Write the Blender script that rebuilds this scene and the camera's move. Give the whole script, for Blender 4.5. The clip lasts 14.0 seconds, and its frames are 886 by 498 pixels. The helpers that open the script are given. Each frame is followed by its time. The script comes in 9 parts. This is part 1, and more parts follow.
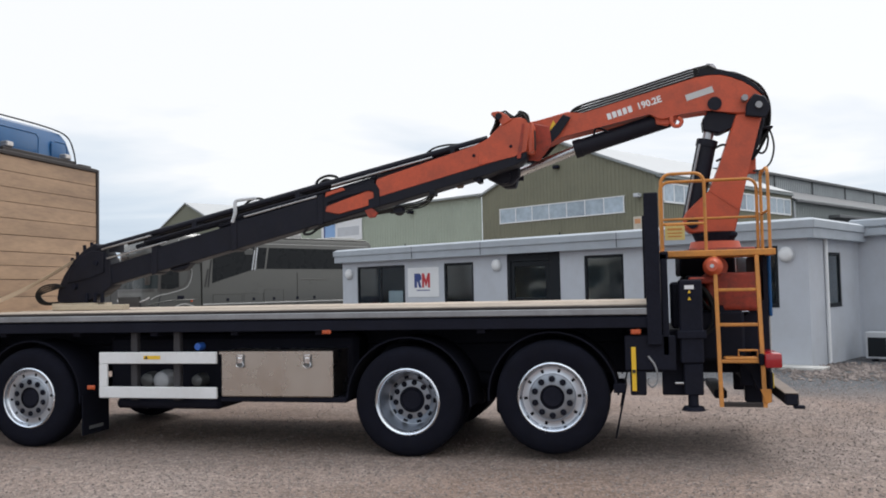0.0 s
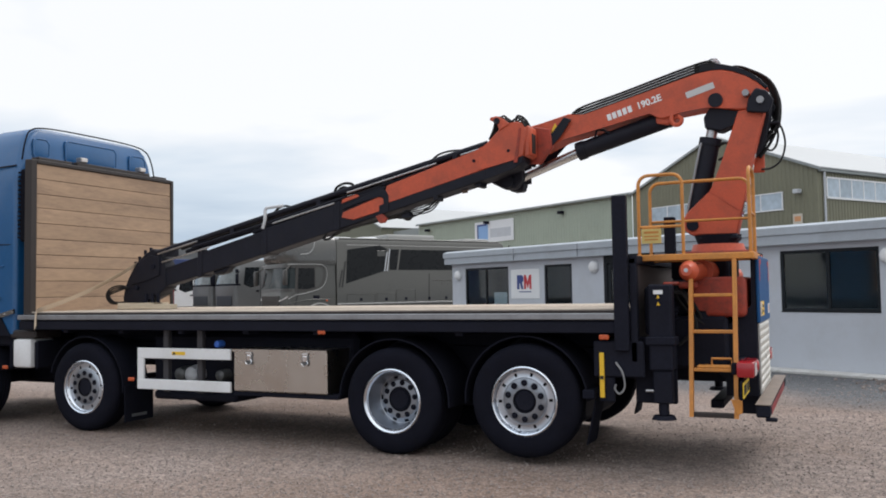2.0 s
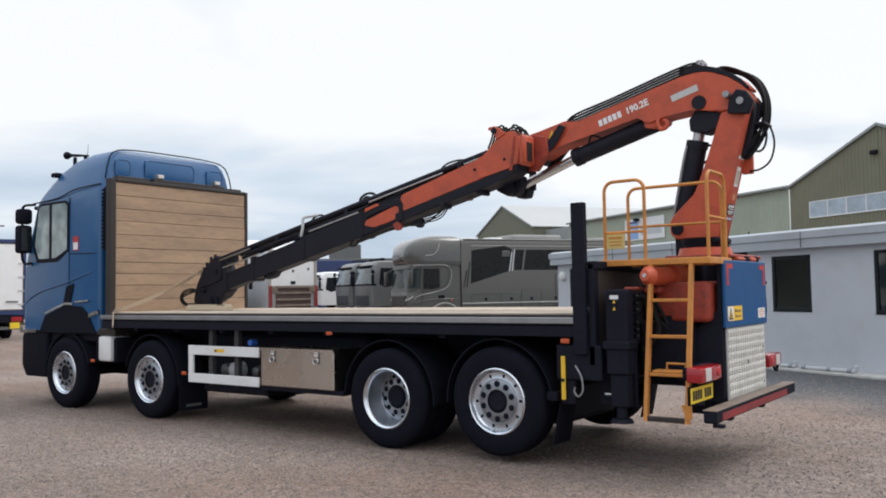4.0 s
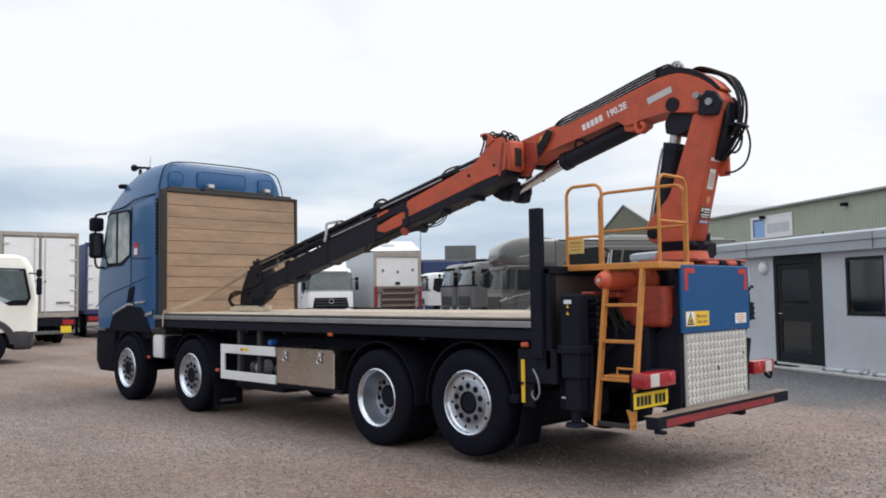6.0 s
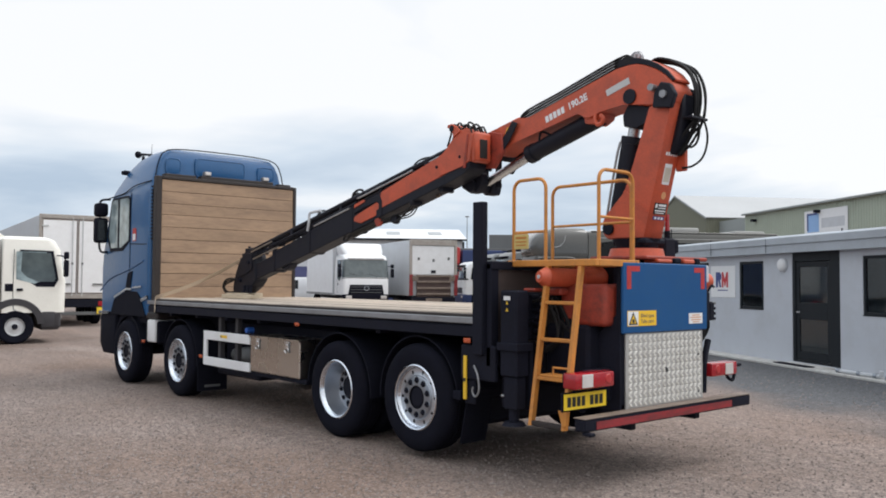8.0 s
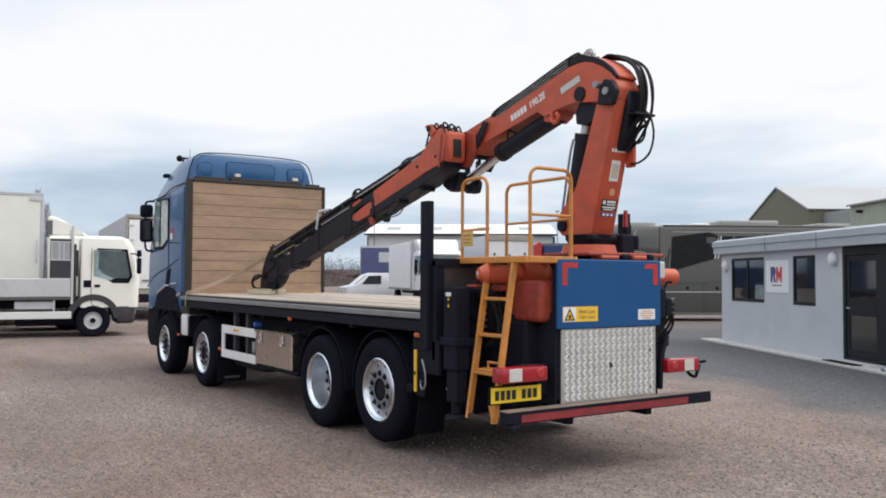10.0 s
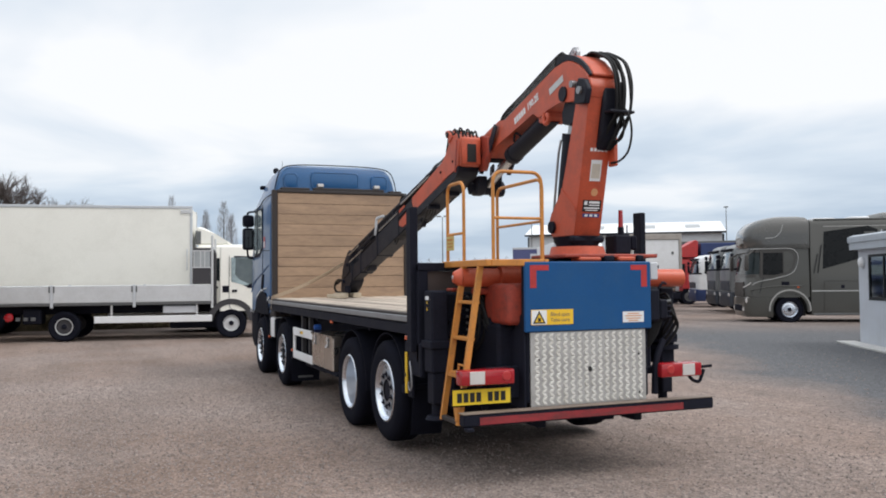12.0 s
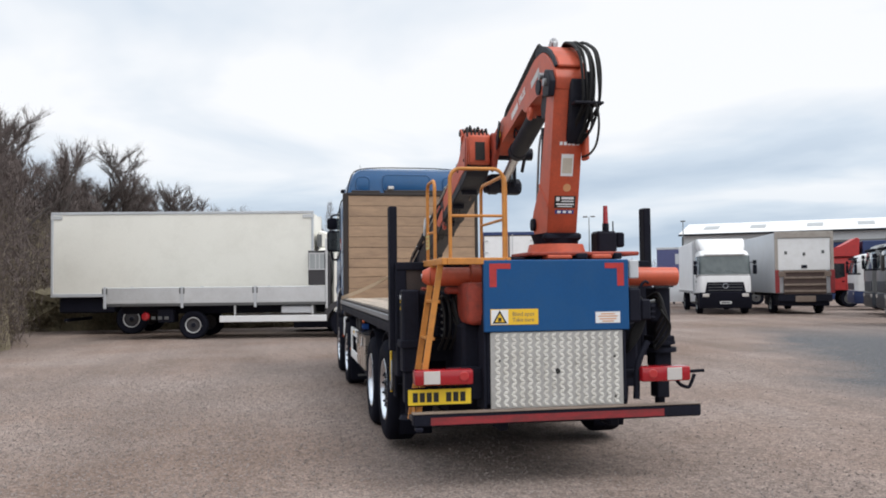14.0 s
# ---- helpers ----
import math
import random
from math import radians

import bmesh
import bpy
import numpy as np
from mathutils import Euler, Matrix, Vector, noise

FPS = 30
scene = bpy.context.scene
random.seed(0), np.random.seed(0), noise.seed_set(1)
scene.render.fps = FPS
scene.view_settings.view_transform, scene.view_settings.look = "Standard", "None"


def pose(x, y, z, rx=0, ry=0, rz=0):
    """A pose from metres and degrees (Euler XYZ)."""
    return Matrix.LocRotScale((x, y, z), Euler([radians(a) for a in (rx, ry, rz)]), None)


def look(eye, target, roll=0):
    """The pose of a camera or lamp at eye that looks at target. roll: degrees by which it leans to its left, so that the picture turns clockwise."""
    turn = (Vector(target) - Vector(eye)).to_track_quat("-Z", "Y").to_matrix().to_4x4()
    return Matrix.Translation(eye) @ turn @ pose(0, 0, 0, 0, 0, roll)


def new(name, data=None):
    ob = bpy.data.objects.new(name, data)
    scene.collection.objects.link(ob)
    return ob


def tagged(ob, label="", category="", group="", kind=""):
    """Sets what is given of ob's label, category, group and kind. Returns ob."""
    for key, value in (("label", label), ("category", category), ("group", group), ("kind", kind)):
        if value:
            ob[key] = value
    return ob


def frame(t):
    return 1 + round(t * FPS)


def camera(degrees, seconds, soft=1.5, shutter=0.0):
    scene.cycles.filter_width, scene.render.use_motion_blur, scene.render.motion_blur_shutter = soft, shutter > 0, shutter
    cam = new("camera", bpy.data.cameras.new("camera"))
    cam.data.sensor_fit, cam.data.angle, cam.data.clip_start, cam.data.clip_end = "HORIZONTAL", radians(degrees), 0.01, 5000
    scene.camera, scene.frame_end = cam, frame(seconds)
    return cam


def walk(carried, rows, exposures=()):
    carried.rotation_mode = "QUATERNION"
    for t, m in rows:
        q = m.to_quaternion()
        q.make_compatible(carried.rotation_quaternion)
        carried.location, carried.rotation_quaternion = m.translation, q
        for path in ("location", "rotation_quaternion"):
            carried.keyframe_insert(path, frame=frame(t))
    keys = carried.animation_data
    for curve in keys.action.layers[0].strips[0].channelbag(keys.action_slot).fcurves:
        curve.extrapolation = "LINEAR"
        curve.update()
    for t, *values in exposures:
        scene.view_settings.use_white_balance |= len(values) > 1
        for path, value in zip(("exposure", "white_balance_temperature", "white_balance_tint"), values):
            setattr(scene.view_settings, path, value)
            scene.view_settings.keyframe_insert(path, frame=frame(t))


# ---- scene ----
# the world: x runs along the lorry to its tail, y across it, away from the first eye
cam = camera(55.8, 14.0, soft=1.85)
PATH = [
    (0, (0.788, -7.66, 1.587), (0.338, -5.714, 1.681), -1.2),
    (0.5, (1.204, -7.58, 1.602), (0.643, -5.663, 1.697), -1.2),
    (1, (1.701, -7.504, 1.602), (1.03, -5.623, 1.698), -1.1),
    (1.5, (2.129, -7.386, 1.593), (1.358, -5.543, 1.692), -1.0),
    (2, (2.578, -7.254, 1.585), (1.74, -5.441, 1.687), -0.9),
    (2.5, (2.998, -7.15, 1.585), (2.074, -5.379, 1.687), -1.0),
    (3, (3.407, -6.957, 1.608), (2.391, -5.238, 1.712), -0.9),
    (3.5, (3.884, -6.836, 1.613), (2.78, -5.171, 1.717), -0.9),
    (6, (5.697, -5.904, 1.631), (4.277, -4.5, 1.74), -0.8),
    (6.5, (5.874, -5.621, 1.63), (4.409, -4.263, 1.737), -0.7),
    (7, (6.059, -5.42, 1.642), (4.569, -4.091, 1.747), -0.7),
    (7.5, (6.198, -5.303, 1.65), (4.681, -4.003, 1.754), -0.6),
    (8, (6.312, -5.089, 1.68), (4.801, -3.782, 1.761), 0.4),
    (10.5, (7.661, -3.793, 1.703), (5.943, -2.77, 1.771), -0.0),
    (11, (7.905, -3.407, 1.709), (6.135, -2.479, 1.777), -0.2),
    (11.5, (8.07, -3.048, 1.722), (6.261, -2.198, 1.792), -0.4),
    (12, (8.326, -2.635, 1.722), (6.47, -1.894, 1.794), -0.5),
    (12.5, (8.417, -2.28, 1.745), (6.532, -1.616, 1.818), -0.5),
    (13, (8.59, -1.799, 1.717), (6.677, -1.22, 1.794), -0.5),
    (13.5, (8.658, -1.45, 1.699), (6.719, -0.965, 1.777), -0.5),
    (14, (8.76, -0.971, 1.682), (6.795, -0.604, 1.762), -0.6),
]
walk(cam, [(t, look(eye, target, roll)) for t, eye, target, roll in PATH])

# ---- sky and sun ----
SUN_EL, SUN_AZ = radians(54), radians(40)
world = bpy.data.worlds.new("overcast_sky")
scene.world = world
world.use_nodes = True
wn, wl = world.node_tree.nodes, world.node_tree.links
wn.clear()


def wnode(kind, **props):
    n = wn.new(kind)
    for k, v in props.items():
        n.inputs[k.replace("_", " ")].default_value = v
    return n


sky = wn.new("ShaderNodeTexSky")
sky.sky_type, sky.sun_disc, sky.sun_elevation, sky.sun_rotation = "NISHITA", False, SUN_EL, SUN_AZ
sky_scale = wn.new("ShaderNodeVectorMath")
sky_scale.operation = "SCALE"
sky_scale.inputs["Scale"].default_value = 0.10
wl.new(sky.outputs["Color"], sky_scale.inputs[0])
coord = wn.new("ShaderNodeTexCoord")
split = wn.new("ShaderNodeSeparateXYZ")
wl.new(coord.outputs["Generated"], split.inputs[0])
# cloud sheets are stretched along the horizon
lift = wn.new("ShaderNodeMath")
lift.operation = "ADD"
lift.inputs[1].default_value = 0.13
wl.new(split.outputs["Z"], lift.inputs[0])
flat = wn.new("ShaderNodeVectorMath")
flat.operation = "DIVIDE"
wl.new(coord.outputs["Generated"], flat.inputs[0])
wl.new(lift.outputs[0], flat.inputs[1])
cloud = wnode("ShaderNodeTexNoise", Scale=0.7, Detail=5.0, Roughness=0.5, Distortion=0.35)
wl.new(flat.outputs[0], cloud.inputs["Vector"])
# height: 0 at the horizon, 1 where the cloud burns out to white
height = wn.new("ShaderNodeMapRange")
height.inputs["From Min"].default_value, height.inputs["From Max"].default_value = 0.02, 0.21
wl.new(split.outputs["Z"], height.inputs["Value"])
wav = wn.new("ShaderNodeMapRange")
wav.inputs["From Min"].default_value, wav.inputs["From Max"].default_value = 0.36, 0.66
wav.inputs["To Min"].default_value, wav.inputs["To Max"].default_value = -0.40, 0.42
wl.new(cloud.outputs["Fac"], wav.inputs["Value"])
# the cloud is thinner and brighter on the sun's side
side = wn.new("ShaderNodeVectorMath")
side.operation = "DOT_PRODUCT"
side.inputs[1].default_value = (math.sin(SUN_AZ), math.cos(SUN_AZ), 0)
wl.new(coord.outputs["Generated"], side.inputs[0])
thin = wn.new("ShaderNodeMapRange")
thin.inputs["From Min"].default_value, thin.inputs["From Max"].default_value = -0.5, 0.95
thin.inputs["To Min"].default_value, thin.inputs["To Max"].default_value = -0.10, 0.38
wl.new(side.outputs["Value"], thin.inputs["Value"])
wave = wn.new("ShaderNodeMath")
wave.operation = "ADD"
wl.new(wav.outputs[0], wave.inputs[0])
wl.new(thin.outputs[0], wave.inputs[1])
both = wn.new("ShaderNodeMath")
both.operation, both.use_clamp = "ADD", True
wl.new(height.outputs[0], both.inputs[0])
wl.new(wave.outputs[0], both.inputs[1])
ramp = wn.new("ShaderNodeValToRGB")
ramp.color_ramp.elements[0].position, ramp.color_ramp.elements[0].color = 0.0, (0.50, 0.61, 0.75, 1)
ramp.color_ramp.elements[1].position, ramp.color_ramp.elements[1].color = 1.0, (1.02, 1.035, 1.06, 1)
mid = ramp.color_ramp.elements.new(0.5)
mid.color = (0.72, 0.81, 0.915, 1)
wl.new(both.outputs[0], ramp.inputs["Fac"])
blend = wn.new("ShaderNodeMix")
blend.data_type = "RGBA"
blend.inputs["Factor"].default_value = 0.93
wl.new(sky_scale.outputs[0], blend.inputs["A"])
wl.new(ramp.outputs["Color"], blend.inputs["B"])
# an overcast sky is brightest overhead
over = wn.new("ShaderNodeMapRange")
over.interpolation_type = "SMOOTHSTEP"
over.inputs["From Min"].default_value, over.inputs["From Max"].default_value = 0.30, 0.95
over.inputs["To Min"].default_value, over.inputs["To Max"].default_value = 1.0, 1.65
wl.new(split.outputs["Z"], over.inputs["Value"])
gain = wn.new("ShaderNodeVectorMath")
gain.operation = "SCALE"
wl.new(blend.outputs["Result"], gain.inputs[0])
wl.new(over.outputs[0], gain.inputs["Scale"])
back = wn.new("ShaderNodeBackground")
back.inputs["Strength"].default_value = 1.0
wl.new(gain.outputs[0], back.inputs["Color"])
wout = wn.new("ShaderNodeOutputWorld")
wl.new(back.outputs[0], wout.inputs["Surface"])

sun = new("sun", bpy.data.lights.new("sun", "SUN"))
sun.data.energy, sun.data.angle, sun.data.color = 1.45, radians(28), (1.0, 0.985, 0.97)
sun.matrix_world = look((0, 0, 30), (0 - 20 * math.sin(SUN_AZ), 0 - 20 * math.cos(SUN_AZ), 30 - 20 * math.tan(SUN_EL)))

# ---- materials ----
def mat(name, color, rough=0.5, metal=0.0, vary=0.12, scale=3.0, grain=60.0, bump=0.0, dirt=None, dirt_amount=0.0, coat=0.0, bump_scale=None, stretch=None, random_vary=0.0, spec=0.5):
    """A paint, metal, wood or stone: broad blotches, fine grain, patches of dirt and a fine relief."""
    m = bpy.data.materials.new(name)
    m.use_nodes = True
    n, l = m.node_tree.nodes, m.node_tree.links
    b = n["Principled BSDF"]
    b.inputs["Roughness"].default_value, b.inputs["Metallic"].default_value = rough, metal
    b.inputs["Coat Weight"].default_value = coat
    b.inputs["Specular IOR Level"].default_value = spec
    co = n.new("ShaderNodeTexCoord")
    vec = co.outputs["Object"]
    if stretch:
        mp = n.new("ShaderNodeMapping")
        mp.inputs["Scale"].default_value = stretch
        l.new(vec, mp.inputs["Vector"])
        vec = mp.outputs["Vector"]
    if random_vary:
        info = n.new("ShaderNodeObjectInfo")
        add = n.new("ShaderNodeVectorMath")
        add.operation = "MULTIPLY_ADD"
        add.inputs[1].default_value = (37.0, 53.0, 71.0)
        comb = n.new("ShaderNodeCombineXYZ")
        for k in range(3):
            l.new(info.outputs["Random"], comb.inputs[k])
        l.new(comb.outputs[0], add.inputs[0])
        l.new(vec, add.inputs[2])
        vec = add.outputs[0]
    big = n.new("ShaderNodeTexNoise")
    big.inputs["Scale"].default_value, big.inputs["Detail"].default_value = scale, 4.0
    l.new(vec, big.inputs["Vector"])
    fine = n.new("ShaderNodeTexNoise")
    fine.inputs["Scale"].default_value, fine.inputs["Detail"].default_value = grain, 3.0
    l.new(vec, fine.inputs["Vector"])
    mixn = n.new("ShaderNodeMath")
    mixn.operation = "ADD"
    l.new(big.outputs["Fac"], mixn.inputs[0])
    l.new(fine.outputs["Fac"], mixn.inputs[1])
    rng = n.new("ShaderNodeMapRange")
    rng.inputs["From Min"].default_value, rng.inputs["From Max"].default_value = 0.6, 1.4
    rng.inputs["To Min"].default_value, rng.inputs["To Max"].default_value = 1 - vary, 1 + vary
    l.new(mixn.outputs[0], rng.inputs["Value"])
    val = rng.outputs[0]
    if random_vary:
        r2 = n.new("ShaderNodeMapRange")
        r2.inputs["To Min"].default_value, r2.inputs["To Max"].default_value = 1 - random_vary, 1 + random_vary
        l.new(info.outputs["Random"], r2.inputs["Value"])
        mul = n.new("ShaderNodeMath")
        mul.operation = "MULTIPLY"
        l.new(val, mul.inputs[0])
        l.new(r2.outputs[0], mul.inputs[1])
        val = mul.outputs[0]
    tint = n.new("ShaderNodeVectorMath")
    tint.operation = "SCALE"
    tint.inputs[0].default_value = color
    l.new(val, tint.inputs["Scale"])
    col = tint.outputs[0]
    if dirt:
        dn = n.new("ShaderNodeTexNoise")
        dn.inputs["Scale"].default_value, dn.inputs["Detail"].default_value, dn.inputs["Roughness"].default_value = scale * 1.7, 8.0, 0.7
        l.new(vec, dn.inputs["Vector"])
        dr = n.new("ShaderNodeMapRange")
        dr.inputs["From Min"].default_value, dr.inputs["From Max"].default_value = 0.45, 0.75
        dr.inputs["To Max"].default_value = dirt_amount
        l.new(dn.outputs["Fac"], dr.inputs["Value"])
        mx = n.new("ShaderNodeMix")
        mx.data_type = "RGBA"
        l.new(dr.outputs[0], mx.inputs["Factor"])
        l.new(col, mx.inputs["A"])
        mx.inputs["B"].default_value = (*dirt, 1)
        col = mx.outputs["Result"]
    l.new(col, b.inputs["Base Color"])
    rr = n.new("ShaderNodeMapRange")
    rr.inputs["From Min"].default_value, rr.inputs["From Max"].default_value = 0.6, 1.4
    rr.inputs["To Min"].default_value, rr.inputs["To Max"].default_value = max(rough - 0.08, 0.02), min(rough + 0.10, 1.0)
    l.new(mixn.outputs[0], rr.inputs["Value"])
    l.new(rr.outputs[0], b.inputs["Roughness"])
    if bump:
        bp = n.new("ShaderNodeBump")
        bp.inputs["Strength"].default_value, bp.inputs["Distance"].default_value = bump, 0.01
        src = fine
        if bump_scale:
            src = n.new("ShaderNodeTexNoise")
            src.inputs["Scale"].default_value, src.inputs["Detail"].default_value = bump_scale, 4.0
            l.new(vec, src.inputs["Vector"])
        l.new(src.outputs["Fac"], bp.inputs["Height"])
        l.new(bp.outputs[0], b.inputs["Normal"])
    return m


def ground_mat(name, tones, patch, stone_scale, rough=0.9, bump=0.6, tar=None):
    """Loose stone: each pebble its own tone, worn bands and damp patches."""
    m = bpy.data.materials.new(name)
    m.use_nodes = True
    n, l = m.node_tree.nodes, m.node_tree.links
    b = n["Principled BSDF"]
    b.inputs["Roughness"].default_value = rough
    b.inputs["Specular IOR Level"].default_value = 0.25
    co = n.new("ShaderNodeTexCoord")
    vec = co.outputs["Object"]
    vor = n.new("ShaderNodeTexVoronoi")
    vor.inputs["Scale"].default_value = stone_scale
    l.new(vec, vor.inputs["Vector"])
    sep = n.new("ShaderNodeSeparateColor")
    l.new(vor.outputs["Color"], sep.inputs[0])
    ramp = n.new("ShaderNodeValToRGB")
    els = ramp.color_ramp.elements
    els[0].color, els[1].color = (*tones[0], 1), (*tones[-1], 1)
    for k, t in enumerate(tones[1:-1]):
        els.new((k + 1) / (len(tones) - 1)).color = (*t, 1)
    l.new(sep.outputs[0], ramp.inputs["Fac"])
    big = n.new("ShaderNodeTexNoise")
    big.inputs["Scale"].default_value, big.inputs["Detail"].default_value, big.inputs["Roughness"].default_value = 0.22, 6.0, 0.6
    l.new(vec, big.inputs["Vector"])
    br = n.new("ShaderNodeMapRange")
    br.inputs["From Min"].default_value, br.inputs["From Max"].default_value = 0.40, 0.62
    l.new(big.outputs["Fac"], br.inputs["Value"])
    mx = n.new("ShaderNodeMix")
    mx.data_type, mx.blend_type = "RGBA", "MULTIPLY"
    l.new(br.outputs[0], mx.inputs["Factor"])
    l.new(ramp.outputs["Color"], mx.inputs["A"])
    mx.inputs["B"].default_value = (*patch, 1)
    med = n.new("ShaderNodeTexNoise")
    med.inputs["Scale"].default_value, med.inputs["Detail"].default_value, med.inputs["Roughness"].default_value = 9.0, 7.0, 0.65
    l.new(vec, med.inputs["Vector"])
    mr = n.new("ShaderNodeMapRange")
    mr.inputs["From Min"].default_value, mr.inputs["From Max"].default_value = 0.3, 0.7
    mr.inputs["To Min"].default_value, mr.inputs["To Max"].default_value = 0.72, 1.26
    l.new(med.outputs["Fac"], mr.inputs["Value"])
    sc = n.new("ShaderNodeVectorMath")
    sc.operation = "SCALE"
    worn = n.new("ShaderNodeMapping")
    worn.inputs["Rotation"].default_value, worn.inputs["Scale"].default_value = (0, 0, 0.45), (0.10, 0.75, 1.0)
    l.new(vec, worn.inputs["Vector"])
    band = n.new("ShaderNodeTexNoise")
    band.inputs["Scale"].default_value, band.inputs["Detail"].default_value, band.inputs["Roughness"].default_value = 0.9, 5.0, 0.55
    l.new(worn.outputs[0], band.inputs["Vector"])
    bnd = n.new("ShaderNodeMapRange")
    bnd.inputs["From Min"].default_value, bnd.inputs["From Max"].default_value = 0.32, 0.68
    bnd.inputs["To Min"].default_value, bnd.inputs["To Max"].default_value = 0.82, 1.20
    l.new(band.outputs["Fac"], bnd.inputs["Value"])
    wsc = n.new("ShaderNodeVectorMath")
    wsc.operation = "SCALE"
    l.new(mx.outputs["Result"], wsc.inputs[0])
    l.new(bnd.outputs[0], wsc.inputs["Scale"])
    col = wsc.outputs[0]
    if tar:
        # the tarmac before the office fades into the gravel in ragged patches
        origin, angle, reach, tone = tar
        mp = n.new("ShaderNodeMapping")
        mp.vector_type = "TEXTURE"
        mp.inputs["Location"].default_value = (*origin, 0)
        mp.inputs["Rotation"].default_value = (0, 0, angle)
        l.new(vec, mp.inputs["Vector"])
        sx = n.new("ShaderNodeSeparateXYZ")
        l.new(mp.outputs[0], sx.inputs[0])
        wob = n.new("ShaderNodeTexNoise")
        wob.inputs["Scale"].default_value, wob.inputs["Detail"].default_value = 0.45, 7.0
        l.new(vec, wob.inputs["Vector"])
        off_ = n.new("ShaderNodeMath")
        off_.operation = "MULTIPLY_ADD"
        off_.inputs[1].default_value = 4.5
        l.new(wob.outputs["Fac"], off_.inputs[0])
        l.new(sx.outputs["Y"], off_.inputs[2])
        fy = n.new("ShaderNodeMapRange")
        fy.inputs["From Min"].default_value, fy.inputs["From Max"].default_value = 2.25 - reach - 0.9, 2.25 - reach + 0.9
        l.new(off_.outputs[0], fy.inputs["Value"])
        fx = n.new("ShaderNodeMapRange")
        fx.inputs["From Min"].default_value, fx.inputs["From Max"].default_value = -13.0, -4.0
        l.new(sx.outputs["X"], fx.inputs["Value"])
        both = n.new("ShaderNodeMath")
        both.operation = "MULTIPLY"
        l.new(fy.outputs[0], both.inputs[0])
        l.new(fx.outputs[0], both.inputs[1])
        tram = n.new("ShaderNodeValToRGB")
        tram.color_ramp.elements[0].color, tram.color_ramp.elements[1].color = (*[v * 0.6 for v in tone], 1), (*[v * 1.45 for v in tone], 1)
        l.new(sep.outputs[1], tram.inputs["Fac"])
        tm = n.new("ShaderNodeMix")
        tm.data_type = "RGBA"
        l.new(both.outputs[0], tm.inputs["Factor"])
        l.new(col, tm.inputs["A"])
        l.new(tram.outputs["Color"], tm.inputs["B"])
        col = tm.outputs["Result"]
    l.new(col, sc.inputs[0])
    l.new(mr.outputs[0], sc.inputs["Scale"])
    l.new(sc.outputs[0], b.inputs["Base Color"])
    bp = n.new("ShaderNodeBump")
    bp.inputs["Strength"].default_value, bp.inputs["Distance"].default_value = bump, 0.012
    l.new(vor.outputs["Distance"], bp.inputs["Height"])
    l.new(bp.outputs[0], b.inputs["Normal"])
    return m


def glass_mat(name, tint, rough=0.03):
    m = bpy.data.materials.new(name)
    m.use_nodes = True
    b = m.node_tree.nodes["Principled BSDF"]
    b.inputs["Base Color"].default_value = (*tint, 1)
    b.inputs["Transmission Weight"].default_value = 1.0
    b.inputs["Roughness"].default_value, b.inputs["IOR"].default_value = rough, 1.45
    return m


GRAVEL = ground_mat("compacted_gravel", [(0.142, 0.116, 0.105), (0.218, 0.175, 0.155), (0.272, 0.216, 0.190), (0.345, 0.288, 0.258)], (0.80, 0.72, 0.66), 60, tar=((-7.17, 14.43), radians(-24.5), 4.2, (0.105, 0.107, 0.113)))
PEBBLE = mat("loose_pebble", (0.270, 0.228, 0.208), 0.9, vary=0.4, scale=40, grain=160, bump=0.3)
DARK_PEBBLE = mat("dark_pebble", (0.165, 0.138, 0.127), 0.9, vary=0.4, scale=40, grain=160, bump=0.3)
CONCRETE = mat("concrete", (0.54, 0.53, 0.51), 0.85, vary=0.15, scale=4, grain=80, bump=0.3, dirt=(0.2, 0.18, 0.15), dirt_amount=0.4)
BLUE = mat("blue_cab_paint", (0.008, 0.086, 0.232), 0.36, vary=0.10, scale=1.4, grain=30, coat=0.35, dirt=(0.14, 0.18, 0.22), dirt_amount=0.10)
BLUE_PANEL = mat("blue_panel_paint", (0.006, 0.072, 0.215), 0.5, vary=0.10, scale=2, grain=60, dirt=(0.04, 0.10, 0.17), dirt_amount=0.2, spec=0.3)
BLACK = mat("black_steel", (0.0118, 0.0128, 0.0215), 0.62, vary=0.3, scale=3, grain=40, dirt=(0.016, 0.0155, 0.019), dirt_amount=0.3, bump=0.08, spec=0.1)
BLACK_BOOM = mat("black_boom_paint", (0.0106, 0.0115, 0.0195), 0.55, vary=0.3, scale=5, grain=40, dirt=(0.020, 0.019, 0.021), dirt_amount=0.35, spec=0.2)
PLASTIC = mat("black_plastic", (0.0102, 0.0110, 0.0182), 0.75, vary=0.2, scale=4, grain=120, bump=0.1, dirt=(0.0145, 0.014, 0.0165), dirt_amount=0.3, spec=0.07)
RUBBER = mat("tyre_rubber", (0.0098, 0.0105, 0.0168), 0.88, vary=0.25, scale=6, grain=90, bump=0.15, dirt=(0.0140, 0.0132, 0.0146), dirt_amount=0.3, spec=0.05)
HOSE = mat("rubber_hose", (0.011, 0.011, 0.012), 0.6, vary=0.2, scale=8, grain=60, spec=0.25)
ALLOY = mat("polished_alloy", (0.70, 0.74, 0.80), 0.22, 1.0, vary=0.08, scale=6, grain=50, dirt=(0.4, 0.39, 0.39), dirt_amount=0.15)
DULL_ALLOY = mat("dull_alloy_disc", (0.31, 0.335, 0.375), 0.34, 0.92, vary=0.10, scale=6, grain=50, dirt=(0.2, 0.2, 0.2), dirt_amount=0.2)
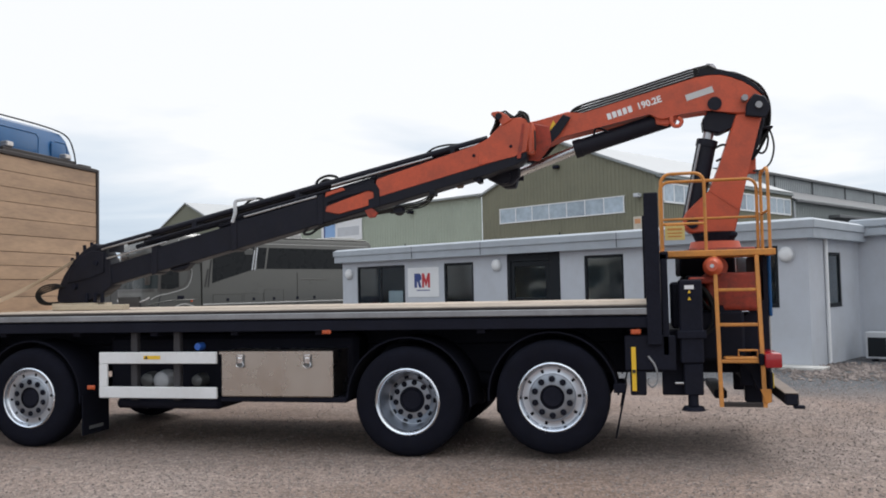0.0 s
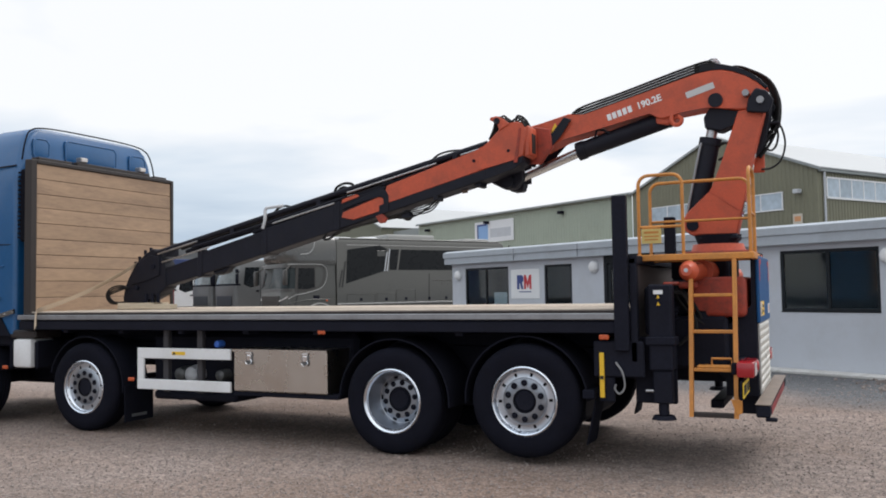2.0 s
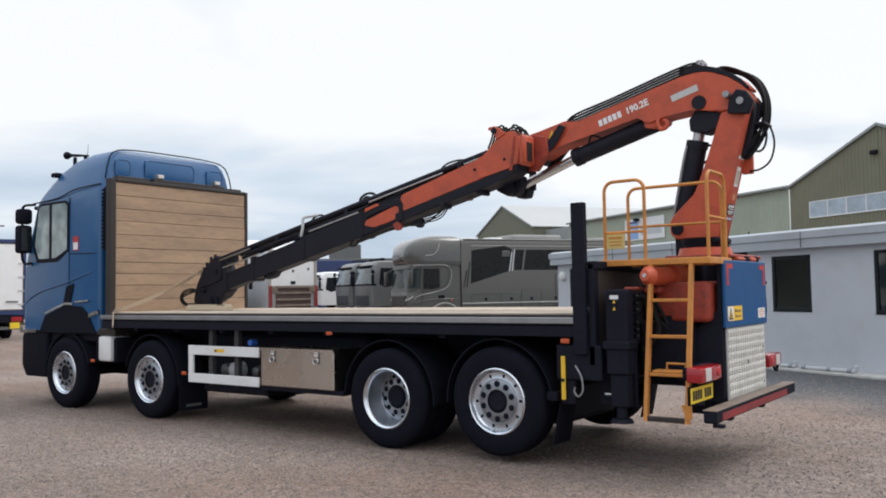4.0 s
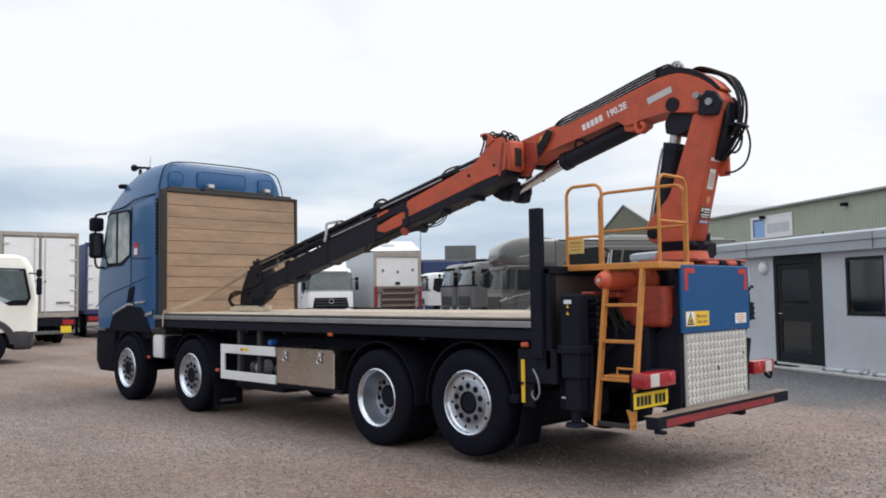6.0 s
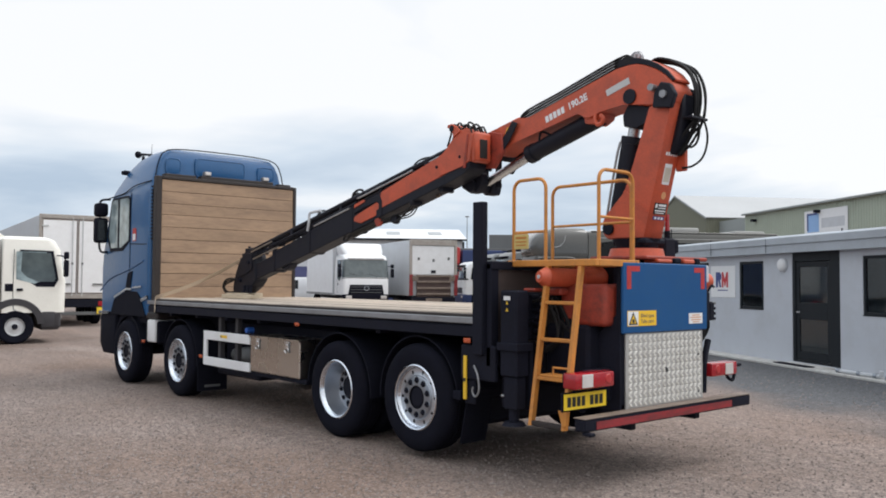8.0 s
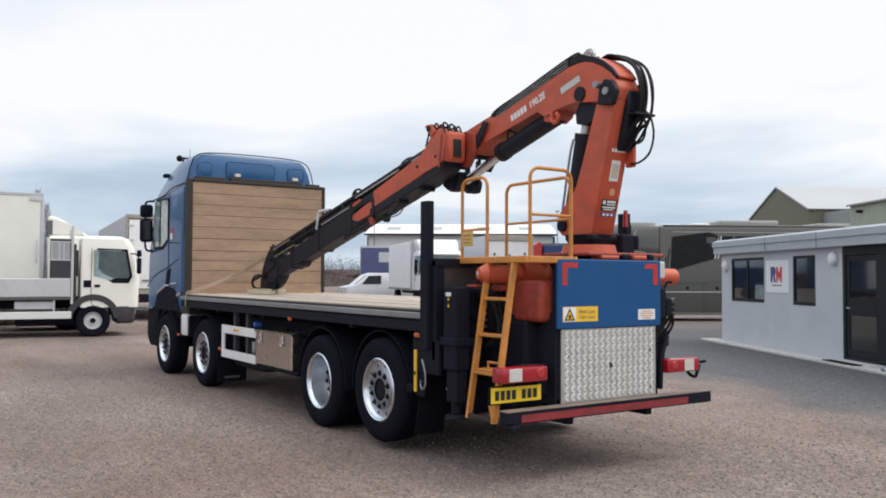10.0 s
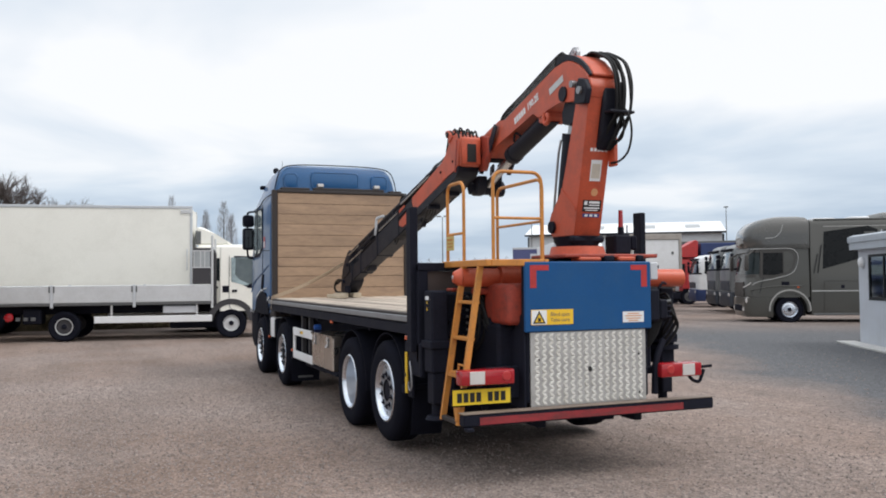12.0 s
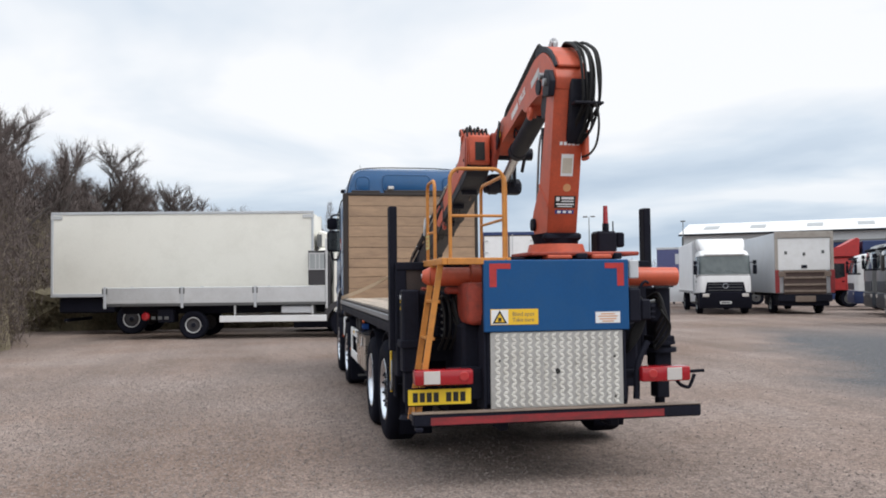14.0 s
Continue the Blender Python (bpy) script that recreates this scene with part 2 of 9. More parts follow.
SATIN_ALLOY = mat("satin_alloy", (0.56, 0.595, 0.65), 0.36, 1.0, vary=0.04, scale=3, grain=12)
STAINLESS = mat("brushed_stainless", (0.56, 0.505, 0.45), 0.26, 1.0, vary=0.03, scale=1.2, grain=5)
CHROME = mat("chrome", (0.75, 0.75, 0.76), 0.15, 1.0, vary=0.05)
ALU = mat("aluminium_rail", (0.30, 0.305, 0.32), 0.45, 0.6, vary=0.15, scale=2.5, grain=40, dirt=(0.14, 0.13, 0.13), dirt_amount=0.4)
ALU_PALE = mat("pale_alloy", (0.60, 0.61, 0.62), 0.45, 0.35, vary=0.08, scale=2, grain=30, dirt=(0.4, 0.39, 0.37), dirt_amount=0.3)
ROD = mat("cylinder_rod", (0.45, 0.45, 0.46), 0.28, 1.0, vary=0.1)
WHITE = mat("white_paint", (0.76, 0.77, 0.78), 0.42, vary=0.05, scale=1.2, grain=30, dirt=(0.45, 0.43, 0.39), dirt_amount=0.25)
DOOR_WHITE = mat("white_door_skin", (0.84, 0.845, 0.85), 0.4, vary=0.04, scale=1.2, grain=30, dirt=(0.6, 0.58, 0.55), dirt_amount=0.25)
CREAM = mat("cream_white_paint", (0.86, 0.845, 0.775), 0.45, vary=0.04, scale=0.6, grain=20, dirt=(0.55, 0.53, 0.46), dirt_amount=0.25)
GREY_WHITE = mat("light_grey_paint", (0.52, 0.54, 0.57), 0.45, vary=0.06, scale=1.0, grain=30, dirt=(0.35, 0.34, 0.32), dirt_amount=0.25)
ORANGE = mat("orange_crane_paint", (0.52, 0.085, 0.036), 0.48, vary=0.15, scale=2.5, grain=50, dirt=(0.13, 0.04, 0.028), dirt_amount=0.5, bump=0.04)
ORANGE_TUBE = mat("orange_beam_paint", (0.54, 0.095, 0.042), 0.40, vary=0.12, scale=3, grain=40, dirt=(0.25, 0.07, 0.03), dirt_amount=0.35)
YELLOW = mat("yellow_rail_paint", (0.56, 0.225, 0.042), 0.5, vary=0.18, scale=5, grain=60, dirt=(0.24, 0.12, 0.05), dirt_amount=0.5)
FADED_LABEL = mat("faded_orange_label", (0.62, 0.30, 0.14), 0.6, vary=0.1)
CREAM_LABEL = mat("cream_label", (0.55, 0.50, 0.42), 0.6, vary=0.15, grain=80)
SIGN_YELLOW = mat("yellow_sticker", (0.80, 0.50, 0.03), 0.5, vary=0.05)
PLATE_YELLOW = mat("yellow_plate", (0.85, 0.60, 0.03), 0.4, vary=0.04)
RED = mat("red_paint", (0.45, 0.03, 0.03), 0.45, vary=0.15, scale=4, grain=40, dirt=(0.12, 0.03, 0.03), dirt_amount=0.4)
WORN_RED = mat("worn_red_strip", (0.26, 0.022, 0.027), 0.6, vary=0.25, scale=4, grain=30, stretch=(1, 1, 3), dirt=(0.06, 0.03, 0.028), dirt_amount=0.8)
RED_LENS = mat("red_lamp_lens", (0.35, 0.013, 0.019), 0.18, vary=0.1, grain=120, coat=0.4)
AMBER = mat("amber_lens", (0.52, 0.10, 0.035), 0.25, vary=0.1)
CLEAR_LENS = mat("clear_lamp_lens", (0.58, 0.55, 0.53), 0.2, vary=0.1, grain=120)
INK = mat("black_ink", (0.015, 0.015, 0.015), 0.6, vary=0.05)
STICKER = mat("white_sticker", (0.74, 0.75, 0.76), 0.5, vary=0.04)
SILVER_LABEL = mat("silver_label", (0.52, 0.53, 0.53), 0.5, vary=0.15, grain=80)
WOOD_HEAD = mat("headboard_timber", (0.352, 0.240, 0.158), 0.78, vary=0.20, scale=1.1, grain=9, stretch=(1, 0.8, 4), bump=0.06, dirt=(0.18, 0.122, 0.09), dirt_amount=0.7, random_vary=0.08)
PALE_TIMBER = mat("pale_timber", (0.52, 0.44, 0.33), 0.8, vary=0.2, scale=3, grain=30, stretch=(1, 6, 6), bump=0.05)
FADED_YELLOW = mat("faded_yellow_plate", (0.60, 0.47, 0.17), 0.6, vary=0.12, grain=40)
WOOD_DECK = mat("deck_timber", (0.53, 0.45, 0.37), 0.8, vary=0.30, scale=1.6, grain=16, stretch=(0.5, 9, 1), bump=0.1, dirt=(0.22, 0.17, 0.14), dirt_amount=0.6, random_vary=0.24)
PLY = mat("brown_ply", (0.060, 0.044, 0.040), 0.7, vary=0.25, scale=3, grain=30, stretch=(1, 1, 5))
MUDGUARD = mat("smoky_grey_plastic", (0.052, 0.050, 0.055), 0.6, vary=0.1, scale=2, grain=30, spec=0.3)
# grime, and the shade around the crane base, both darken this orange
SHADED_DIRTY_ORANGE = mat("shaded_grimy_orange_paint", (0.33, 0.044, 0.023), 0.6, vary=0.25, scale=5, grain=40, dirt=(0.06, 0.022, 0.018), dirt_amount=0.8, bump=0.05)
RUST_FRAME = mat("brown_black_frame", (0.024, 0.018, 0.017), 0.6, vary=0.3, scale=4, grain=40)
BROWN_STEEL = mat("weathered_brown_steel", (0.20, 0.155, 0.125), 0.6, vary=0.3, scale=4, grain=40, dirt=(0.07, 0.05, 0.045), dirt_amount=0.5)
STRAP = mat("webbing_strap", (0.60, 0.49, 0.37), 0.8, vary=0.12, grain=150)
# one dirty alloy in two tones: shade between treads darkens the plate, treads paler
SHADED_CHECKER = mat("shaded_checker_alloy", (0.44, 0.435, 0.42), 0.5, 0.3, vary=0.14, scale=4, grain=70, dirt=(0.20, 0.19, 0.17), dirt_amount=0.4)
LIT_TREAD = mat("lit_worn_tread", (0.70, 0.69, 0.65), 0.45, 0.1, vary=0.12, scale=3, grain=60, dirt=(0.40, 0.37, 0.32), dirt_amount=0.6)
GLASS = mat("dark_glass", (0.014, 0.017, 0.020), 0.06, vary=0.3, scale=2.0, grain=5, spec=0.6)
TINTED = mat("tinted_body_glass", (0.010, 0.011, 0.012), 0.28, vary=0.2, scale=1.5, grain=4, spec=0.22)
# opaque pane; the bright sky view through the cab is put into its colour
VIEW_GLASS = mat("cab_glass_with_sky_view", (0.27, 0.34, 0.355), 0.07, vary=0.5, scale=2.2, grain=5, coat=0.6)
PANE = glass_mat("window_glass", (0.60, 0.70, 0.74))
SHED_GLASS = mat("shed_window_pane", (0.38, 0.45, 0.51), 0.15, vary=0.25, scale=0.8, grain=3, random_vary=0.25)
OFFICE = mat("office_render", (0.495, 0.522, 0.570), 0.75, vary=0.05, scale=0.8, grain=120, bump=0.08, dirt=(0.36, 0.36, 0.36), dirt_amount=0.4)
FASCIA = mat("office_fascia", (0.385, 0.422, 0.465), 0.55, vary=0.06, scale=0.8, grain=40, dirt=(0.22, 0.23, 0.24), dirt_amount=0.4)
FRAME = mat("anthracite_frame", (0.015, 0.018, 0.022), 0.5, vary=0.1, spec=0.15)
ROOF_FELT = mat("roof_felt", (0.25, 0.25, 0.26), 0.85, vary=0.15)
OLIVE = mat("olive_cladding", (0.190, 0.186, 0.128), 0.6, vary=0.07, scale=0.3, grain=6, dirt=(0.12, 0.12, 0.085), dirt_amount=0.4)
PALE_GREEN = mat("pale_green_cladding", (0.355, 0.400, 0.325), 0.6, vary=0.06, scale=0.3, grain=6, dirt=(0.25, 0.275, 0.225), dirt_amount=0.4)
GREY_CLAD = mat("grey_cladding", (0.26, 0.285, 0.28), 0.6, vary=0.08, scale=0.3, grain=6)
SHEET_ROOF = mat("sheet_roof", (0.42, 0.43, 0.435), 0.6, vary=0.09, scale=0.2, grain=4)
PALE_CLAD = mat("pale_grey_cladding", (0.34, 0.365, 0.375), 0.6, vary=0.10, scale=0.3, grain=6, dirt=(0.18, 0.19, 0.19), dirt_amount=0.4)
DARK_ROOF = mat("dark_grey_roof", (0.12, 0.125, 0.13), 0.7, vary=0.12, scale=0.3, grain=6)
# olive cladding greyed for distance: haze is mixed into the colour
HAZED_OLIVE = mat("hazed_olive_cladding", (0.165, 0.170, 0.125), 0.6, vary=0.07, scale=0.3, grain=6)
SHED_WALL = mat("far_shed_wall", (0.56, 0.59, 0.61), 0.6, vary=0.07, scale=0.2, grain=4)
ROOFLIGHT = mat("roof_light", (0.33, 0.35, 0.36), 0.4, vary=0.1)
TAUPE = mat("taupe_metallic_paint", (0.076, 0.075, 0.068), 0.34, 0.2, vary=0.08, scale=0.7, grain=20, coat=0.3)
TAUPE_GLOSS = mat("glossy_taupe_paint", (0.092, 0.090, 0.084), 0.22, 0.2, vary=0.06, scale=0.7, grain=20, coat=0.6)
TAUPE_PALE = mat("pale_taupe_paint", (0.36, 0.355, 0.34), 0.5, vary=0.08, scale=0.7, grain=20)
SCREEN = mat("dark_windscreen", (0.020, 0.028, 0.030), 0.06, vary=0.4, scale=1.1, grain=4, spec=0.25)
MERC_GLASS = mat("grey_windscreen", (0.11, 0.135, 0.14), 0.08, vary=0.3, scale=1.2, grain=4, coat=0.5)
TRIM_GREY = mat("satin_trim", (0.36, 0.36, 0.35), 0.4, 0.4, vary=0.08, scale=2, grain=20)
LOWER_DARK = mat("dark_lower_panel", (0.035, 0.042, 0.055), 0.5, vary=0.2, scale=2, grain=20)
BROWN_DARK = mat("brown_lift_platform", (0.075, 0.048, 0.042), 0.6, vary=0.3, scale=3, grain=30)
BEIGE_STEEL = mat("beige_steel", (0.36, 0.33, 0.30), 0.6, vary=0.15, scale=2, grain=30, dirt=(0.2, 0.16, 0.13), dirt_amount=0.5)
TAUPE_DARK = mat("dark_taupe_paint", (0.05, 0.046, 0.042), 0.4, vary=0.1)
GREY_CAB = mat("grey_cab_paint", (0.128, 0.133, 0.135), 0.38, 0.2, vary=0.08, scale=1, grain=20, coat=0.3)
PURPLE = mat("violet_curtain", (0.075, 0.085, 0.20), 0.55, vary=0.12, scale=0.9, grain=10)
NAVY = mat("navy_curtain", (0.022, 0.042, 0.13), 0.55, vary=0.12, scale=0.8, grain=10)
BARK = mat("winter_bark", (0.075, 0.064, 0.058), 0.9, vary=0.3, scale=4, grain=20)
TWIG = mat("winter_twigs", (0.118, 0.094, 0.088), 0.9, vary=0.3, scale=0.6, grain=4)
SCRUB = mat("winter_scrub", (0.185, 0.158, 0.102), 0.95, vary=0.5, scale=0.9, grain=9)
# far poplars: the pale blue-grey of the air's haze is in the twig colour
HAZED_POPLAR = mat("hazed_poplar_twigs", (0.31, 0.325, 0.35), 0.95, vary=0.25, scale=0.6, grain=4)
LOGO_BLUE = mat("logo_blue", (0.03, 0.055, 0.21), 0.5, vary=0.05)
LOGO_RED = mat("logo_red", (0.50, 0.03, 0.04), 0.5, vary=0.05)
CAP_BLUE = mat("blue_cap_plastic", (0.035, 0.13, 0.50), 0.4, vary=0.05)
LOGO_PALE = mat("logo_pale_blue", (0.25, 0.42, 0.70), 0.5, vary=0.05)

# ---- building helpers ----
def mesh_of(name, bm, material, smooth=35):
    me = bpy.data.meshes.new(name)
    bmesh.ops.recalc_face_normals(bm, faces=bm.faces)
    bm.to_mesh(me)
    bm.free()
    me.materials.append(material)
    if smooth:
        me.polygons.foreach_set("use_smooth", [True] * len(me.polygons))
        me.set_sharp_from_angle(angle=radians(smooth))
    return me


def part(name, bm, material, parent, label="", at=None, smooth=35):
    """Links a bmesh (or a mesh that is shared) as one mesh object under a thing or a part."""
    me = bm if isinstance(bm, bpy.types.Mesh) else mesh_of(name, bm, material, smooth)
    ob = new(name, me)
    ob.parent = parent
    if at is not None:
        ob.matrix_basis = at
    return tagged(ob, label)


def thing(name, label, category, group="", kind="", at=None):
    ob = new(name)
    ob.empty_display_size = 0.2
    if at is not None:
        ob.matrix_basis = at
    return tagged(ob, label, category, group, kind)


def solid(name, bm, material, label, category, group="", kind="", at=None, smooth=35):
    """A thing or a piece of the setting that is one mesh."""
    ob = new(name, mesh_of(name, bm, material, smooth))
    if at is not None:
        ob.matrix_basis = at
    return tagged(ob, label, category, group, kind)


def box(lo, hi, bevel=0.0, bm=None, m=None, seg=1):
    """A block between two corners, with softened edges."""
    bm = bm or bmesh.new()
    made = bmesh.ops.create_cube(bm, size=1.0)["verts"]
    c, s = [(a + b) / 2 for a, b in zip(lo, hi)], [b - a for a, b in zip(lo, hi)]
    for v in made:
        v.co = Vector((c[0] + v.co.x * s[0], c[1] + v.co.y * s[1], c[2] + v.co.z * s[2]))
    if bevel:
        edges = {e for v in made for e in v.link_edges}
        done = bmesh.ops.bevel(bm, geom=list(edges), offset=min(bevel, 0.45 * min(abs(v) for v in s)), segments=seg, affect="EDGES", profile=0.5)
        made = list({v for v in done["verts"]} | {v for v in made if v.is_valid})
        if m is not None:
            made = list({v for f in done["faces"] for v in f.verts} | set(made))
    if m is not None:
        bmesh.ops.transform(bm, matrix=m, verts=[v for v in made if v.is_valid])
    return bm


def cyl(p0, p1, r0, r1=None, n=16, bm=None, caps=True):
    """A round bar, tube or cone between two points."""
    bm = bm or bmesh.new()
    p0, p1 = Vector(p0), Vector(p1)
    r1 = r0 if r1 is None else r1
    q = (p1 - p0).to_track_quat("Z", "Y")
    rings = []
    for p, r in ((p0, r0), (p1, r1)):
        rings.append([bm.verts.new(p + q @ Vector((r * math.cos(2 * math.pi * k / n), r * math.sin(2 * math.pi * k / n), 0))) for k in range(n)])
    for k in range(n):
        bm.faces.new((rings[0][k], rings[0][(k + 1) % n], rings[1][(k + 1) % n], rings[1][k]))
    if caps:
        bm.faces.new(rings[0][::-1])
        bm.faces.new(rings[1])
    return bm


def smooth_line(pts, per=5):
    """A curve through the points."""
    p = [Vector(v) for v in pts]
    if len(p) < 3:
        return p
    p = [2 * p[0] - p[1]] + p + [2 * p[-1] - p[-2]]
    out = []
    for i in range(1, len(p) - 2):
        for k in range(per):
            t = k / per
            a, b, c, d = p[i - 1], p[i], p[i + 1], p[i + 2]
            out.append(0.5 * (2 * b + (c - a) * t + (2 * a - 5 * b + 4 * c - d) * t * t + (3 * b - a - 3 * c + d) * t ** 3))
    return out + [p[-2]]


def tube(pts, r, n=8, bm=None, per=5, taper=1.0):
    """A hose or bent tube along a curve."""
    bm = bm or bmesh.new()
    line = smooth_line(pts, per) if per > 1 else [Vector(v) for v in pts]
    rings, up = [], None
    for i, p in enumerate(line):
        d = (line[min(i + 1, len(line) - 1)] - line[max(i - 1, 0)]).normalized()
        if up is None:
            up = d.orthogonal().normalized()
        up = (up - d * up.dot(d)).normalized()
        side = d.cross(up)
        rr = r * (1 + (taper - 1) * i / (len(line) - 1))
        rings.append([bm.verts.new(p + rr * (math.cos(2 * math.pi * k / n) * up + math.sin(2 * math.pi * k / n) * side)) for k in range(n)])
    for a, b in zip(rings, rings[1:]):
        for k in range(n):
            bm.faces.new((a[k], a[(k + 1) % n], b[(k + 1) % n], b[k]))
    bm.faces.new(rings[0][::-1])
    bm.faces.new(rings[-1])
    return bm


def prism(pts, y0, y1, bevel=0.0, bm=None, m=None):
    """A plate whose outline lies in x and z, between two y."""
    bm = bm or bmesh.new()
    a = [bm.verts.new((x, y0, z)) for x, z in pts]
    b = [bm.verts.new((x, y1, z)) for x, z in pts]
    faces = [bm.faces.new(a), bm.faces.new(b[::-1])]
    n = len(pts)
    for k in range(n):
        faces.append(bm.faces.new((a[k], b[k], b[(k + 1) % n], a[(k + 1) % n])))
    made = a + b
    if bevel:
        done = bmesh.ops.bevel(bm, geom=list({e for v in made for e in v.link_edges}), offset=bevel, segments=1, affect="EDGES")
        made = list({v for f in done["faces"] for v in f.verts} | {v for v in made if v.is_valid})
    if m is not None:
        bmesh.ops.transform(bm, matrix=m, verts=[v for v in made if v.is_valid])
    return bm


def slab(pts, z0, z1, bm=None):
    """A plate whose outline lies in x and y, between two z."""
    bm = bm or bmesh.new()
    a = [bm.verts.new((x, y, z0)) for x, y in pts]
    b = [bm.verts.new((x, y, z1)) for x, y in pts]
    bm.faces.new(a[::-1])
    bm.faces.new(b)
    n = len(pts)
    for k in range(n):
        bm.faces.new((a[k], a[(k + 1) % n], b[(k + 1) % n], b[k]))
    return bm


def lathe(profile, n=32, bm=None, close=False):
    """A turned form about the y axis; the profile gives radius and y."""
    bm = bm or bmesh.new()
    rings = []
    for r, y in profile:
        if r < 1e-6:
            rings.append([bm.verts.new((0, y, 0))])
        else:
            rings.append([bm.verts.new((r * math.cos(2 * math.pi * k / n), y, r * math.sin(2 * math.pi * k / n))) for k in range(n)])
    pairs = list(zip(rings, rings[1:])) + ([(rings[-1], rings[0])] if close else [])
    for a, b in pairs:
        for k in range(n):
            j = (k + 1) % n
            if len(a) == 1:
                bm.faces.new((a[0], b[j], b[k]))
            elif len(b) == 1:
                bm.faces.new((a[k], a[j], b[0]))
            else:
                bm.faces.new((a[k], a[j], b[j], b[k]))
    return bm


def round_rect(x0, x1, y0, y1, rf, rb, n=5):
    """Outline of a cab in plan: corners of radius rf at the front (x0) and rb at the back."""
    out = []
    for cx, cy, r, a0 in ((x0 + rf, y0 + rf, rf, 180), (x1 - rb, y0 + rb, rb, 270), (x1 - rb, y1 - rb, rb, 0), (x0 + rf, y1 - rf, rf, 90)):
        for k in range(n + 1):
            a = radians(a0 + 90 * k / n)
            out.append((cx + r * math.cos(a), cy + r * math.sin(a)))
    return out


def loft(levels, bm=None):
    """A shell through outlines at rising heights: levels of z, x0, x1, y0, y1, front radius, back radius."""
    bm = bm or bmesh.new()
    rings = [[bm.verts.new((x, y, z)) for x, y in round_rect(x0, x1, y0, y1, rf, rb)] for z, x0, x1, y0, y1, rf, rb in levels]
    n = len(rings[0])
    for a, b in zip(rings, rings[1:]):
        for k in range(n):
            bm.faces.new((a[k], a[(k + 1) % n], b[(k + 1) % n], b[k]))
    bm.faces.new(rings[0][::-1])
    bm.faces.new(rings[-1])
    return bm


def arc_guard(cx, cz, r, thick, y0, y1, a0, a1, n=18, bm=None):
    """A mudguard: a bent sheet over a wheel, with its rim."""
    bm = bm or bmesh.new()
    rows = []
    for k in range(n + 1):
        a = radians(a0 + (a1 - a0) * k / n)
        c, s = math.cos(a), math.sin(a)
        rows.append([bm.verts.new((cx + q * c, y, cz + q * s)) for q, y in ((r, y0), (r + thick, y0), (r + thick, y1), (r, y1))])
    for a, b in zip(rows, rows[1:]):
        for k in range(4):
            bm.faces.new((a[k], a[(k + 1) % 4], b[(k + 1) % 4], b[k]))
    bm.faces.new(rows[0])
    bm.faces.new(rows[-1][::-1])
    return bm


def words(body, size, material, parent, m, name="lettering", bold=0.0):
    """Raised letters of the built-in font, as a mesh; m takes x right, y up to their place."""
    cu = bpy.data.curves.new("letters", "FONT")
    cu.body, cu.size, cu.extrude, cu.offset, cu.align_x, cu.align_y = body, size, 0.001, bold, "CENTER", "CENTER"
    cu.resolution_u = 3
    tmp = new("letters", cu)
    bpy.context.view_layer.update()
    me = bpy.data.meshes.new_from_object(tmp.evaluated_get(bpy.context.evaluated_depsgraph_get()))
    bpy.data.objects.remove(tmp)
    me.materials.clear()
    me.materials.append(material)
    ob = new(name, me)
    ob.parent = parent
    ob.matrix_basis = m
    return ob


# faces for writing: looking along +y (a side), and along -x (a tail)
def on_side(x, y, z, slope=0.0):
    return Matrix.Translation((x, y, z)) @ Matrix.Rotation(-slope, 4, "Y") @ pose(0, 0, 0, 90, 0, 0)


def on_tail(x, y, z):
    return pose(x, y, z, 90, 0, 90)


def bars(parent, material, m, rows, name="unreadable_writing"):
    """Writing that cannot be read: rows of x, y, width, height on the face m."""
    for x, y, w, h in rows:
        ob = part(name, box((x - w / 2, y - h / 2, -0.001), (x + w / 2, y + h / 2, 0.0015)), material, parent, at=m, smooth=0)
    return ob


def sheet(corner, along, length, heights, rib, deep, bm=None, bottom=0.0, phase=0.0):
    """Ribbed cladding from a corner along a direction; heights(s) gives the top edge."""
    bm = bm or bmesh.new()
    d = Vector((math.cos(along), math.sin(along), 0))
    nrm = Vector((d.y, -d.x, 0))
    prof, s = [], 0.0
    while s < length:
        for f, o in ((0.0, 0.0), (0.55, 0.0), (0.65, deep), (0.9, deep)):
            if s + f * rib <= length:
                prof.append((s + f * rib, o))
        s += rib
    prof.append((length, 0.0))
    cols = []
    for s, o in prof:
        p = Vector(corner) + d * s + nrm * o
        cols.append((bm.verts.new((p.x, p.y, bottom)), bm.verts.new((p.x, p.y, heights(s)))))
    for a, b in zip(cols, cols[1:]):
        bm.faces.new((a[0], b[0], b[1], a[1]))
    return bm

# ---- the yard ----
bm = bmesh.new()
R = 900.0
ring = [0, 12, 30, 70, 160, 400, R]
grid_x = sorted({s * v - 8 for v in ring for s in (-1, 1)})
grid_y = sorted({s * v + 4 for v in ring for s in (-1, 1)})
gv = [[bm.verts.new((x, y, 0)) for x in grid_x] for y in grid_y]
for a, b in zip(gv, gv[1:]):
    for k in range(len(a) - 1):
        bm.faces.new((a[k], a[k + 1], b[k + 1], b[k]))
solid("ground", bm, GRAVEL, "pinkish grey compacted gravel yard", "ground", kind="structure")

OFF_A = radians(-29.17)
OFF_0 = Vector((-7.374, 14.903, 0))
OFF_M = Matrix.Translation(OFF_0) @ Matrix.Rotation(OFF_A, 4, "Z") @ Matrix.Diagonal((1.009, 1, 1.033, 1))


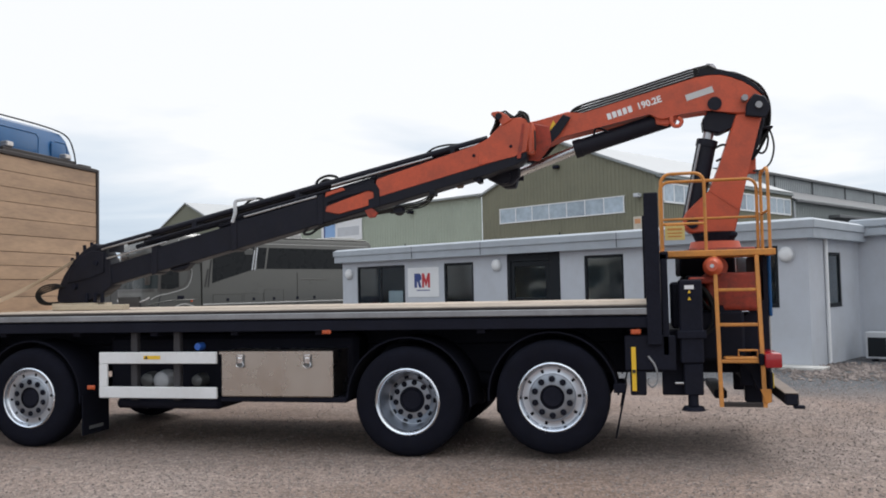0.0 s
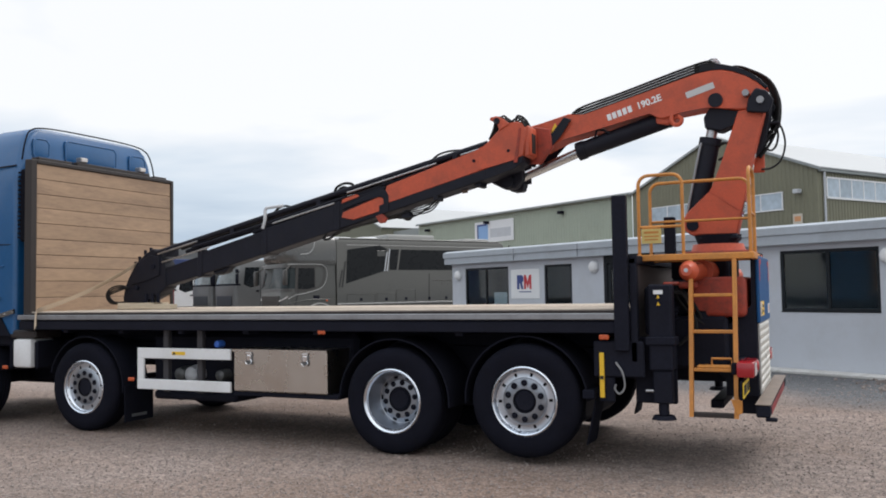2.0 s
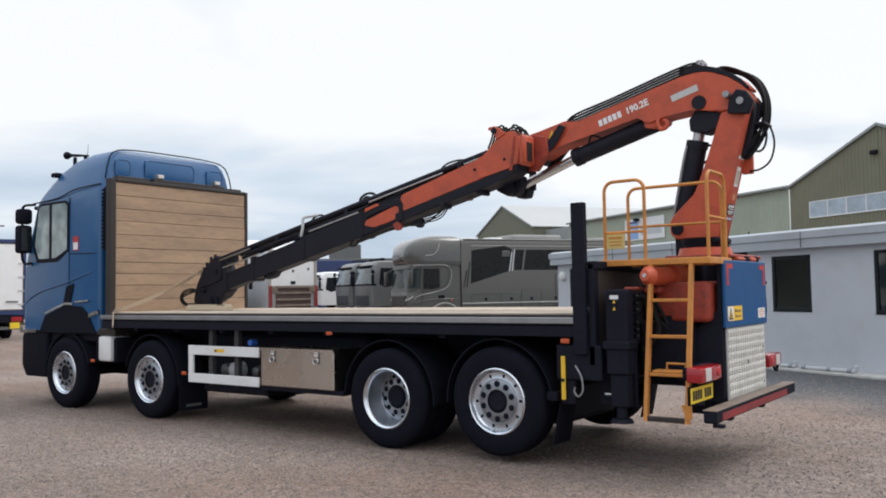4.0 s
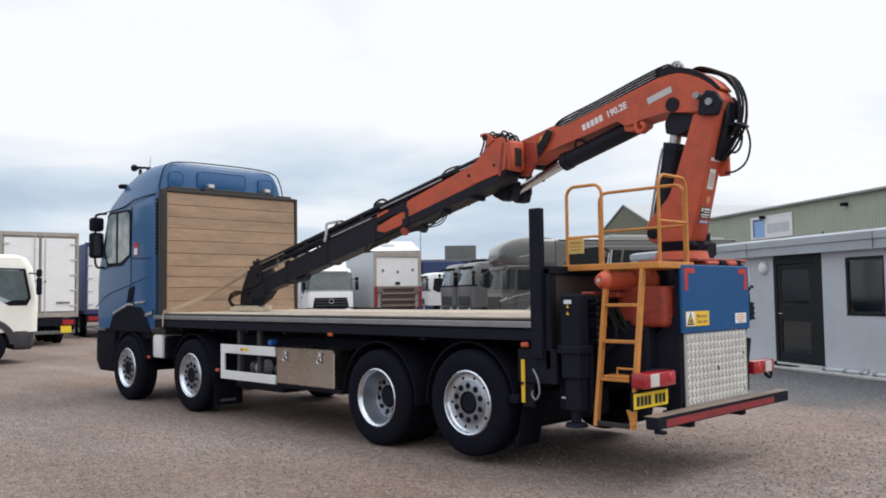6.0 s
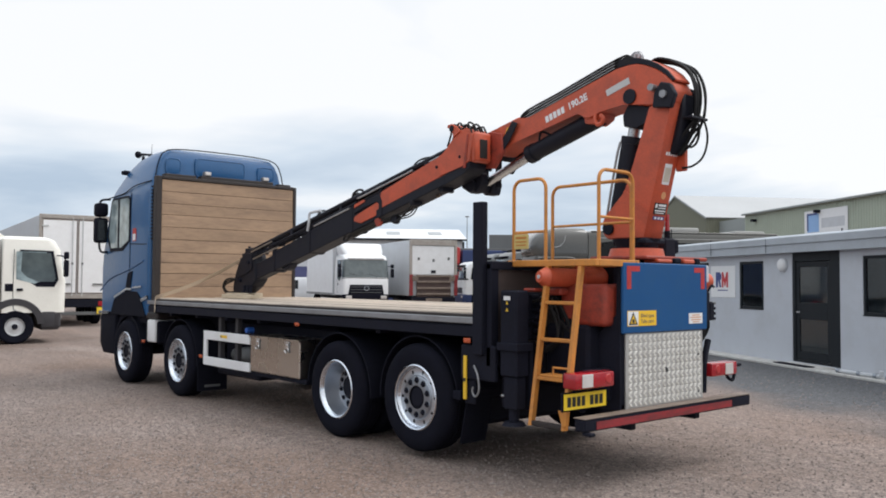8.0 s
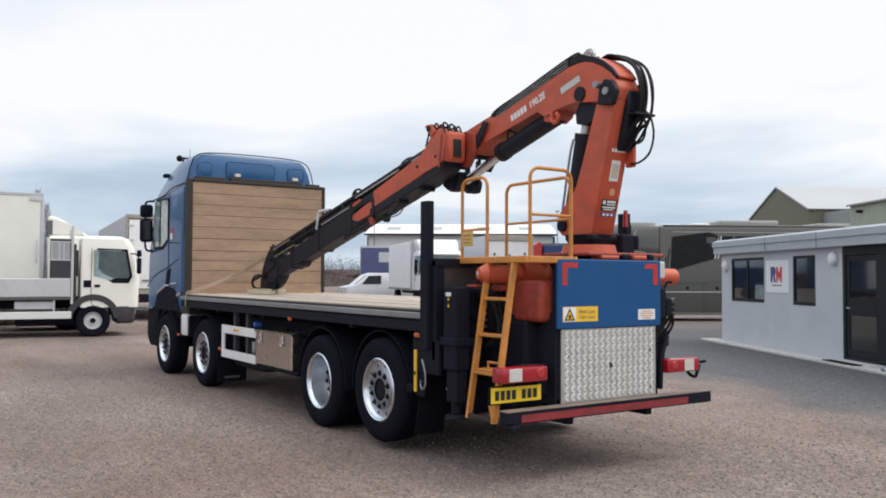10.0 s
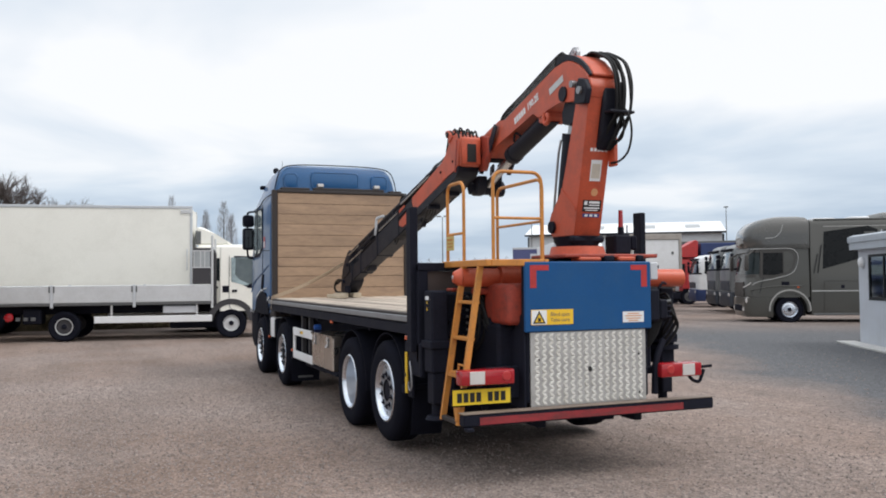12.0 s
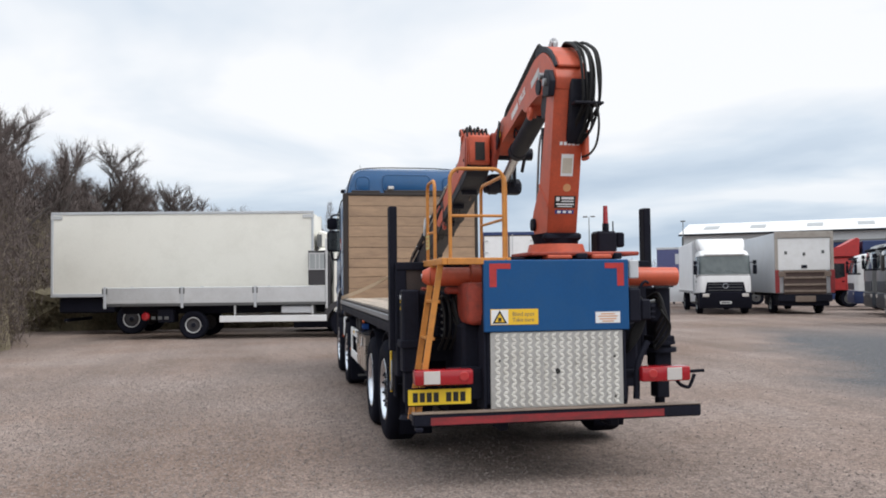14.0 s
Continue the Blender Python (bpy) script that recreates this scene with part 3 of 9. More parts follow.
def pebbles(count, seed, region, lo, hi, material, label, soft=1.5):
    """Loose stones lying on the yard, as one scatter."""
    rnd = np.random.RandomState(seed)
    x0, x1, y0, y1 = region
    px, py = rnd.uniform(x0, x1, count), rnd.uniform(y0, y1, count)
    px, py = px + rnd.normal(0, soft, count), py + rnd.normal(0, soft, count)
    r = rnd.uniform(lo, hi, count)
    base = np.array([(1, 0, 0), (0, 1, 0), (-1, 0, 0), (0, -1, 0), (0, 0, 0.7), (0, 0, -0.4)])
    tris = np.array([(0, 1, 4), (1, 2, 4), (2, 3, 4), (3, 0, 4), (1, 0, 5), (2, 1, 5), (3, 2, 5), (0, 3, 5)])
    jit = 1 + rnd.uniform(-0.35, 0.35, (count, 6, 3))
    a = rnd.uniform(0, 6.28, count)
    v = base[None] * jit * r[:, None, None]
    c, s = np.cos(a)[:, None], np.sin(a)[:, None]
    vx, vy = v[..., 0] * c - v[..., 1] * s, v[..., 0] * s + v[..., 1] * c
    vert = np.stack([vx + px[:, None], vy + py[:, None], v[..., 2] + (r * 0.25)[:, None]], -1).reshape(-1, 3)
    face = (tris[None] + 6 * np.arange(count)[:, None, None]).reshape(-1, 3)
    me = bpy.data.meshes.new("loose_gravel")
    me.from_pydata(vert.tolist(), [], face.tolist())
    me.materials.append(material)
    return tagged(new("loose_gravel", me), label, "gravel", kind="stuff")


pebbles(30000, 3, (-7, 8.5, -6.5, 0.2), 0.005, 0.015, PEBBLE, "loose pale stones scattered over the gravel yard")
pebbles(16000, 5, (-7, 8.5, -6.5, 0.2), 0.005, 0.014, DARK_PEBBLE, "loose dark stones scattered over the gravel yard")
pebbles(9000, 4, (2.4, 8.5, -1.5, 6), 0.006, 0.016, PEBBLE, "loose pale stones behind the lorry")
pebbles(5000, 6, (2.4, 8.5, -1.5, 6), 0.006, 0.016, DARK_PEBBLE, "loose dark stones behind the lorry")
pebbles(5000, 8, (-16, 7, -7, 12), 0.008, 0.02, PEBBLE, "loose pale stones further off in the yard")

pebbles(2600, 12, (3.3, 9.5, 6.9, 9.3), 0.012, 0.045, DARK_PEBBLE, "rubble and broken stone by the office corner", 0.3)
pebbles(1200, 13, (3.3, 9.5, 6.9, 9.3), 0.012, 0.05, PEBBLE, "pale rubble by the office corner", 0.3)

# ---- the office ----
OFF_L, OFF_H, OFF_T, OFF_DEPTH = 12.71, 2.36, 0.12, 3.05
# openings in the front: from, to, sill, head
FRONT = [(0.61, 2.47, 1.10, 2.16), (3.85, 4.82, 1.10, 2.15), (5.85, 7.35, 0.09, 2.31), (7.98, 8.95, 1.10, 2.17), (10.32, 12.17, 1.08, 2.18)]


def wall_with(openings, length, height, t, bottom=0.0):
    """A wall along x with openings through it, its outer face at y = 0."""
    bm = bmesh.new()
    x = 0.0
    for a, b, lo, hi in openings:
        box((x, 0, bottom), (a, t, height), bm=bm)
        if lo > bottom:
            box((a, 0, bottom), (b, t, lo), bm=bm)
        box((a, 0, hi), (b, t, height), bm=bm)
        x = b
    box((x, 0, bottom), (length, t, height), bm=bm)
    bmesh.ops.remove_doubles(bm, verts=bm.verts, dist=0.0005)
    return bm


solid("office_wall_front", wall_with(FRONT, OFF_L, OFF_H, OFF_T), OFFICE, "pale grey rendered office wall with window openings", "wall", kind="structure", at=OFF_M, smooth=0)
solid("office_wall_left", box((0, OFF_T, 0), (OFF_T, OFF_DEPTH, OFF_H)), OFFICE, "pale grey rendered end wall of the office", "wall", kind="structure", at=OFF_M, smooth=0)
SIDE = [(0.91, 1.72, 1.05, 2.06)]
side_m = OFF_M @ Matrix.Translation((OFF_L, 0, 0)) @ Matrix.Rotation(radians(90), 4, "Z")
solid("office_wall_side", wall_with(SIDE, OFF_DEPTH, OFF_H, OFF_T), OFFICE, "pale grey rendered side wall of the office", "wall", kind="structure", at=side_m @ Matrix.Translation((OFF_T, 0, 0)), smooth=0)
solid("office_wall_back", box((0, OFF_DEPTH, 0), (OFF_L, OFF_DEPTH + OFF_T, OFF_H)), OFFICE, "pale grey rendered back wall of the office", "wall", kind="structure", at=OFF_M, smooth=0)
solid("office_floor", box((OFF_T, OFF_T, 0.0), (OFF_L - OFF_T, OFF_DEPTH, 0.08)), CONCRETE, "grey floor inside the office", "floor", kind="structure", at=OFF_M, smooth=0)
roof = thing("office_roof", "flat office roof with a deep grey fascia", "roof", kind="structure", at=OFF_M)
part("roof_deck", box((-0.02, -0.02, OFF_H), (OFF_L + 0.02, OFF_DEPTH + 0.1, OFF_H + 0.16)), ROOF_FELT, roof, smooth=0)


def fascia_run(p, q, o):
    """A stepped fascia board: an upper rounded capping over a lower board."""
    bm = bmesh.new()
    prof = [(0.0, 2.29), (o, 2.29), (o, 2.455), (o + 0.03, 2.47), (o + 0.03, 2.60), (o - 0.06, 2.645), (0.0, 2.645)]
    rows = []
    for (x, y), (nx, ny) in (p, q):
        rows.append([bm.verts.new((x + nx * d, y + ny * d, z)) for d, z in prof])
    n = len(prof)
    for k in range(n):
        bm.faces.new((rows[0][k], rows[0][(k + 1) % n], rows[1][(k + 1) % n], rows[1][k]))
    bm.faces.new(rows[0])
    bm.faces.new(rows[1][::-1])
    return bm


o = 0.16
part("fascia", fascia_run(((0.0, -0.003), (-1, -1)), ((OFF_L, -0.003), (1, -1)), o), FASCIA, roof)
part("fascia", fascia_run(((OFF_L + 0.003, 0), (1, -1)), ((OFF_L + 0.003, OFF_DEPTH), (1, 0.0)), o), FASCIA, roof)
part("fascia", fascia_run(((-0.003, OFF_DEPTH), (-1, 0.0)), ((-0.003, 0), (-1, -1)), o), FASCIA, roof)
bm = bmesh.new()
for s in (2.9, 5.2, 8.9):
    box((s, -0.196, 2.30), (s + 0.012, -0.188, 2.60), bm=bm)
part("fascia_joint", bm, FRAME, roof)


def office_window(at, w, h, splits, label):
    """A dark framed casement with panes, set into its opening."""
    win = thing("office_window", label, "window", "office windows", kind="structure", at=at)
    f = 0.06
    bm = box((0, 0.012, 0), (w, 0.075, f), 0.006)
    box((0, 0.012, h - f), (w, 0.075, h), 0.006, bm=bm)
    box((0, 0.012, f), (f, 0.075, h - f), 0.006, bm=bm)
    box((w - f, 0.012, f), (w, 0.075, h - f), 0.006, bm=bm)
    for s in splits:
        box((s * w - f / 2, 0.016, f), (s * w + f / 2, 0.07, h - f), 0.006, bm=bm)
    part("window_frame", bm, FRAME, win)
    cuts = [0, *splits, 1]
    for a, b in zip(cuts, cuts[1:]):
        pane = part("pane", box((a * w + f / 2, 0.035, f), (b * w - f / 2, 0.047, h - f)), PANE, win, smooth=0)
        pane.visible_shadow = False
    part("window_sill", box((-0.004, -0.012, -0.012), (w + 0.004, 0.03, 0.0), 0.003), FRAME, win)
    return win


for i, ((a, b, lo, hi), cuts) in enumerate(zip(FRONT, ((0.49,), (), None, (), (0.5,)))):
    if cuts is None:
        continue
    office_window(OFF_M @ Matrix.Translation((a, 0, lo)), b - a, hi - lo, cuts, "anthracite framed office window with dark reflecting panes")
office_window(side_m @ Matrix.Translation((OFF_T + SIDE[0][0], 0, SIDE[0][2])), SIDE[0][1] - SIDE[0][0], SIDE[0][3] - SIDE[0][2], (), "narrow anthracite framed office window")

door = thing("office_door", "dark anthracite half glazed office door, shut", "door", kind="structure", at=OFF_M @ Matrix.Translation((5.85, 0, 0.09)))
w, h = 1.50, 2.22
bm = box((0, 0.01, 0), (0.09, 0.09, h), 0.006)
box((w - 0.30, 0.01, 0), (w, 0.09, h), 0.006, bm=bm)
box((0.09, 0.01, h - 0.20), (w - 0.30, 0.09, h), 0.006, bm=bm)
box((0.09, 0.01, 0), (w - 0.30, 0.09, 0.05), 0.006, bm=bm)
part("door_frame", bm, FRAME, door)
leaf = box((0.10, 0.03, 0.06), (0.20, 0.075, h - 0.21), 0.005)
box((w - 0.42, 0.03, 0.06), (w - 0.31, 0.075, h - 0.21), 0.005, bm=leaf)
for z0, z1 in ((0.06, 0.22), (0.86, 1.20), (1.90, h - 0.21)):
    box((0.20, 0.03, z0), (w - 0.42, 0.075, z1), 0.005, bm=leaf)
leaf = part("door_leaf", leaf, FRAME, door)
for z0, z1 in ((0.22, 0.86), (1.20, 1.90)):
    p = part("pane", box((0.20, 0.045, z0), (w - 0.42, 0.057, z1)), PANE, leaf, smooth=0)
    p.visible_shadow = False
hd = cyl((0.145, 0.0, 1.0), (0.145, 0.03, 1.0), 0.012)
cyl((0.145, 0.005, 1.0), (0.26, 0.005, 1.0), 0.010, bm=hd)
part("door_handle", hd, CHROME, leaf)
part("threshold", box((-0.04, -0.16, -0.085), (w - 0.18, 0.012, -0.012), 0.01), CONCRETE, door)

# bulkhead lamps: white domes on round bases
for s, z in ((0.30, 1.98), (5.56, 2.05), (12.33, 2.02)):
    lamp = thing("bulkhead_lamp", "round white bulkhead lamp, unlit, on the office wall", "lamp", "office wall lamps", at=OFF_M @ Matrix.Translation((s, 0, z)))
    part("lamp_base", lathe([(0, 0), (0.15, 0), (0.15, -0.035), (0.135, -0.04), (0, -0.04)], 24), GREY_WHITE, lamp)
    part("lamp_dome", lathe([(0.13, -0.04), (0.128, -0.06), (0.11, -0.085), (0.07, -0.102), (0, -0.108)], 24), WHITE, lamp)

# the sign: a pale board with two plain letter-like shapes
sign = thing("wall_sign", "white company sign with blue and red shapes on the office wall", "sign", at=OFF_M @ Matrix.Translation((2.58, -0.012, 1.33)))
part("sign_board", box((0, 0, 0), (1.10, 0.012, 0.74), 0.004), STICKER, sign)
blue = prism([(0.26, 0.22), (0.26, 0.60), (0.46, 0.60), (0.53, 0.54), (0.53, 0.44), (0.47, 0.40), (0.53, 0.22), (0.44, 0.22), (0.38, 0.38), (0.36, 0.38), (0.36, 0.22)], -0.003, 0)
part("blue_shape", blue, LOGO_BLUE, sign, at=Matrix.Translation((0.0, 0, 0.03)) @ Matrix.Scale(0.94, 4), smooth=0)
red = prism([(0.55, 0.22), (0.55, 0.60), (0.63, 0.60), (0.70, 0.42), (0.77, 0.60), (0.85, 0.60), (0.85, 0.22), (0.77, 0.22), (0.77, 0.40), (0.71, 0.25), (0.69, 0.25), (0.63, 0.40), (0.63, 0.22)], -0.003, 0)
part("red_shape", red, LOGO_RED, sign, at=Matrix.Translation((0.0, 0, 0.03)) @ Matrix.Scale(0.94, 4), smooth=0)
bars(sign, LOGO_BLUE, on_side(0, -0.001, 0), [(0.555, 0.17, 0.46, 0.024)])

pipe = cyl((0, 0, 0.05), (0, 0, 2.30), 0.035, n=12)
solid("downpipe", pipe, WHITE, "white plastic downpipe on the office side wall", "downpipe", at=side_m @ Matrix.Translation((0.86, -0.04, 0)))
for s in (4.4, 9.3):
    solid("roof_pin", cyl((0, 0, 0), (0, 0, 0.07), 0.015, n=8), BLACK, "short black stud on the office roof edge", "stud", "roof studs", at=OFF_M @ Matrix.Translation((s - 2.0, 0.1, 2.64)))
# concrete plinth strip along the front
solid("plinth", box((-0.42, -0.45, 0), (OFF_L + 0.3, -0.003, 0.055), 0.01), CONCRETE, "pale concrete strip along the foot of the office", "kerb", kind="structure", at=OFF_M)

solid("door_mat", box((5.75, -0.40, 0.0555), (6.85, -0.20, 0.075), 0.006), RUBBER, "dark rubber mat before the office door", "mat", at=OFF_M)
for x0, x1, y in ((8.95, 10.05, -0.34), (7.70, 8.75, -0.36)):
    lp = thing("loose_pipe", "length of grey pipe lying along the office plinth", "pipe", "pipes at the office foot", at=OFF_M @ pose(x0, y, 0.092, 0, 0, 2))
    part("pipe_run", cyl((0, 0, 0), (x1 - x0, 0, 0), 0.035, n=12), GREY_WHITE, lp)
    for x in (0.02, (x1 - x0) * 0.52, x1 - x0 - 0.10):
        part("pipe_collar", cyl((x, 0, 0), (x + 0.08, 0, 0), 0.046, n=12), DULL_ALLOY, lp)
    part("elbow_stub", tube([(x1 - x0, 0, 0), (x1 - x0 + 0.07, -0.01, 0.02), (x1 - x0 + 0.09, -0.02, 0.10)], 0.035, 10), GREY_WHITE, lp)

# the second office block, set back
WING = side_m @ Matrix.Translation((OFF_DEPTH - 0.05, 0, 0)) @ Matrix.Rotation(radians(-90), 4, "Z")
solid("office_wing_wall", wall_with([(3.2, 4.6, 1.1, 2.1)], 9.0, 2.42, 0.12), OFFICE, "pale grey rendered wall of a second office block", "wall", kind="structure", at=WING, smooth=0)
solid("office_wing_side", box((8.88, 0.12, 0), (9.0, 4, 2.42)), OFFICE, "pale grey end wall of a second office block", "wall", kind="structure", at=WING, smooth=0)
wr = thing("office_wing_roof", "flat roof of the second office block with grey fascia", "roof", kind="structure", at=WING)
part("roof_deck", box((0, 0, 2.42), (9.0, 4.0, 2.6)), ROOF_FELT, wr, smooth=0)
part("fascia", box((-0.1, -0.17, 2.40), (9.1, -0.003, 2.56), 0.01), FASCIA, wr)
part("fascia", box((-0.1, -0.20, 2.564), (9.1, -0.003, 2.74), 0.03), FASCIA, wr)
office_window(WING @ Matrix.Translation((3.2, 0, 1.1)), 1.4, 1.0, (), "anthracite framed window of the second office block")

ac = thing("air_conditioner", "white outdoor air conditioning unit with a dark grille", "air conditioner", at=WING @ Matrix.Translation((0.36, -1.10, 0)))
part("casing", box((0, 0, 0.05), (0.85, 0.33, 0.55), 0.015), GREY_WHITE, ac)
part("fan_grille", box((0.05, -0.006, 0.09), (0.38, 0.001, 0.45), 0.003), FRAME, ac)
part("side_grille", box((0.50, -0.006, 0.09), (0.80, 0.001, 0.45), 0.003), FRAME, ac)
for x in (0.1, 0.7):
    part("foot", box((x, 0.02, 0.0), (x + 0.06, 0.31, 0.049), 0.004), BLACK, ac)

# ---- the sheds behind ----
SH_A = radians(-33)
SH_D = Vector((math.cos(SH_A), math.sin(SH_A), 0))
SH_B = Vector((-SH_D.y, SH_D.x, 0))
GA = Vector((-10.45, 54.35, 0))


def roof_sheet(pts, up=0.08):
    bm = bmesh.new()
    a = [bm.verts.new(p) for p in pts]
    b = [bm.verts.new((p[0], p[1], p[2] + up)) for p in pts]
    bm.faces.new(a)
    bm.faces.new(b[::-1])
    for k in range(len(pts)):
        bm.faces.new((a[k], a[(k + 1) % len(pts)], b[(k + 1) % len(pts)], b[k]))
    return bm


def gable_shed(name, label, corner, width, depth, eave, ridge, wall_mat, windows):
    shed = thing(name, label, "shed")
    top = lambda s: eave + (ridge - eave) * (1 - abs(2 * s / width - 1))
    # the front is cut at the ridge so that its edge runs straight
    half = width / 2
    bm = sheet(corner, SH_A, half, top, 0.30, 0.035)
    sheet(corner + SH_D * half, SH_A, half, lambda s: top(s + half), 0.30, 0.035, bm=bm)
    part("gable_wall", bm, wall_mat, shed, smooth=0)
    rc = corner + SH_D * width
    part("side_wall", sheet(rc, SH_A + math.pi / 2, depth, lambda s: eave, 0.30, 0.035), wall_mat, shed, smooth=0)
    lc = corner + SH_B * depth
    part("side_wall", sheet(lc, SH_A - math.pi / 2, depth, lambda s: eave, 0.30, 0.035), wall_mat, shed, smooth=0)
    out = 0.25
    for sgn in (0, 1):
        e = corner + SH_D * (-out if sgn == 0 else width + out) - SH_B * 0.15
        r = corner + SH_D * half - SH_B * 0.15
        de = eave - out * (ridge - eave) / half
        p = [(e.x, e.y, de + 0.02), (r.x, r.y, ridge + 0.02), ((r + SH_B * depth).x, (r + SH_B * depth).y, ridge + 0.02), ((e + SH_B * depth).x, (e + SH_B * depth).y, de + 0.02)]
        part("roof", roof_sheet(p), SHEET_ROOF, shed, smooth=0)
        q0, q1 = Vector((e.x, e.y, de - 0.10)), Vector((r.x, r.y, ridge - 0.10))
        part("verge_trim", roof_sheet([tuple(q0 - SH_B * 0.03), tuple(q1 - SH_B * 0.03), tuple(q1 + SH_B * 0.05), tuple(q0 + SH_B * 0.05)], 0.10), GREY_CLAD, shed, smooth=0)
    for s0, s1, z0, z1, n, dark in windows:
        m = Matrix.Translation(corner) @ Matrix.Rotation(SH_A, 4, "Z") @ Matrix.Translation((s0, -0.05, z0))
        L, H = s1 - s0, z1 - z0
        fr = box((-0.06, -0.03, -0.08), (L + 0.06, 0.03, 0.0))
        box((-0.06, -0.03, H), (L + 0.06, 0.03, H + 0.06), bm=fr)
        for k in range(n + 1):
            box((L * k / n - 0.035, -0.03, 0), (L * k / n + 0.035, 0.03, H), bm=fr)
        win = part("window", fr, WHITE, shed, "white window band", at=m, smooth=0)
        for k in range(n):
            part("pane", box((L * k / n + 0.035, -0.01, 0), (L * (k + 1) / n - 0.035, 0.01, H)), SHED_GLASS, win, smooth=0)
    return shed


shed_a = gable_shed("warehouse", "olive green ribbed metal warehouse with a low gable", GA, 14.95, 19.75, 8.55, 11.55, OLIVE, [(1.85, 12.6, 6.30, 7.28, 7, 0)])
# band of windows and trim along the side of the first shed
RC = GA + SH_D * 14.95
SIDE_M = Matrix.Translation(RC) @ Matrix.Rotation(SH_A + math.pi / 2, 4, "Z")
fr = box((0.8, -0.09, 7.92), (19.4, -0.045, 8.02))
box((0.8, -0.09, 6.72), (19.4, -0.045, 6.84), bm=fr)
for k in range(16):
    box((0.8 + 18.6 * k / 15 - 0.05, -0.085, 6.84), (0.8 + 18.6 * k / 15 + 0.05, -0.045, 7.92), bm=fr)
band = part("window", fr, WHITE, shed_a, "long white window band", at=SIDE_M, smooth=0)
for k in range(15):
    part("pane", box((0.8 + 18.6 * k / 15 + 0.05, -0.07, 6.84), (0.8 + 18.6 * (k + 1) / 15 - 0.05, -0.05, 7.92)), SHED_GLASS, band, smooth=0)
part("gutter", box((0, -0.22, 8.28), (19.75, -0.045, 8.46), 0.03), GREY_CLAD, shed_a, at=SIDE_M)
part("downpipe", cyl((0.5, -0.12, 0), (0.5, -0.12, 8.3), 0.07, n=10), GREY_WHITE, shed_a, at=SIDE_M)
part("vent_hood", box((7.0, -0.3, 9.7), (7.5, -0.04, 9.95), 0.05), BLACK, shed_a, at=Matrix.Translation(GA) @ Matrix.Rotation(SH_A, 4, "Z"))
ysign = part("notice", box((13.3, -0.10, 5.0), (13.95, -0.045, 5.9), 0.01), CREAM_LABEL, shed_a, "cream notice board", at=Matrix.Translation(GA) @ Matrix.Rotation(SH_A, 4, "Z"))
part("notice_panel", box((13.42, -0.112, 5.45), (13.84, -0.104, 5.75)), FADED_LABEL, ysign, at=Matrix.Identity(4))
part("flood_lamp", box((13.6, -0.5, 7.1), (13.95, -0.05, 7.35), 0.03), GREY_WHITE, shed_a, at=Matrix.Translation(GA) @ Matrix.Rotation(SH_A, 4, "Z"))

shed_p = thing("long_shed", "long pale green ribbed metal shed with a light roof", "shed")
PL = 31.0
pc = GA - SH_D * PL
part("front_wall", sheet(pc, SH_A, PL - 0.05, lambda s: 8.62, 0.33, 0.035), PALE_GREEN, shed_p, smooth=0)
e0, e1 = pc - SH_B * 0.3, GA - SH_B * 0.3 - SH_D * 0.05
part("roof", roof_sheet([(e0.x, e0.y, 8.60), (e1.x, e1.y, 8.60), *[((p + SH_B * 18).x, (p + SH_B * 18).y, 11.2) for p in (e1, e0)]]), SHEET_ROOF, shed_p, smooth=0)
part("gutter", box((0, -0.42, 8.48), (PL, -0.28, 8.64), 0.03), GREY_CLAD, shed_p, at=Matrix.Translation(pc) @ Matrix.Rotation(SH_A, 4, "Z"))
lw = Matrix.Translation(pc) @ Matrix.Rotation(SH_A, 4, "Z")
part("side_wall", box((-0.05, 0.0, 0), (0.0, 18, 8.6)), PALE_GREEN, shed_p, at=lw, smooth=0)
for s in (2.0, 12.5, 23.0):
    part("flood_lamp", box((s, -0.55, 7.75), (s + 0.35, -0.05, 8.0), 0.03), BLACK, shed_p, at=lw)
bs = (Vector((-26.7, 63.4, 0)) - pc).dot(SH_D)
banner = thing("banner", "white advertising banner with blue blocks on the shed wall", "banner", at=lw @ Matrix.Translation((bs - 1.95, -0.09, 6.05)))
part("banner_sheet", box((0, 0, 0), (6.05, 0.03, 1.95), 0.01), STICKER, banner)
part("blue_block", box((0.46, -0.006, 0.12), (2.15, -0.001, 1.66)), LOGO_PALE, banner, smooth=0)
part("dark_block", box((0.40, -0.011, 1.56), (1.95, -0.0065, 1.72)), LOGO_BLUE, banner, smooth=0)
part("dark_block", box((0.40, -0.011, 0.25), (0.62, -0.0065, 1.555)), LOGO_BLUE, banner, smooth=0)
part("pale_block", box((2.5, -0.006, 0.42), (5.65, -0.001, 1.22)), GREY_WHITE, banner, smooth=0)

gb = GA - SH_D * (PL + 2.0 + 12.0 + 8.0) - SH_B * 1.0
gable_shed("gabled_shed", "small olive green gabled metal shed", gb, 15.5, 20, 8.85, 11.85, HAZED_OLIVE, [])
solid("link_wall", box((0, 0, 0), (6.8, 0.3, 8.4)), GREY_CLAD, "grey green metal wall between two sheds", "wall", kind="structure", at=Matrix.Translation(gb + SH_D * 15.4 + SH_B * 1.5) @ Matrix.Rotation(SH_A, 4, "Z"), smooth=0)

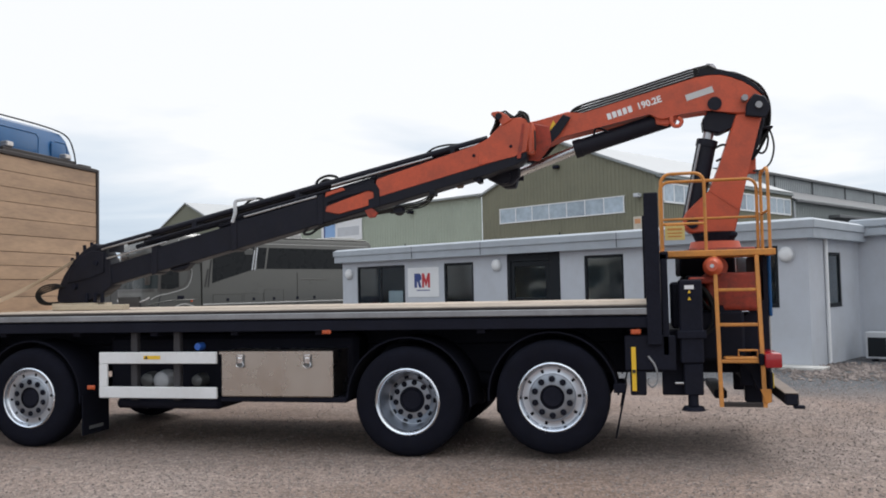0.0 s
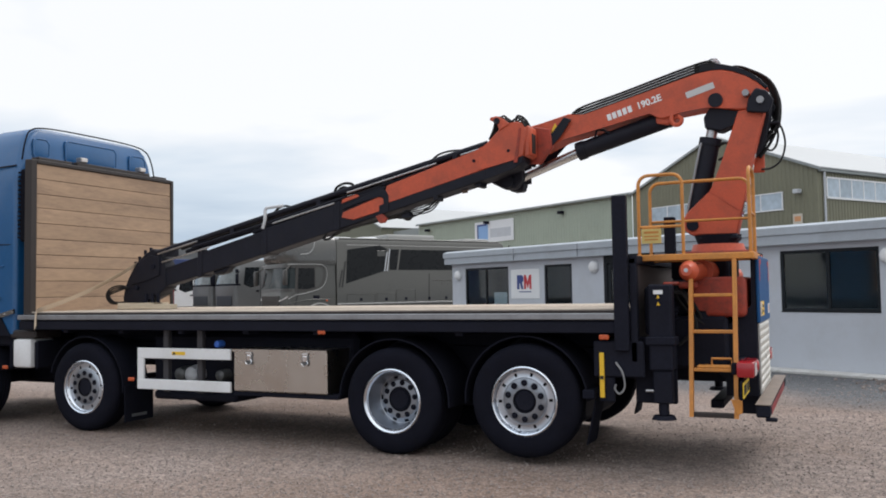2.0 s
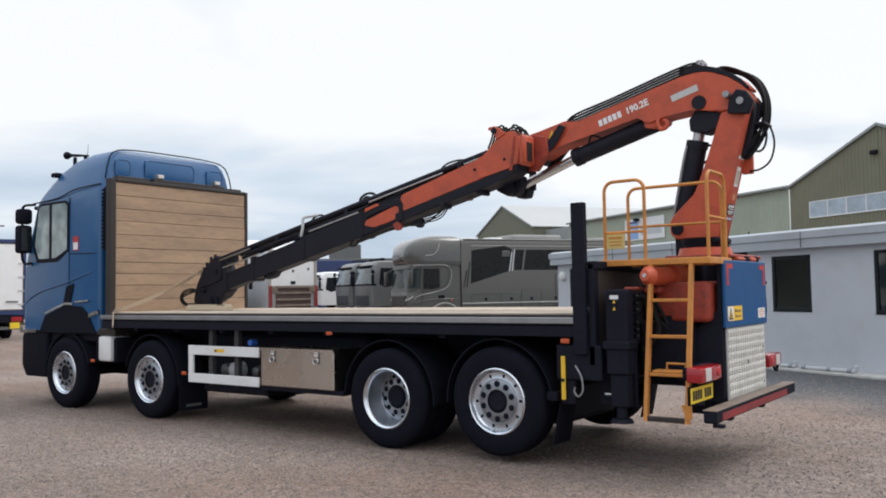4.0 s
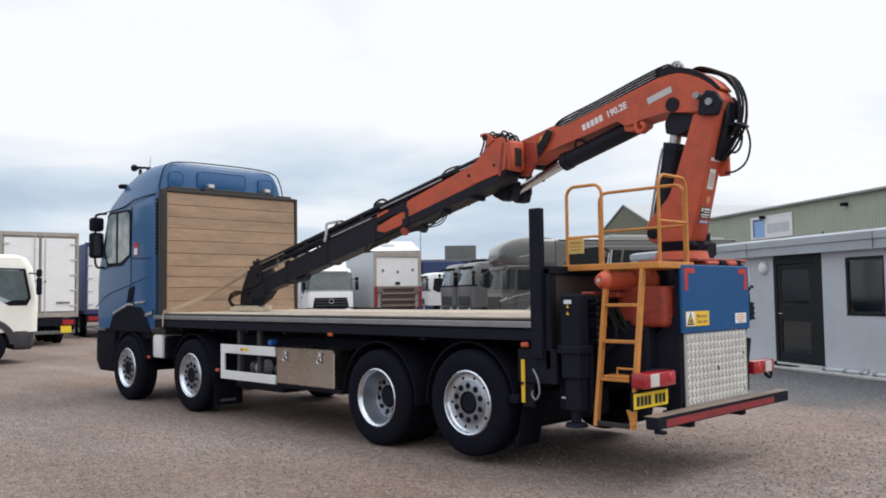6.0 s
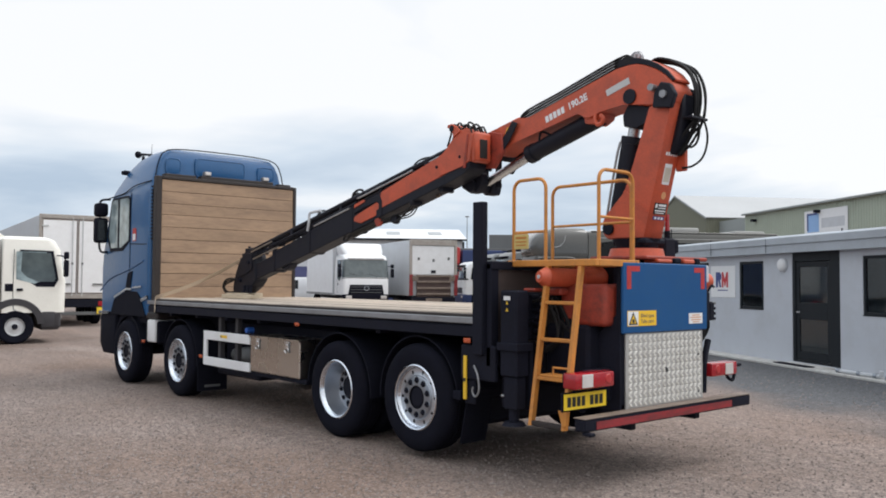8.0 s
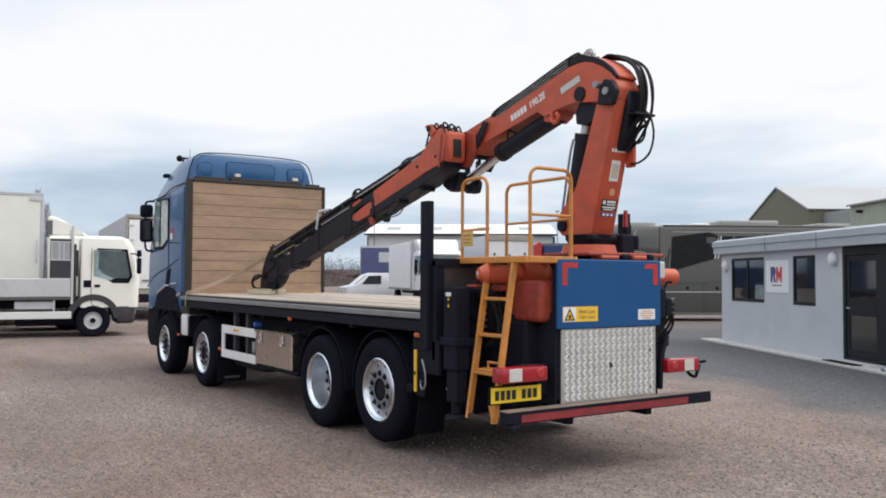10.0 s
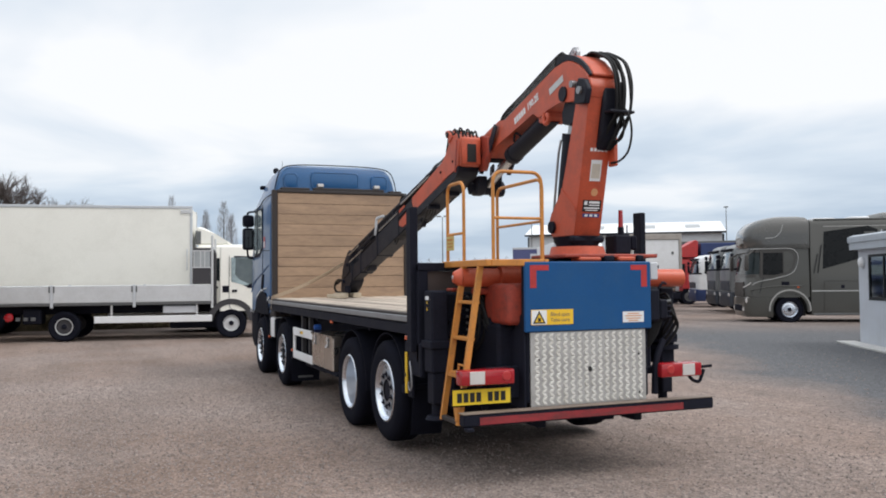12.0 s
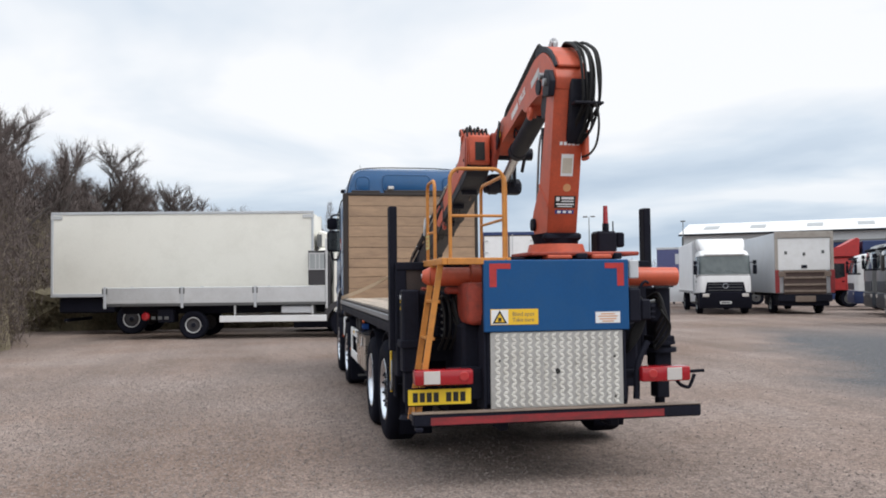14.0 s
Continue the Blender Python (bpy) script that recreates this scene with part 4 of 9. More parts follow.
# a further grey green shed to the side
g2 = RC + SH_B * 19.85
shed_g = thing("grey_shed", "grey ribbed metal shed with a lean-to canopy roof", "shed")
B_A = SH_A + math.pi / 2
part("lower_wall", sheet(g2, B_A, 45, lambda s: 8.0, 0.33, 0.06), GREY_CLAD, shed_g, smooth=0)
up_ = g2 - SH_D * 4.2
part("upper_wall", sheet(up_, B_A, 45, lambda s: 11.0, 0.40, 0.06, bottom=8.6), PALE_CLAD, shed_g, smooth=0)
gm = Matrix.Translation(g2) @ Matrix.Rotation(B_A, 4, "Z")
part("canopy_roof", roof_sheet([tuple(gm @ Vector(p)) for p in ((-0.1, -0.3, 8.0), (45, -0.3, 8.0), (45, 4.25, 9.68), (-0.1, 4.25, 9.68))]), DARK_ROOF, shed_g, smooth=0)
part("roof", roof_sheet([tuple(gm @ Vector(p)) for p in ((-0.1, 3.9, 11.0), (45, 3.9, 11.0), (45, 16, 12.2), (-0.1, 16, 12.2))]), DARK_ROOF, shed_g, smooth=0)
part("roof_edge", box((-0.1, 3.85, 10.85), (45, 4.05, 11.06), 0.02), DARK_ROOF, shed_g, at=gm)
part("end_wall", box((-0.06, 0.0, 0), (0.0, 16, 8.6)), GREY_CLAD, shed_g, at=gm, smooth=0)
part("gutter", box((-0.05, -0.45, 7.82), (45, -0.28, 8.02), 0.03), DARK_ROOF, shed_g, at=gm)
part("door_hood", box((7.0, -1.0, 6.85), (17.0, -0.05, 7.1), 0.03), DARK_ROOF, shed_g, at=gm)
part("door", box((7.4, -0.14, 0.0), (16.6, -0.07, 6.8), 0.02), GREY_CAB, shed_g, at=gm)
part("downpipe", cyl((0.1, -0.12, 0), (0.1, -0.12, 7.9), 0.08, n=10), GREY_WHITE, shed_g, at=gm)
for k in range(5):
    part("cladding_joint", box((6.0 + 8.0 * k, 4.0, 9.7), (6.08 + 8.0 * k, 4.13, 10.9)), DARK_ROOF, shed_g, at=gm, smooth=0)

# the far white-roofed shed
fs = thing("white_roofed_shed", "long pale shed with a white roof and roof lights", "shed")
FM = Matrix.Translation((-75.0, 41.0, 0)) @ Matrix.Rotation(radians(54.5), 4, "Z")
part("front_wall", box((0, 0, 0), (20.6, 0.2, 6.5)), SHED_WALL, fs, at=FM, smooth=0)
part("end_wall", prism([(0, 0), (0, 6.5), (7, 7.95), (14, 6.5), (14, 0)], 0, 0.2), SHED_WALL, fs, at=FM @ Matrix.Translation((20.6, 0.2, 0)) @ Matrix.Rotation(radians(90), 4, "Z"), smooth=0)
bm = roof_sheet([(-0.4, -0.4, 6.5), (21, -0.4, 6.5), (21, 7, 8.0), (-0.4, 7, 8.0)])
roofp = part("roof", bm, WHITE, fs, "white sheet roof", at=FM, smooth=0)
part("gutter", box((-0.4, -0.55, 6.36), (21, -0.41, 6.56)), FRAME, fs, at=FM, smooth=0)
for x in (1.8, 6.6, 12.2, 17.0):
    z = [6.5 + (y + 0.4) * 1.5 / 7.4 + 0.09 for y in (2.4, 4.6)]
    bm = roof_sheet([(x, 2.4, z[0]), (x + 1.55, 2.4, z[0]), (x + 1.55, 4.6, z[1]), (x, 4.6, z[1])], 0.03)
    part("roof_light", bm, ROOFLIGHT, roofp, smooth=0)
part("corner_post", box((-0.12, -0.1, 0), (0.0, 0.2, 6.3)), FRAME, fs, at=FM, smooth=0)
part("corner_post", box((20.62, -0.1, 0), (20.8, 0.2, 6.3)), FRAME, fs, at=FM, smooth=0)

# a white board added inside the first office window for a pale reflection in its pane
solid("reflection_board", box((1.72, 0.13, 1.11), (2.26, 0.145, 1.50), 0.003), STICKER, "added white board behind the office window, standing for a pale reflection", "paper", at=OFF_M)

# ---- the lorry ----
lorry = thing("crane_lorry", "four axle flatbed lorry with blue cab and timber headboard", "lorry")
W = 2.55


def tyre_mesh(r=0.52, width=0.30):
    half, ins = width, 0.31
    prof = [(ins, 0.02), (ins + 0.02, 0.0), (0.40, -0.012), (0.46, -0.008), (r - 0.025, 0.012), (r - 0.006, 0.035), (r, 0.06)]
    for k in range(1, 4):
        y = 0.06 + (half - 0.12) * k / 4
        prof += [(r, y - 0.006), (r - 0.012, y - 0.004), (r - 0.012, y + 0.004), (r, y + 0.006)]
    prof += [(r, half - 0.06), (r - 0.006, half - 0.035), (r - 0.025, half - 0.012), (0.40, half + 0.012), (ins + 0.02, half), (ins, half - 0.02)]
    return mesh_of("tyre", lathe(prof, 48, close=True), RUBBER)


TYRE = tyre_mesh()


def rim_front():
    """A polished wheel whose disc stands near its outer face, with ten hand holes cut through."""
    bm = lathe([(0.31, 0.20), (0.312, 0.03), (0.318, 0.006), (0.306, -0.002), (0.296, 0.006), (0.288, 0.035), (0.275, 0.048)], 60)
    rim = mesh_of("rim", bm, ALLOY)
    bm = bmesh.new()
    n, rows = 60, (0.275, 0.262, 0.228, 0.215)
    rings = [[bm.verts.new((r * math.cos(2 * math.pi * k / n), y, r * math.sin(2 * math.pi * k / n))) for k in range(n)] for r, y in zip(rows, (0.048, 0.05, 0.05, 0.046))]
    for i in range(3):
        for k in range(n):
            if i == 1 and k % 6 == 0:
                continue
            bm.faces.new((rings[i][k], rings[i][(k + 1) % n], rings[i + 1][(k + 1) % n], rings[i + 1][k]))
    bmesh.ops.remove_doubles(bm, verts=bm.verts, dist=0.0008)
    band = mesh_of("hand_hole_ring", bm, SATIN_ALLOY)
    disc = lathe([(0.215, 0.046), (0.208, 0.034), (0.200, 0.030), (0.12, 0.026), (0.112, 0.026)], n)
    return rim, mesh_of("wheel_disc", disc, DULL_ALLOY), band


def rim_deep():
    """A polished wheel with its disc set deep inside."""
    bm = lathe([(0.31, 0.26), (0.312, 0.03), (0.318, 0.006), (0.306, -0.002), (0.296, 0.004), (0.285, 0.02), (0.276, 0.04)], 60)
    rim = mesh_of("rim", bm, ALLOY)
    rim_in = mesh_of("rim_barrel", lathe([(0.276, 0.04), (0.268, 0.10), (0.258, 0.17), (0.240, 0.215)], 60), SATIN_ALLOY)
    bm = bmesh.new()
    n = 60
    rings = [[bm.verts.new((r * math.cos(2 * math.pi * k / n), y, r * math.sin(2 * math.pi * k / n))) for k in range(n)] for r, y in zip((0.240, 0.232, 0.204, 0.190), (0.215, 0.220, 0.212, 0.202))]
    for i in range(3):
        for k in range(n):
            if i == 1 and k % 6 in (0, 1):
                continue
            bm.faces.new((rings[i][k], rings[i][(k + 1) % n], rings[i + 1][(k + 1) % n], rings[i + 1][k]))
    lathe([(0.190, 0.202), (0.186, 0.194), (0.130, 0.190), (0.125, 0.190)], n, bm=bm)
    bmesh.ops.remove_doubles(bm, verts=bm.verts, dist=0.0008)
    return rim, mesh_of("wheel_disc", bm, DULL_ALLOY), rim_in


def hub_mesh(y, r, out):
    bm = lathe([(0, y - out), (r * 0.82, y - out), (r * 0.95, y - out + 0.012), (r, y - out + 0.03), (r + 0.012, y), (0, y + 0.02)], 28)
    return mesh_of("hub", bm, BLACK)


def nut_mesh():
    bm = cyl((0, 0.01, 0), (0, -0.012, 0), 0.029, n=8)
    cyl((0, -0.012, 0), (0, -0.032, 0), 0.012, 0.010, n=8, bm=bm)
    return mesh_of("wheel_nut", bm, BLACK)


NUT = nut_mesh()
(RIM_F, WD_F, BAND_F), (RIM_D, WD_D, BARREL_D) = rim_front(), rim_deep()
WASHER = mesh_of("nut_washer", lathe([(0.030, 0.0), (0.032, -0.003), (0.034, -0.003), (0.036, 0.002)], 20), DULL_ALLOY)
HUB_F, HUB_D = hub_mesh(0.045, 0.104, 0.012), hub_mesh(0.195, 0.108, 0.022)
DISC = mesh_of("wheel_back", lathe([(0, 0.10), (0.31, 0.10), (0.31, 0.24), (0, 0.24)], 32), BLACK)
DISC_D = mesh_of("wheel_back", lathe([(0, 0.235), (0.28, 0.235), (0.28, 0.29), (0, 0.29)], 32), BLACK)


def lorry_wheel(x, z, deep=False, far=False, inner=False):
    m = Matrix.Translation((x, W - 0.02, z)) @ Matrix.Rotation(math.pi, 4, "Z") if far else Matrix.Translation((x, 0.02, z))
    if inner:
        m = m @ Matrix.Translation((0, 0.34, 0))
    m = m @ Matrix.Rotation(0.35 * x, 4, "Y")
    wh = part("wheel", TYRE, None, lorry, at=m)
    if inner:
        return
    part("rim", RIM_D if deep else RIM_F, None, wh, "polished alloy rim")
    part("wheel_disc", WD_D if deep else WD_F, None, wh, "dull alloy wheel disc")
    if deep:
        part("rim_barrel", BARREL_D, None, wh, "polished rim barrel")
    else:
        part("hand_hole_ring", BAND_F, None, wh, "polished ring with hand holes")
    part("hub", HUB_D if deep else HUB_F, None, wh)
    for k in range(10):
        a = 2 * math.pi * (k + 0.5) / 10
        if not deep:
            part("nut_washer", WASHER, None, wh, at=Matrix.Translation((0.165 * math.cos(a), 0.028, 0.165 * math.sin(a))))
        part("wheel_nut", NUT, None, wh, at=Matrix.Translation((0.165 * math.cos(a), 0.20 if deep else 0.033, 0.165 * math.sin(a))))
    part("wheel_back", DISC_D if deep else DISC, None, wh)


for far in (False, True):
    lorry_wheel(-7.62, 0.52, far=far)
    lorry_wheel(-5.52, 0.52, far=far)
    lorry_wheel(-1.37, 0.52, deep=True, far=far)
    lorry_wheel(-1.37, 0.52, far=far, inner=True)
    lorry_wheel(0.0, 0.575, far=far)
for x, z in ((-7.62, 0.52), (-5.52, 0.52), (-1.37, 0.52), (0.0, 0.575)):
    bm = cyl((x, 0.3, z), (x, W - 0.3, z), 0.075, n=14)
    part("axle", bm, BLACK, lorry)

part("differential", lathe([(0, -0.2), (0.2, -0.18), (0.26, 0), (0.2, 0.18), (0, 0.2)], 20), BLACK, lorry, at=Matrix.Translation((-1.37, 1.27, 0.52)))

# chassis
for y in (0.85, 1.61):
    bm = box((-8.9, y, 0.72), (1.95, y + 0.09, 1.02), 0.01)
    part("chassis_rail", bm, BLACK, lorry)
for x in (-6.2, -4.0, -2.7, -0.7, 0.85):
    part("cross_member", box((x, 0.94, 0.76), (x + 0.12, 1.61, 0.98), 0.01), BLACK, lorry)
part("subframe", box((-6.55, 0.80, 1.024), (0.95, 1.75, 1.22), 0.01), BLACK, lorry)
for x in (-5.9, -5.0, -4.1, -3.2, -2.3, -0.69, 0.7):
    part("outrigger", box((x, 0.05, 1.16), (x + 0.08, W - 0.05, 1.285), 0.008), BLACK, lorry)
part("gearbox", box((-8.3, 0.95, 0.42), (-6.2, 1.6, 0.715), 0.06), BLACK, lorry)
part("fuel_tank", box((-4.6, 1.75, 0.48), (-2.2, 2.4, 1.05), 0.08, seg=2), BLACK, lorry)
# plain block added to fill the underside and deepen the shade below
part("underside_shade_block", box((-4.85, 0.45, 0.50), (-2.0, 0.84, 1.15), 0.05), BLACK, lorry)
part("air_tank", cyl((-1.05, 1.0, 0.66), (-0.35, 1.0, 0.66), 0.13, n=18), BLACK, lorry)
part("under_box", box((0.66, 0.55, 0.80), (1.2, 2.1, 1.15), 0.03), BLACK, lorry)
part("under_tank", box((-0.62, 0.62, 0.30), (0.40, 1.9, 0.70), 0.05), BLACK, lorry)
part("spring_pack", box((-2.1, 0.66, 0.42), (-0.75, 0.80, 0.56), 0.02), BLACK, lorry)

# flatbed
bed = part("flatbed", box((-6.62, 0.03, 1.288), (0.92, W - 0.03, 1.378), 0.006), BLACK, lorry, "dark steel flatbed frame")
N = 15
pw = (W - 0.11) / N
for k in range(N):
    y = 0.055 + k * pw
    dz = 0.004 * math.sin(k * 2.3)
    part("deck_plank", box((-6.48, y + 0.006, 1.38), (0.90, y + pw - 0.006, 1.415 + dz), 0.005), WOOD_DECK, bed)
for y0, y1, lab in ((-0.012, 0.028, "dull aluminium side rail"), (W - 0.028, W + 0.012, "")):
    part("side_rail", prism([(-6.62, 1.318), (-6.62, 1.376), (0.955, 1.376), (0.955, 1.318)], y0, y1, 0.006), ALU, bed, lab)
for y0, y1 in ((0.004, 0.052), (W - 0.052, W - 0.004)):
    part("edge_seam", box((-6.5, y0, 1.378), (0.90, y1, 1.402), 0.004), RUST_FRAME, bed)
part("under_rail", box((-6.60, 0.0, 1.20), (0.95, 0.035, 1.297), 0.006), BLACK, bed)
part("under_rail", box((-6.60, W - 0.035, 1.20), (0.95, W, 1.297), 0.006), BLACK, bed)

# headboard of ten boards in a dark frame
head = box((-6.62, 0.035, 1.30), (-6.50, 0.125, 3.33), 0.008)
box((-6.62, W - 0.065, 1.30), (-6.50, W - 0.01, 3.33), 0.008, bm=head)
box((-6.62, 0.126, 3.285), (-6.50, W - 0.066, 3.335), 0.008, bm=head)
box((-6.60, 0.126, 1.30), (-6.575, W - 0.066, 3.284), bm=head)
for q in head.verts:
    q.co.x += 0.05
hb = part("headboard", head, RUST_FRAME, lorry, "timber boarded headboard in a dark frame")
rng = random.Random(2)
cuts = [1.385]
for k in range(10):
    cuts.append(cuts[-1] + rng.uniform(0.165, 0.212))
f = (3.282 - 1.385) / (cuts[-1] - 1.385)
cuts = [1.385 + (z - 1.385) * f for z in cuts]
for a, b in zip(cuts, cuts[1:]):
    d = rng.uniform(-0.004, 0.004)
    part("board", box((-6.522, 0.13, a + 0.003), (-6.465 + d, W - 0.07, b - 0.003), 0.004), WOOD_HEAD, hb)
top = box((-6.66, 0.20, 3.338), (-6.52, 0.72, 3.385), 0.008)
box((-6.66, 0.80, 3.338), (-6.52, 2.12, 3.395), 0.008, bm=top)
box((-6.66, 2.22, 3.338), (-6.52, 2.46, 3.375), 0.008, bm=top)
part("top_ledge", top, RUST_FRAME, hb)
for y in (0.86, 1.92):
    wl_ = part("work_lamp", box((-6.62, y, 3.40), (-6.52, y + 0.12, 3.47), 0.012), ALU, lorry, "small grey work lamp on the headboard")
    part("lens", box((-6.522, y + 0.012, 3.415), (-6.514, y + 0.108, 3.46), 0.002), CLEAR_LENS, wl_)

# cab shell
lv = [(1.14, -9.0, -6.74, 0.05, 2.50, 0.22, 0.06), (1.9, -9.03, -6.74, 0.05, 2.50, 0.25, 0.06), (2.2, -8.98, -6.74, 0.05, 2.50, 0.25, 0.06),
      (3.08, -8.66, -6.74, 0.055, 2.495, 0.25, 0.06), (3.20, -8.60, -6.75, 0.075, 2.475, 0.28, 0.08), (3.38, -8.47, -6.75, 0.125, 2.425, 0.36, 0.10),
      (3.56, -8.29, -6.76, 0.175, 2.385, 0.42, 0.10), (3.70, -8.01, -6.77, 0.235, 2.33, 0.40, 0.12), (3.785, -7.66, -6.80, 0.31, 2.26, 0.36, 0.12), (3.825, -7.25, -6.86, 0.45, 2.12, 0.3, 0.12)]
cab = part("cab", loft(lv), BLUE, lorry, "blue sleeper cab")
# raised ribs and panels on the cab's back
for y0, y1, z0, z1 in ((0.80, 1.68, 3.40, 3.70), (0.30, 0.54, 3.40, 3.66), (1.94, 2.24, 3.40, 3.66)):
    panel = part("back_panel", box((-6.775, y0, z0), (-6.738, y1, z1), 0.02, seg=2), BLUE, cab)
    c_ = 0.05
    ring_ = [(y0 + c_, z0), (y1 - c_, z0), (y1, z0 + c_), (y1, z1 - c_), (y1 - c_, z1), (y0 + c_, z1), (y0, z1 - c_), (y0, z0 + c_), (y0 + c_, z0)]
    part("panel_rim", tube([(-6.744, y, z) for y, z in ring_], 0.012, 8, per=1), BLUE, panel)
part("roof_seal", tube([(-6.735, 0.128, 3.36), (-6.745, 0.175, 3.58), (-6.765, 0.275, 3.76), (-6.785, 0.56, 3.828), (-6.785, 1.28, 3.842), (-6.785, 2.0, 3.828), (-6.765, 2.285, 3.76), (-6.745, 2.385, 3.58), (-6.735, 2.427, 3.36)], 0.010, 8), PLASTIC, cab, "dark seal round the cab roof")
# side: window, seams, dark inlays
part("side_window", prism([(-7.60, 2.36), (-7.60, 3.02), (-7.66, 3.06), (-8.33, 3.06), (-8.40, 3.02), (-8.52, 2.45), (-8.40, 2.24), (-7.92, 2.24)], 0.036, 0.049), VIEW_GLASS, cab, "side window", smooth=0)
part("window_surround", prism([(-7.57, 2.33), (-7.57, 3.05), (-7.65, 3.10), (-8.36, 3.10), (-8.44, 3.04), (-8.60, 2.45), (-8.46, 2.18), (-7.88, 2.18)], 0.042, 0.0525), BLACK, cab, smooth=0)
part("quarter_pillar", prism([(-8.02, 2.24), (-8.02, 3.06), (-8.09, 3.06), (-8.09, 2.24)], 0.032, 0.036), BLACK, cab, smooth=0)
part("door_seam", tube([(-7.545, 0.048, 3.14), (-7.545, 0.048, 2.3), (-7.55, 0.048, 1.75), (-7.62, 0.048, 1.45)], 0.007, 6), BLACK, cab)
part("side_seam", tube([(-8.62, 0.062, 3.12), (-7.9, 0.054, 3.15), (-7.5, 0.054, 3.23), (-7.2, 0.062, 3.26), (-6.78, 0.082, 3.28)], 0.010, 6), BLACK, cab)
part("side_seam", tube([(-7.54, 0.05, 2.29), (-7.0, 0.05, 2.27), (-6.78, 0.06, 2.27)], 0.008, 6), BLACK, cab)
part("crease", tube([(-8.95, 0.06, 1.50), (-8.4, 0.046, 1.72), (-7.6, 0.044, 1.86), (-6.95, 0.05, 2.0)], 0.012, 6), BLUE, cab)
part("handle_recess", prism([(-7.72, 1.46), (-7.60, 1.80), (-7.40, 1.84), (-7.52, 1.46)], 0.036, 0.0495), PLASTIC, cab, smooth=0)
part("lower_inlay", prism([(-8.36, 1.11), (-8.20, 1.36), (-7.62, 1.52), (-7.18, 1.50), (-7.02, 1.40), (-6.80, 1.11)], 0.030, 0.0495, 0.004), PLASTIC, cab)
for pts in ([(-8.20, 1.375), (-8.16, 1.425), (-7.62, 1.565), (-7.40, 1.555), (-7.42, 1.525), (-7.62, 1.53)], [(-7.36, 1.555), (-7.34, 1.585), (-6.98, 1.60), (-7.0, 1.575)],
            [(-6.99, 1.34), (-6.99, 1.395), (-6.74, 1.45), (-6.74, 1.395)], [(-8.94, 1.10), (-8.90, 1.155), (-8.42, 1.155), (-8.44, 1.10)]):
    part("silver_trim", prism(pts, 0.024, 0.047), ALLOY, cab, smooth=0)
tag = part("notice", prism([(-7.44, 2.33), (-7.44, 2.54), (-7.29, 2.54), (-7.29, 2.33)], 0.044, 0.049), RED, cab, "small red and white notice", smooth=0)
part("notice_panel", prism([(-7.425, 2.345), (-7.425, 2.45), (-7.305, 2.45), (-7.305, 2.345)], 0.041, 0.0435), STICKER, tag, smooth=0)
intake = box((-6.70, 0.07, 2.30), (-6.635, 0.30, 3.22), 0.02)
for k in range(16):
    box((-6.712, 0.055, 2.34 + k * 0.055), (-6.66, 0.20, 2.362 + k * 0.055), bm=intake)
part("air_intake", intake, PLASTIC, cab, "ribbed black air intake")
part("windscreen", loft([(2.10, -9.045, -8.6, 0.20, 2.35, 0.2, 0.1), (3.04, -8.72, -8.4, 0.26, 2.29, 0.2, 0.1)]), GLASS, cab)
part("sun_visor", box((-8.98, 0.25, 3.06), (-8.62, 2.3, 3.12), 0.02), PLASTIC, cab)
part("cab_base", box((-8.9, 0.12, 0.98), (-6.78, 2.43, 1.16), 0.03), BLACK, lorry)
bump = loft([(0.42, -9.04, -8.24, 0.10, 2.45, 0.22, 0.03), (0.60, -9.10, -8.20, 0.055, 2.495, 0.25, 0.03), (1.04, -9.08, -8.16, 0.05, 2.50, 0.25, 0.03), (1.138, -9.02, -8.14, 0.06, 2.49, 0.24, 0.03)])
part("bumper", bump, PLASTIC, lorry, "black bumper and step unit")
part("step", box((-8.2, 0.10, 0.34), (-8.05, 0.4, 0.47), 0.01), PLASTIC, lorry)
# wheel arches of the two steered axles
part("mudguard", arc_guard(-7.62, 0.52, 0.575, 0.035, 0.06, 0.5, 15, 165), PLASTIC, lorry)
part("mudguard", arc_guard(-7.62, 0.52, 0.575, 0.035, W - 0.5, W - 0.06, 15, 165), PLASTIC, lorry)
part("mudguard", arc_guard(-5.52, 0.52, 0.59, 0.014, 0.05, 0.45, -5, 165), PLASTIC, lorry)
part("mudguard", arc_guard(-5.52, 0.52, 0.59, 0.014, W - 0.45, W - 0.02, -5, 165), PLASTIC, lorry)
part("mudguard", arc_guard(-1.37, 0.52, 0.60, 0.014, 0.05, 0.62, -4, 178), PLASTIC, lorry)
part("mudguard", arc_guard(-1.37, 0.52, 0.60, 0.014, W - 0.62, W, -4, 178), PLASTIC, lorry)
part("mudguard", arc_guard(0.0, 0.575, 0.585, 0.014, 0.05, 0.62, 2, 184), PLASTIC, lorry)
part("mudguard", arc_guard(0.0, 0.575, 0.585, 0.014, W - 0.62, W, 2, 184), PLASTIC, lorry)
for y in (0.05, W - 0.50):
    mf = part("mud_flap", box((-4.90, y, 0.13), (-4.885, y + 0.45, 0.55), 0.004), RUBBER, lorry)
    bars(mf, GREY_CAB, on_tail(-4.884, y + 0.225, 0.20), [(0, 0, 0.24, 0.035)])
    fl_ = box((-0.006, 0.06, -0.46), (0.010, 0.38, 0.0), 0.004, seg=2)
    for q in fl_.verts:
        q.co.x -= 0.10 * (q.co.z / 0.46) ** 2
    part("mud_flap", fl_, RUBBER, lorry, at=pose(0.655, y, 0.66, 0, 0, 0))
part("flap_bracket", box((0.55, 0.02, 0.62), (0.66, 0.5, 0.70), 0.008), PLASTIC, lorry)

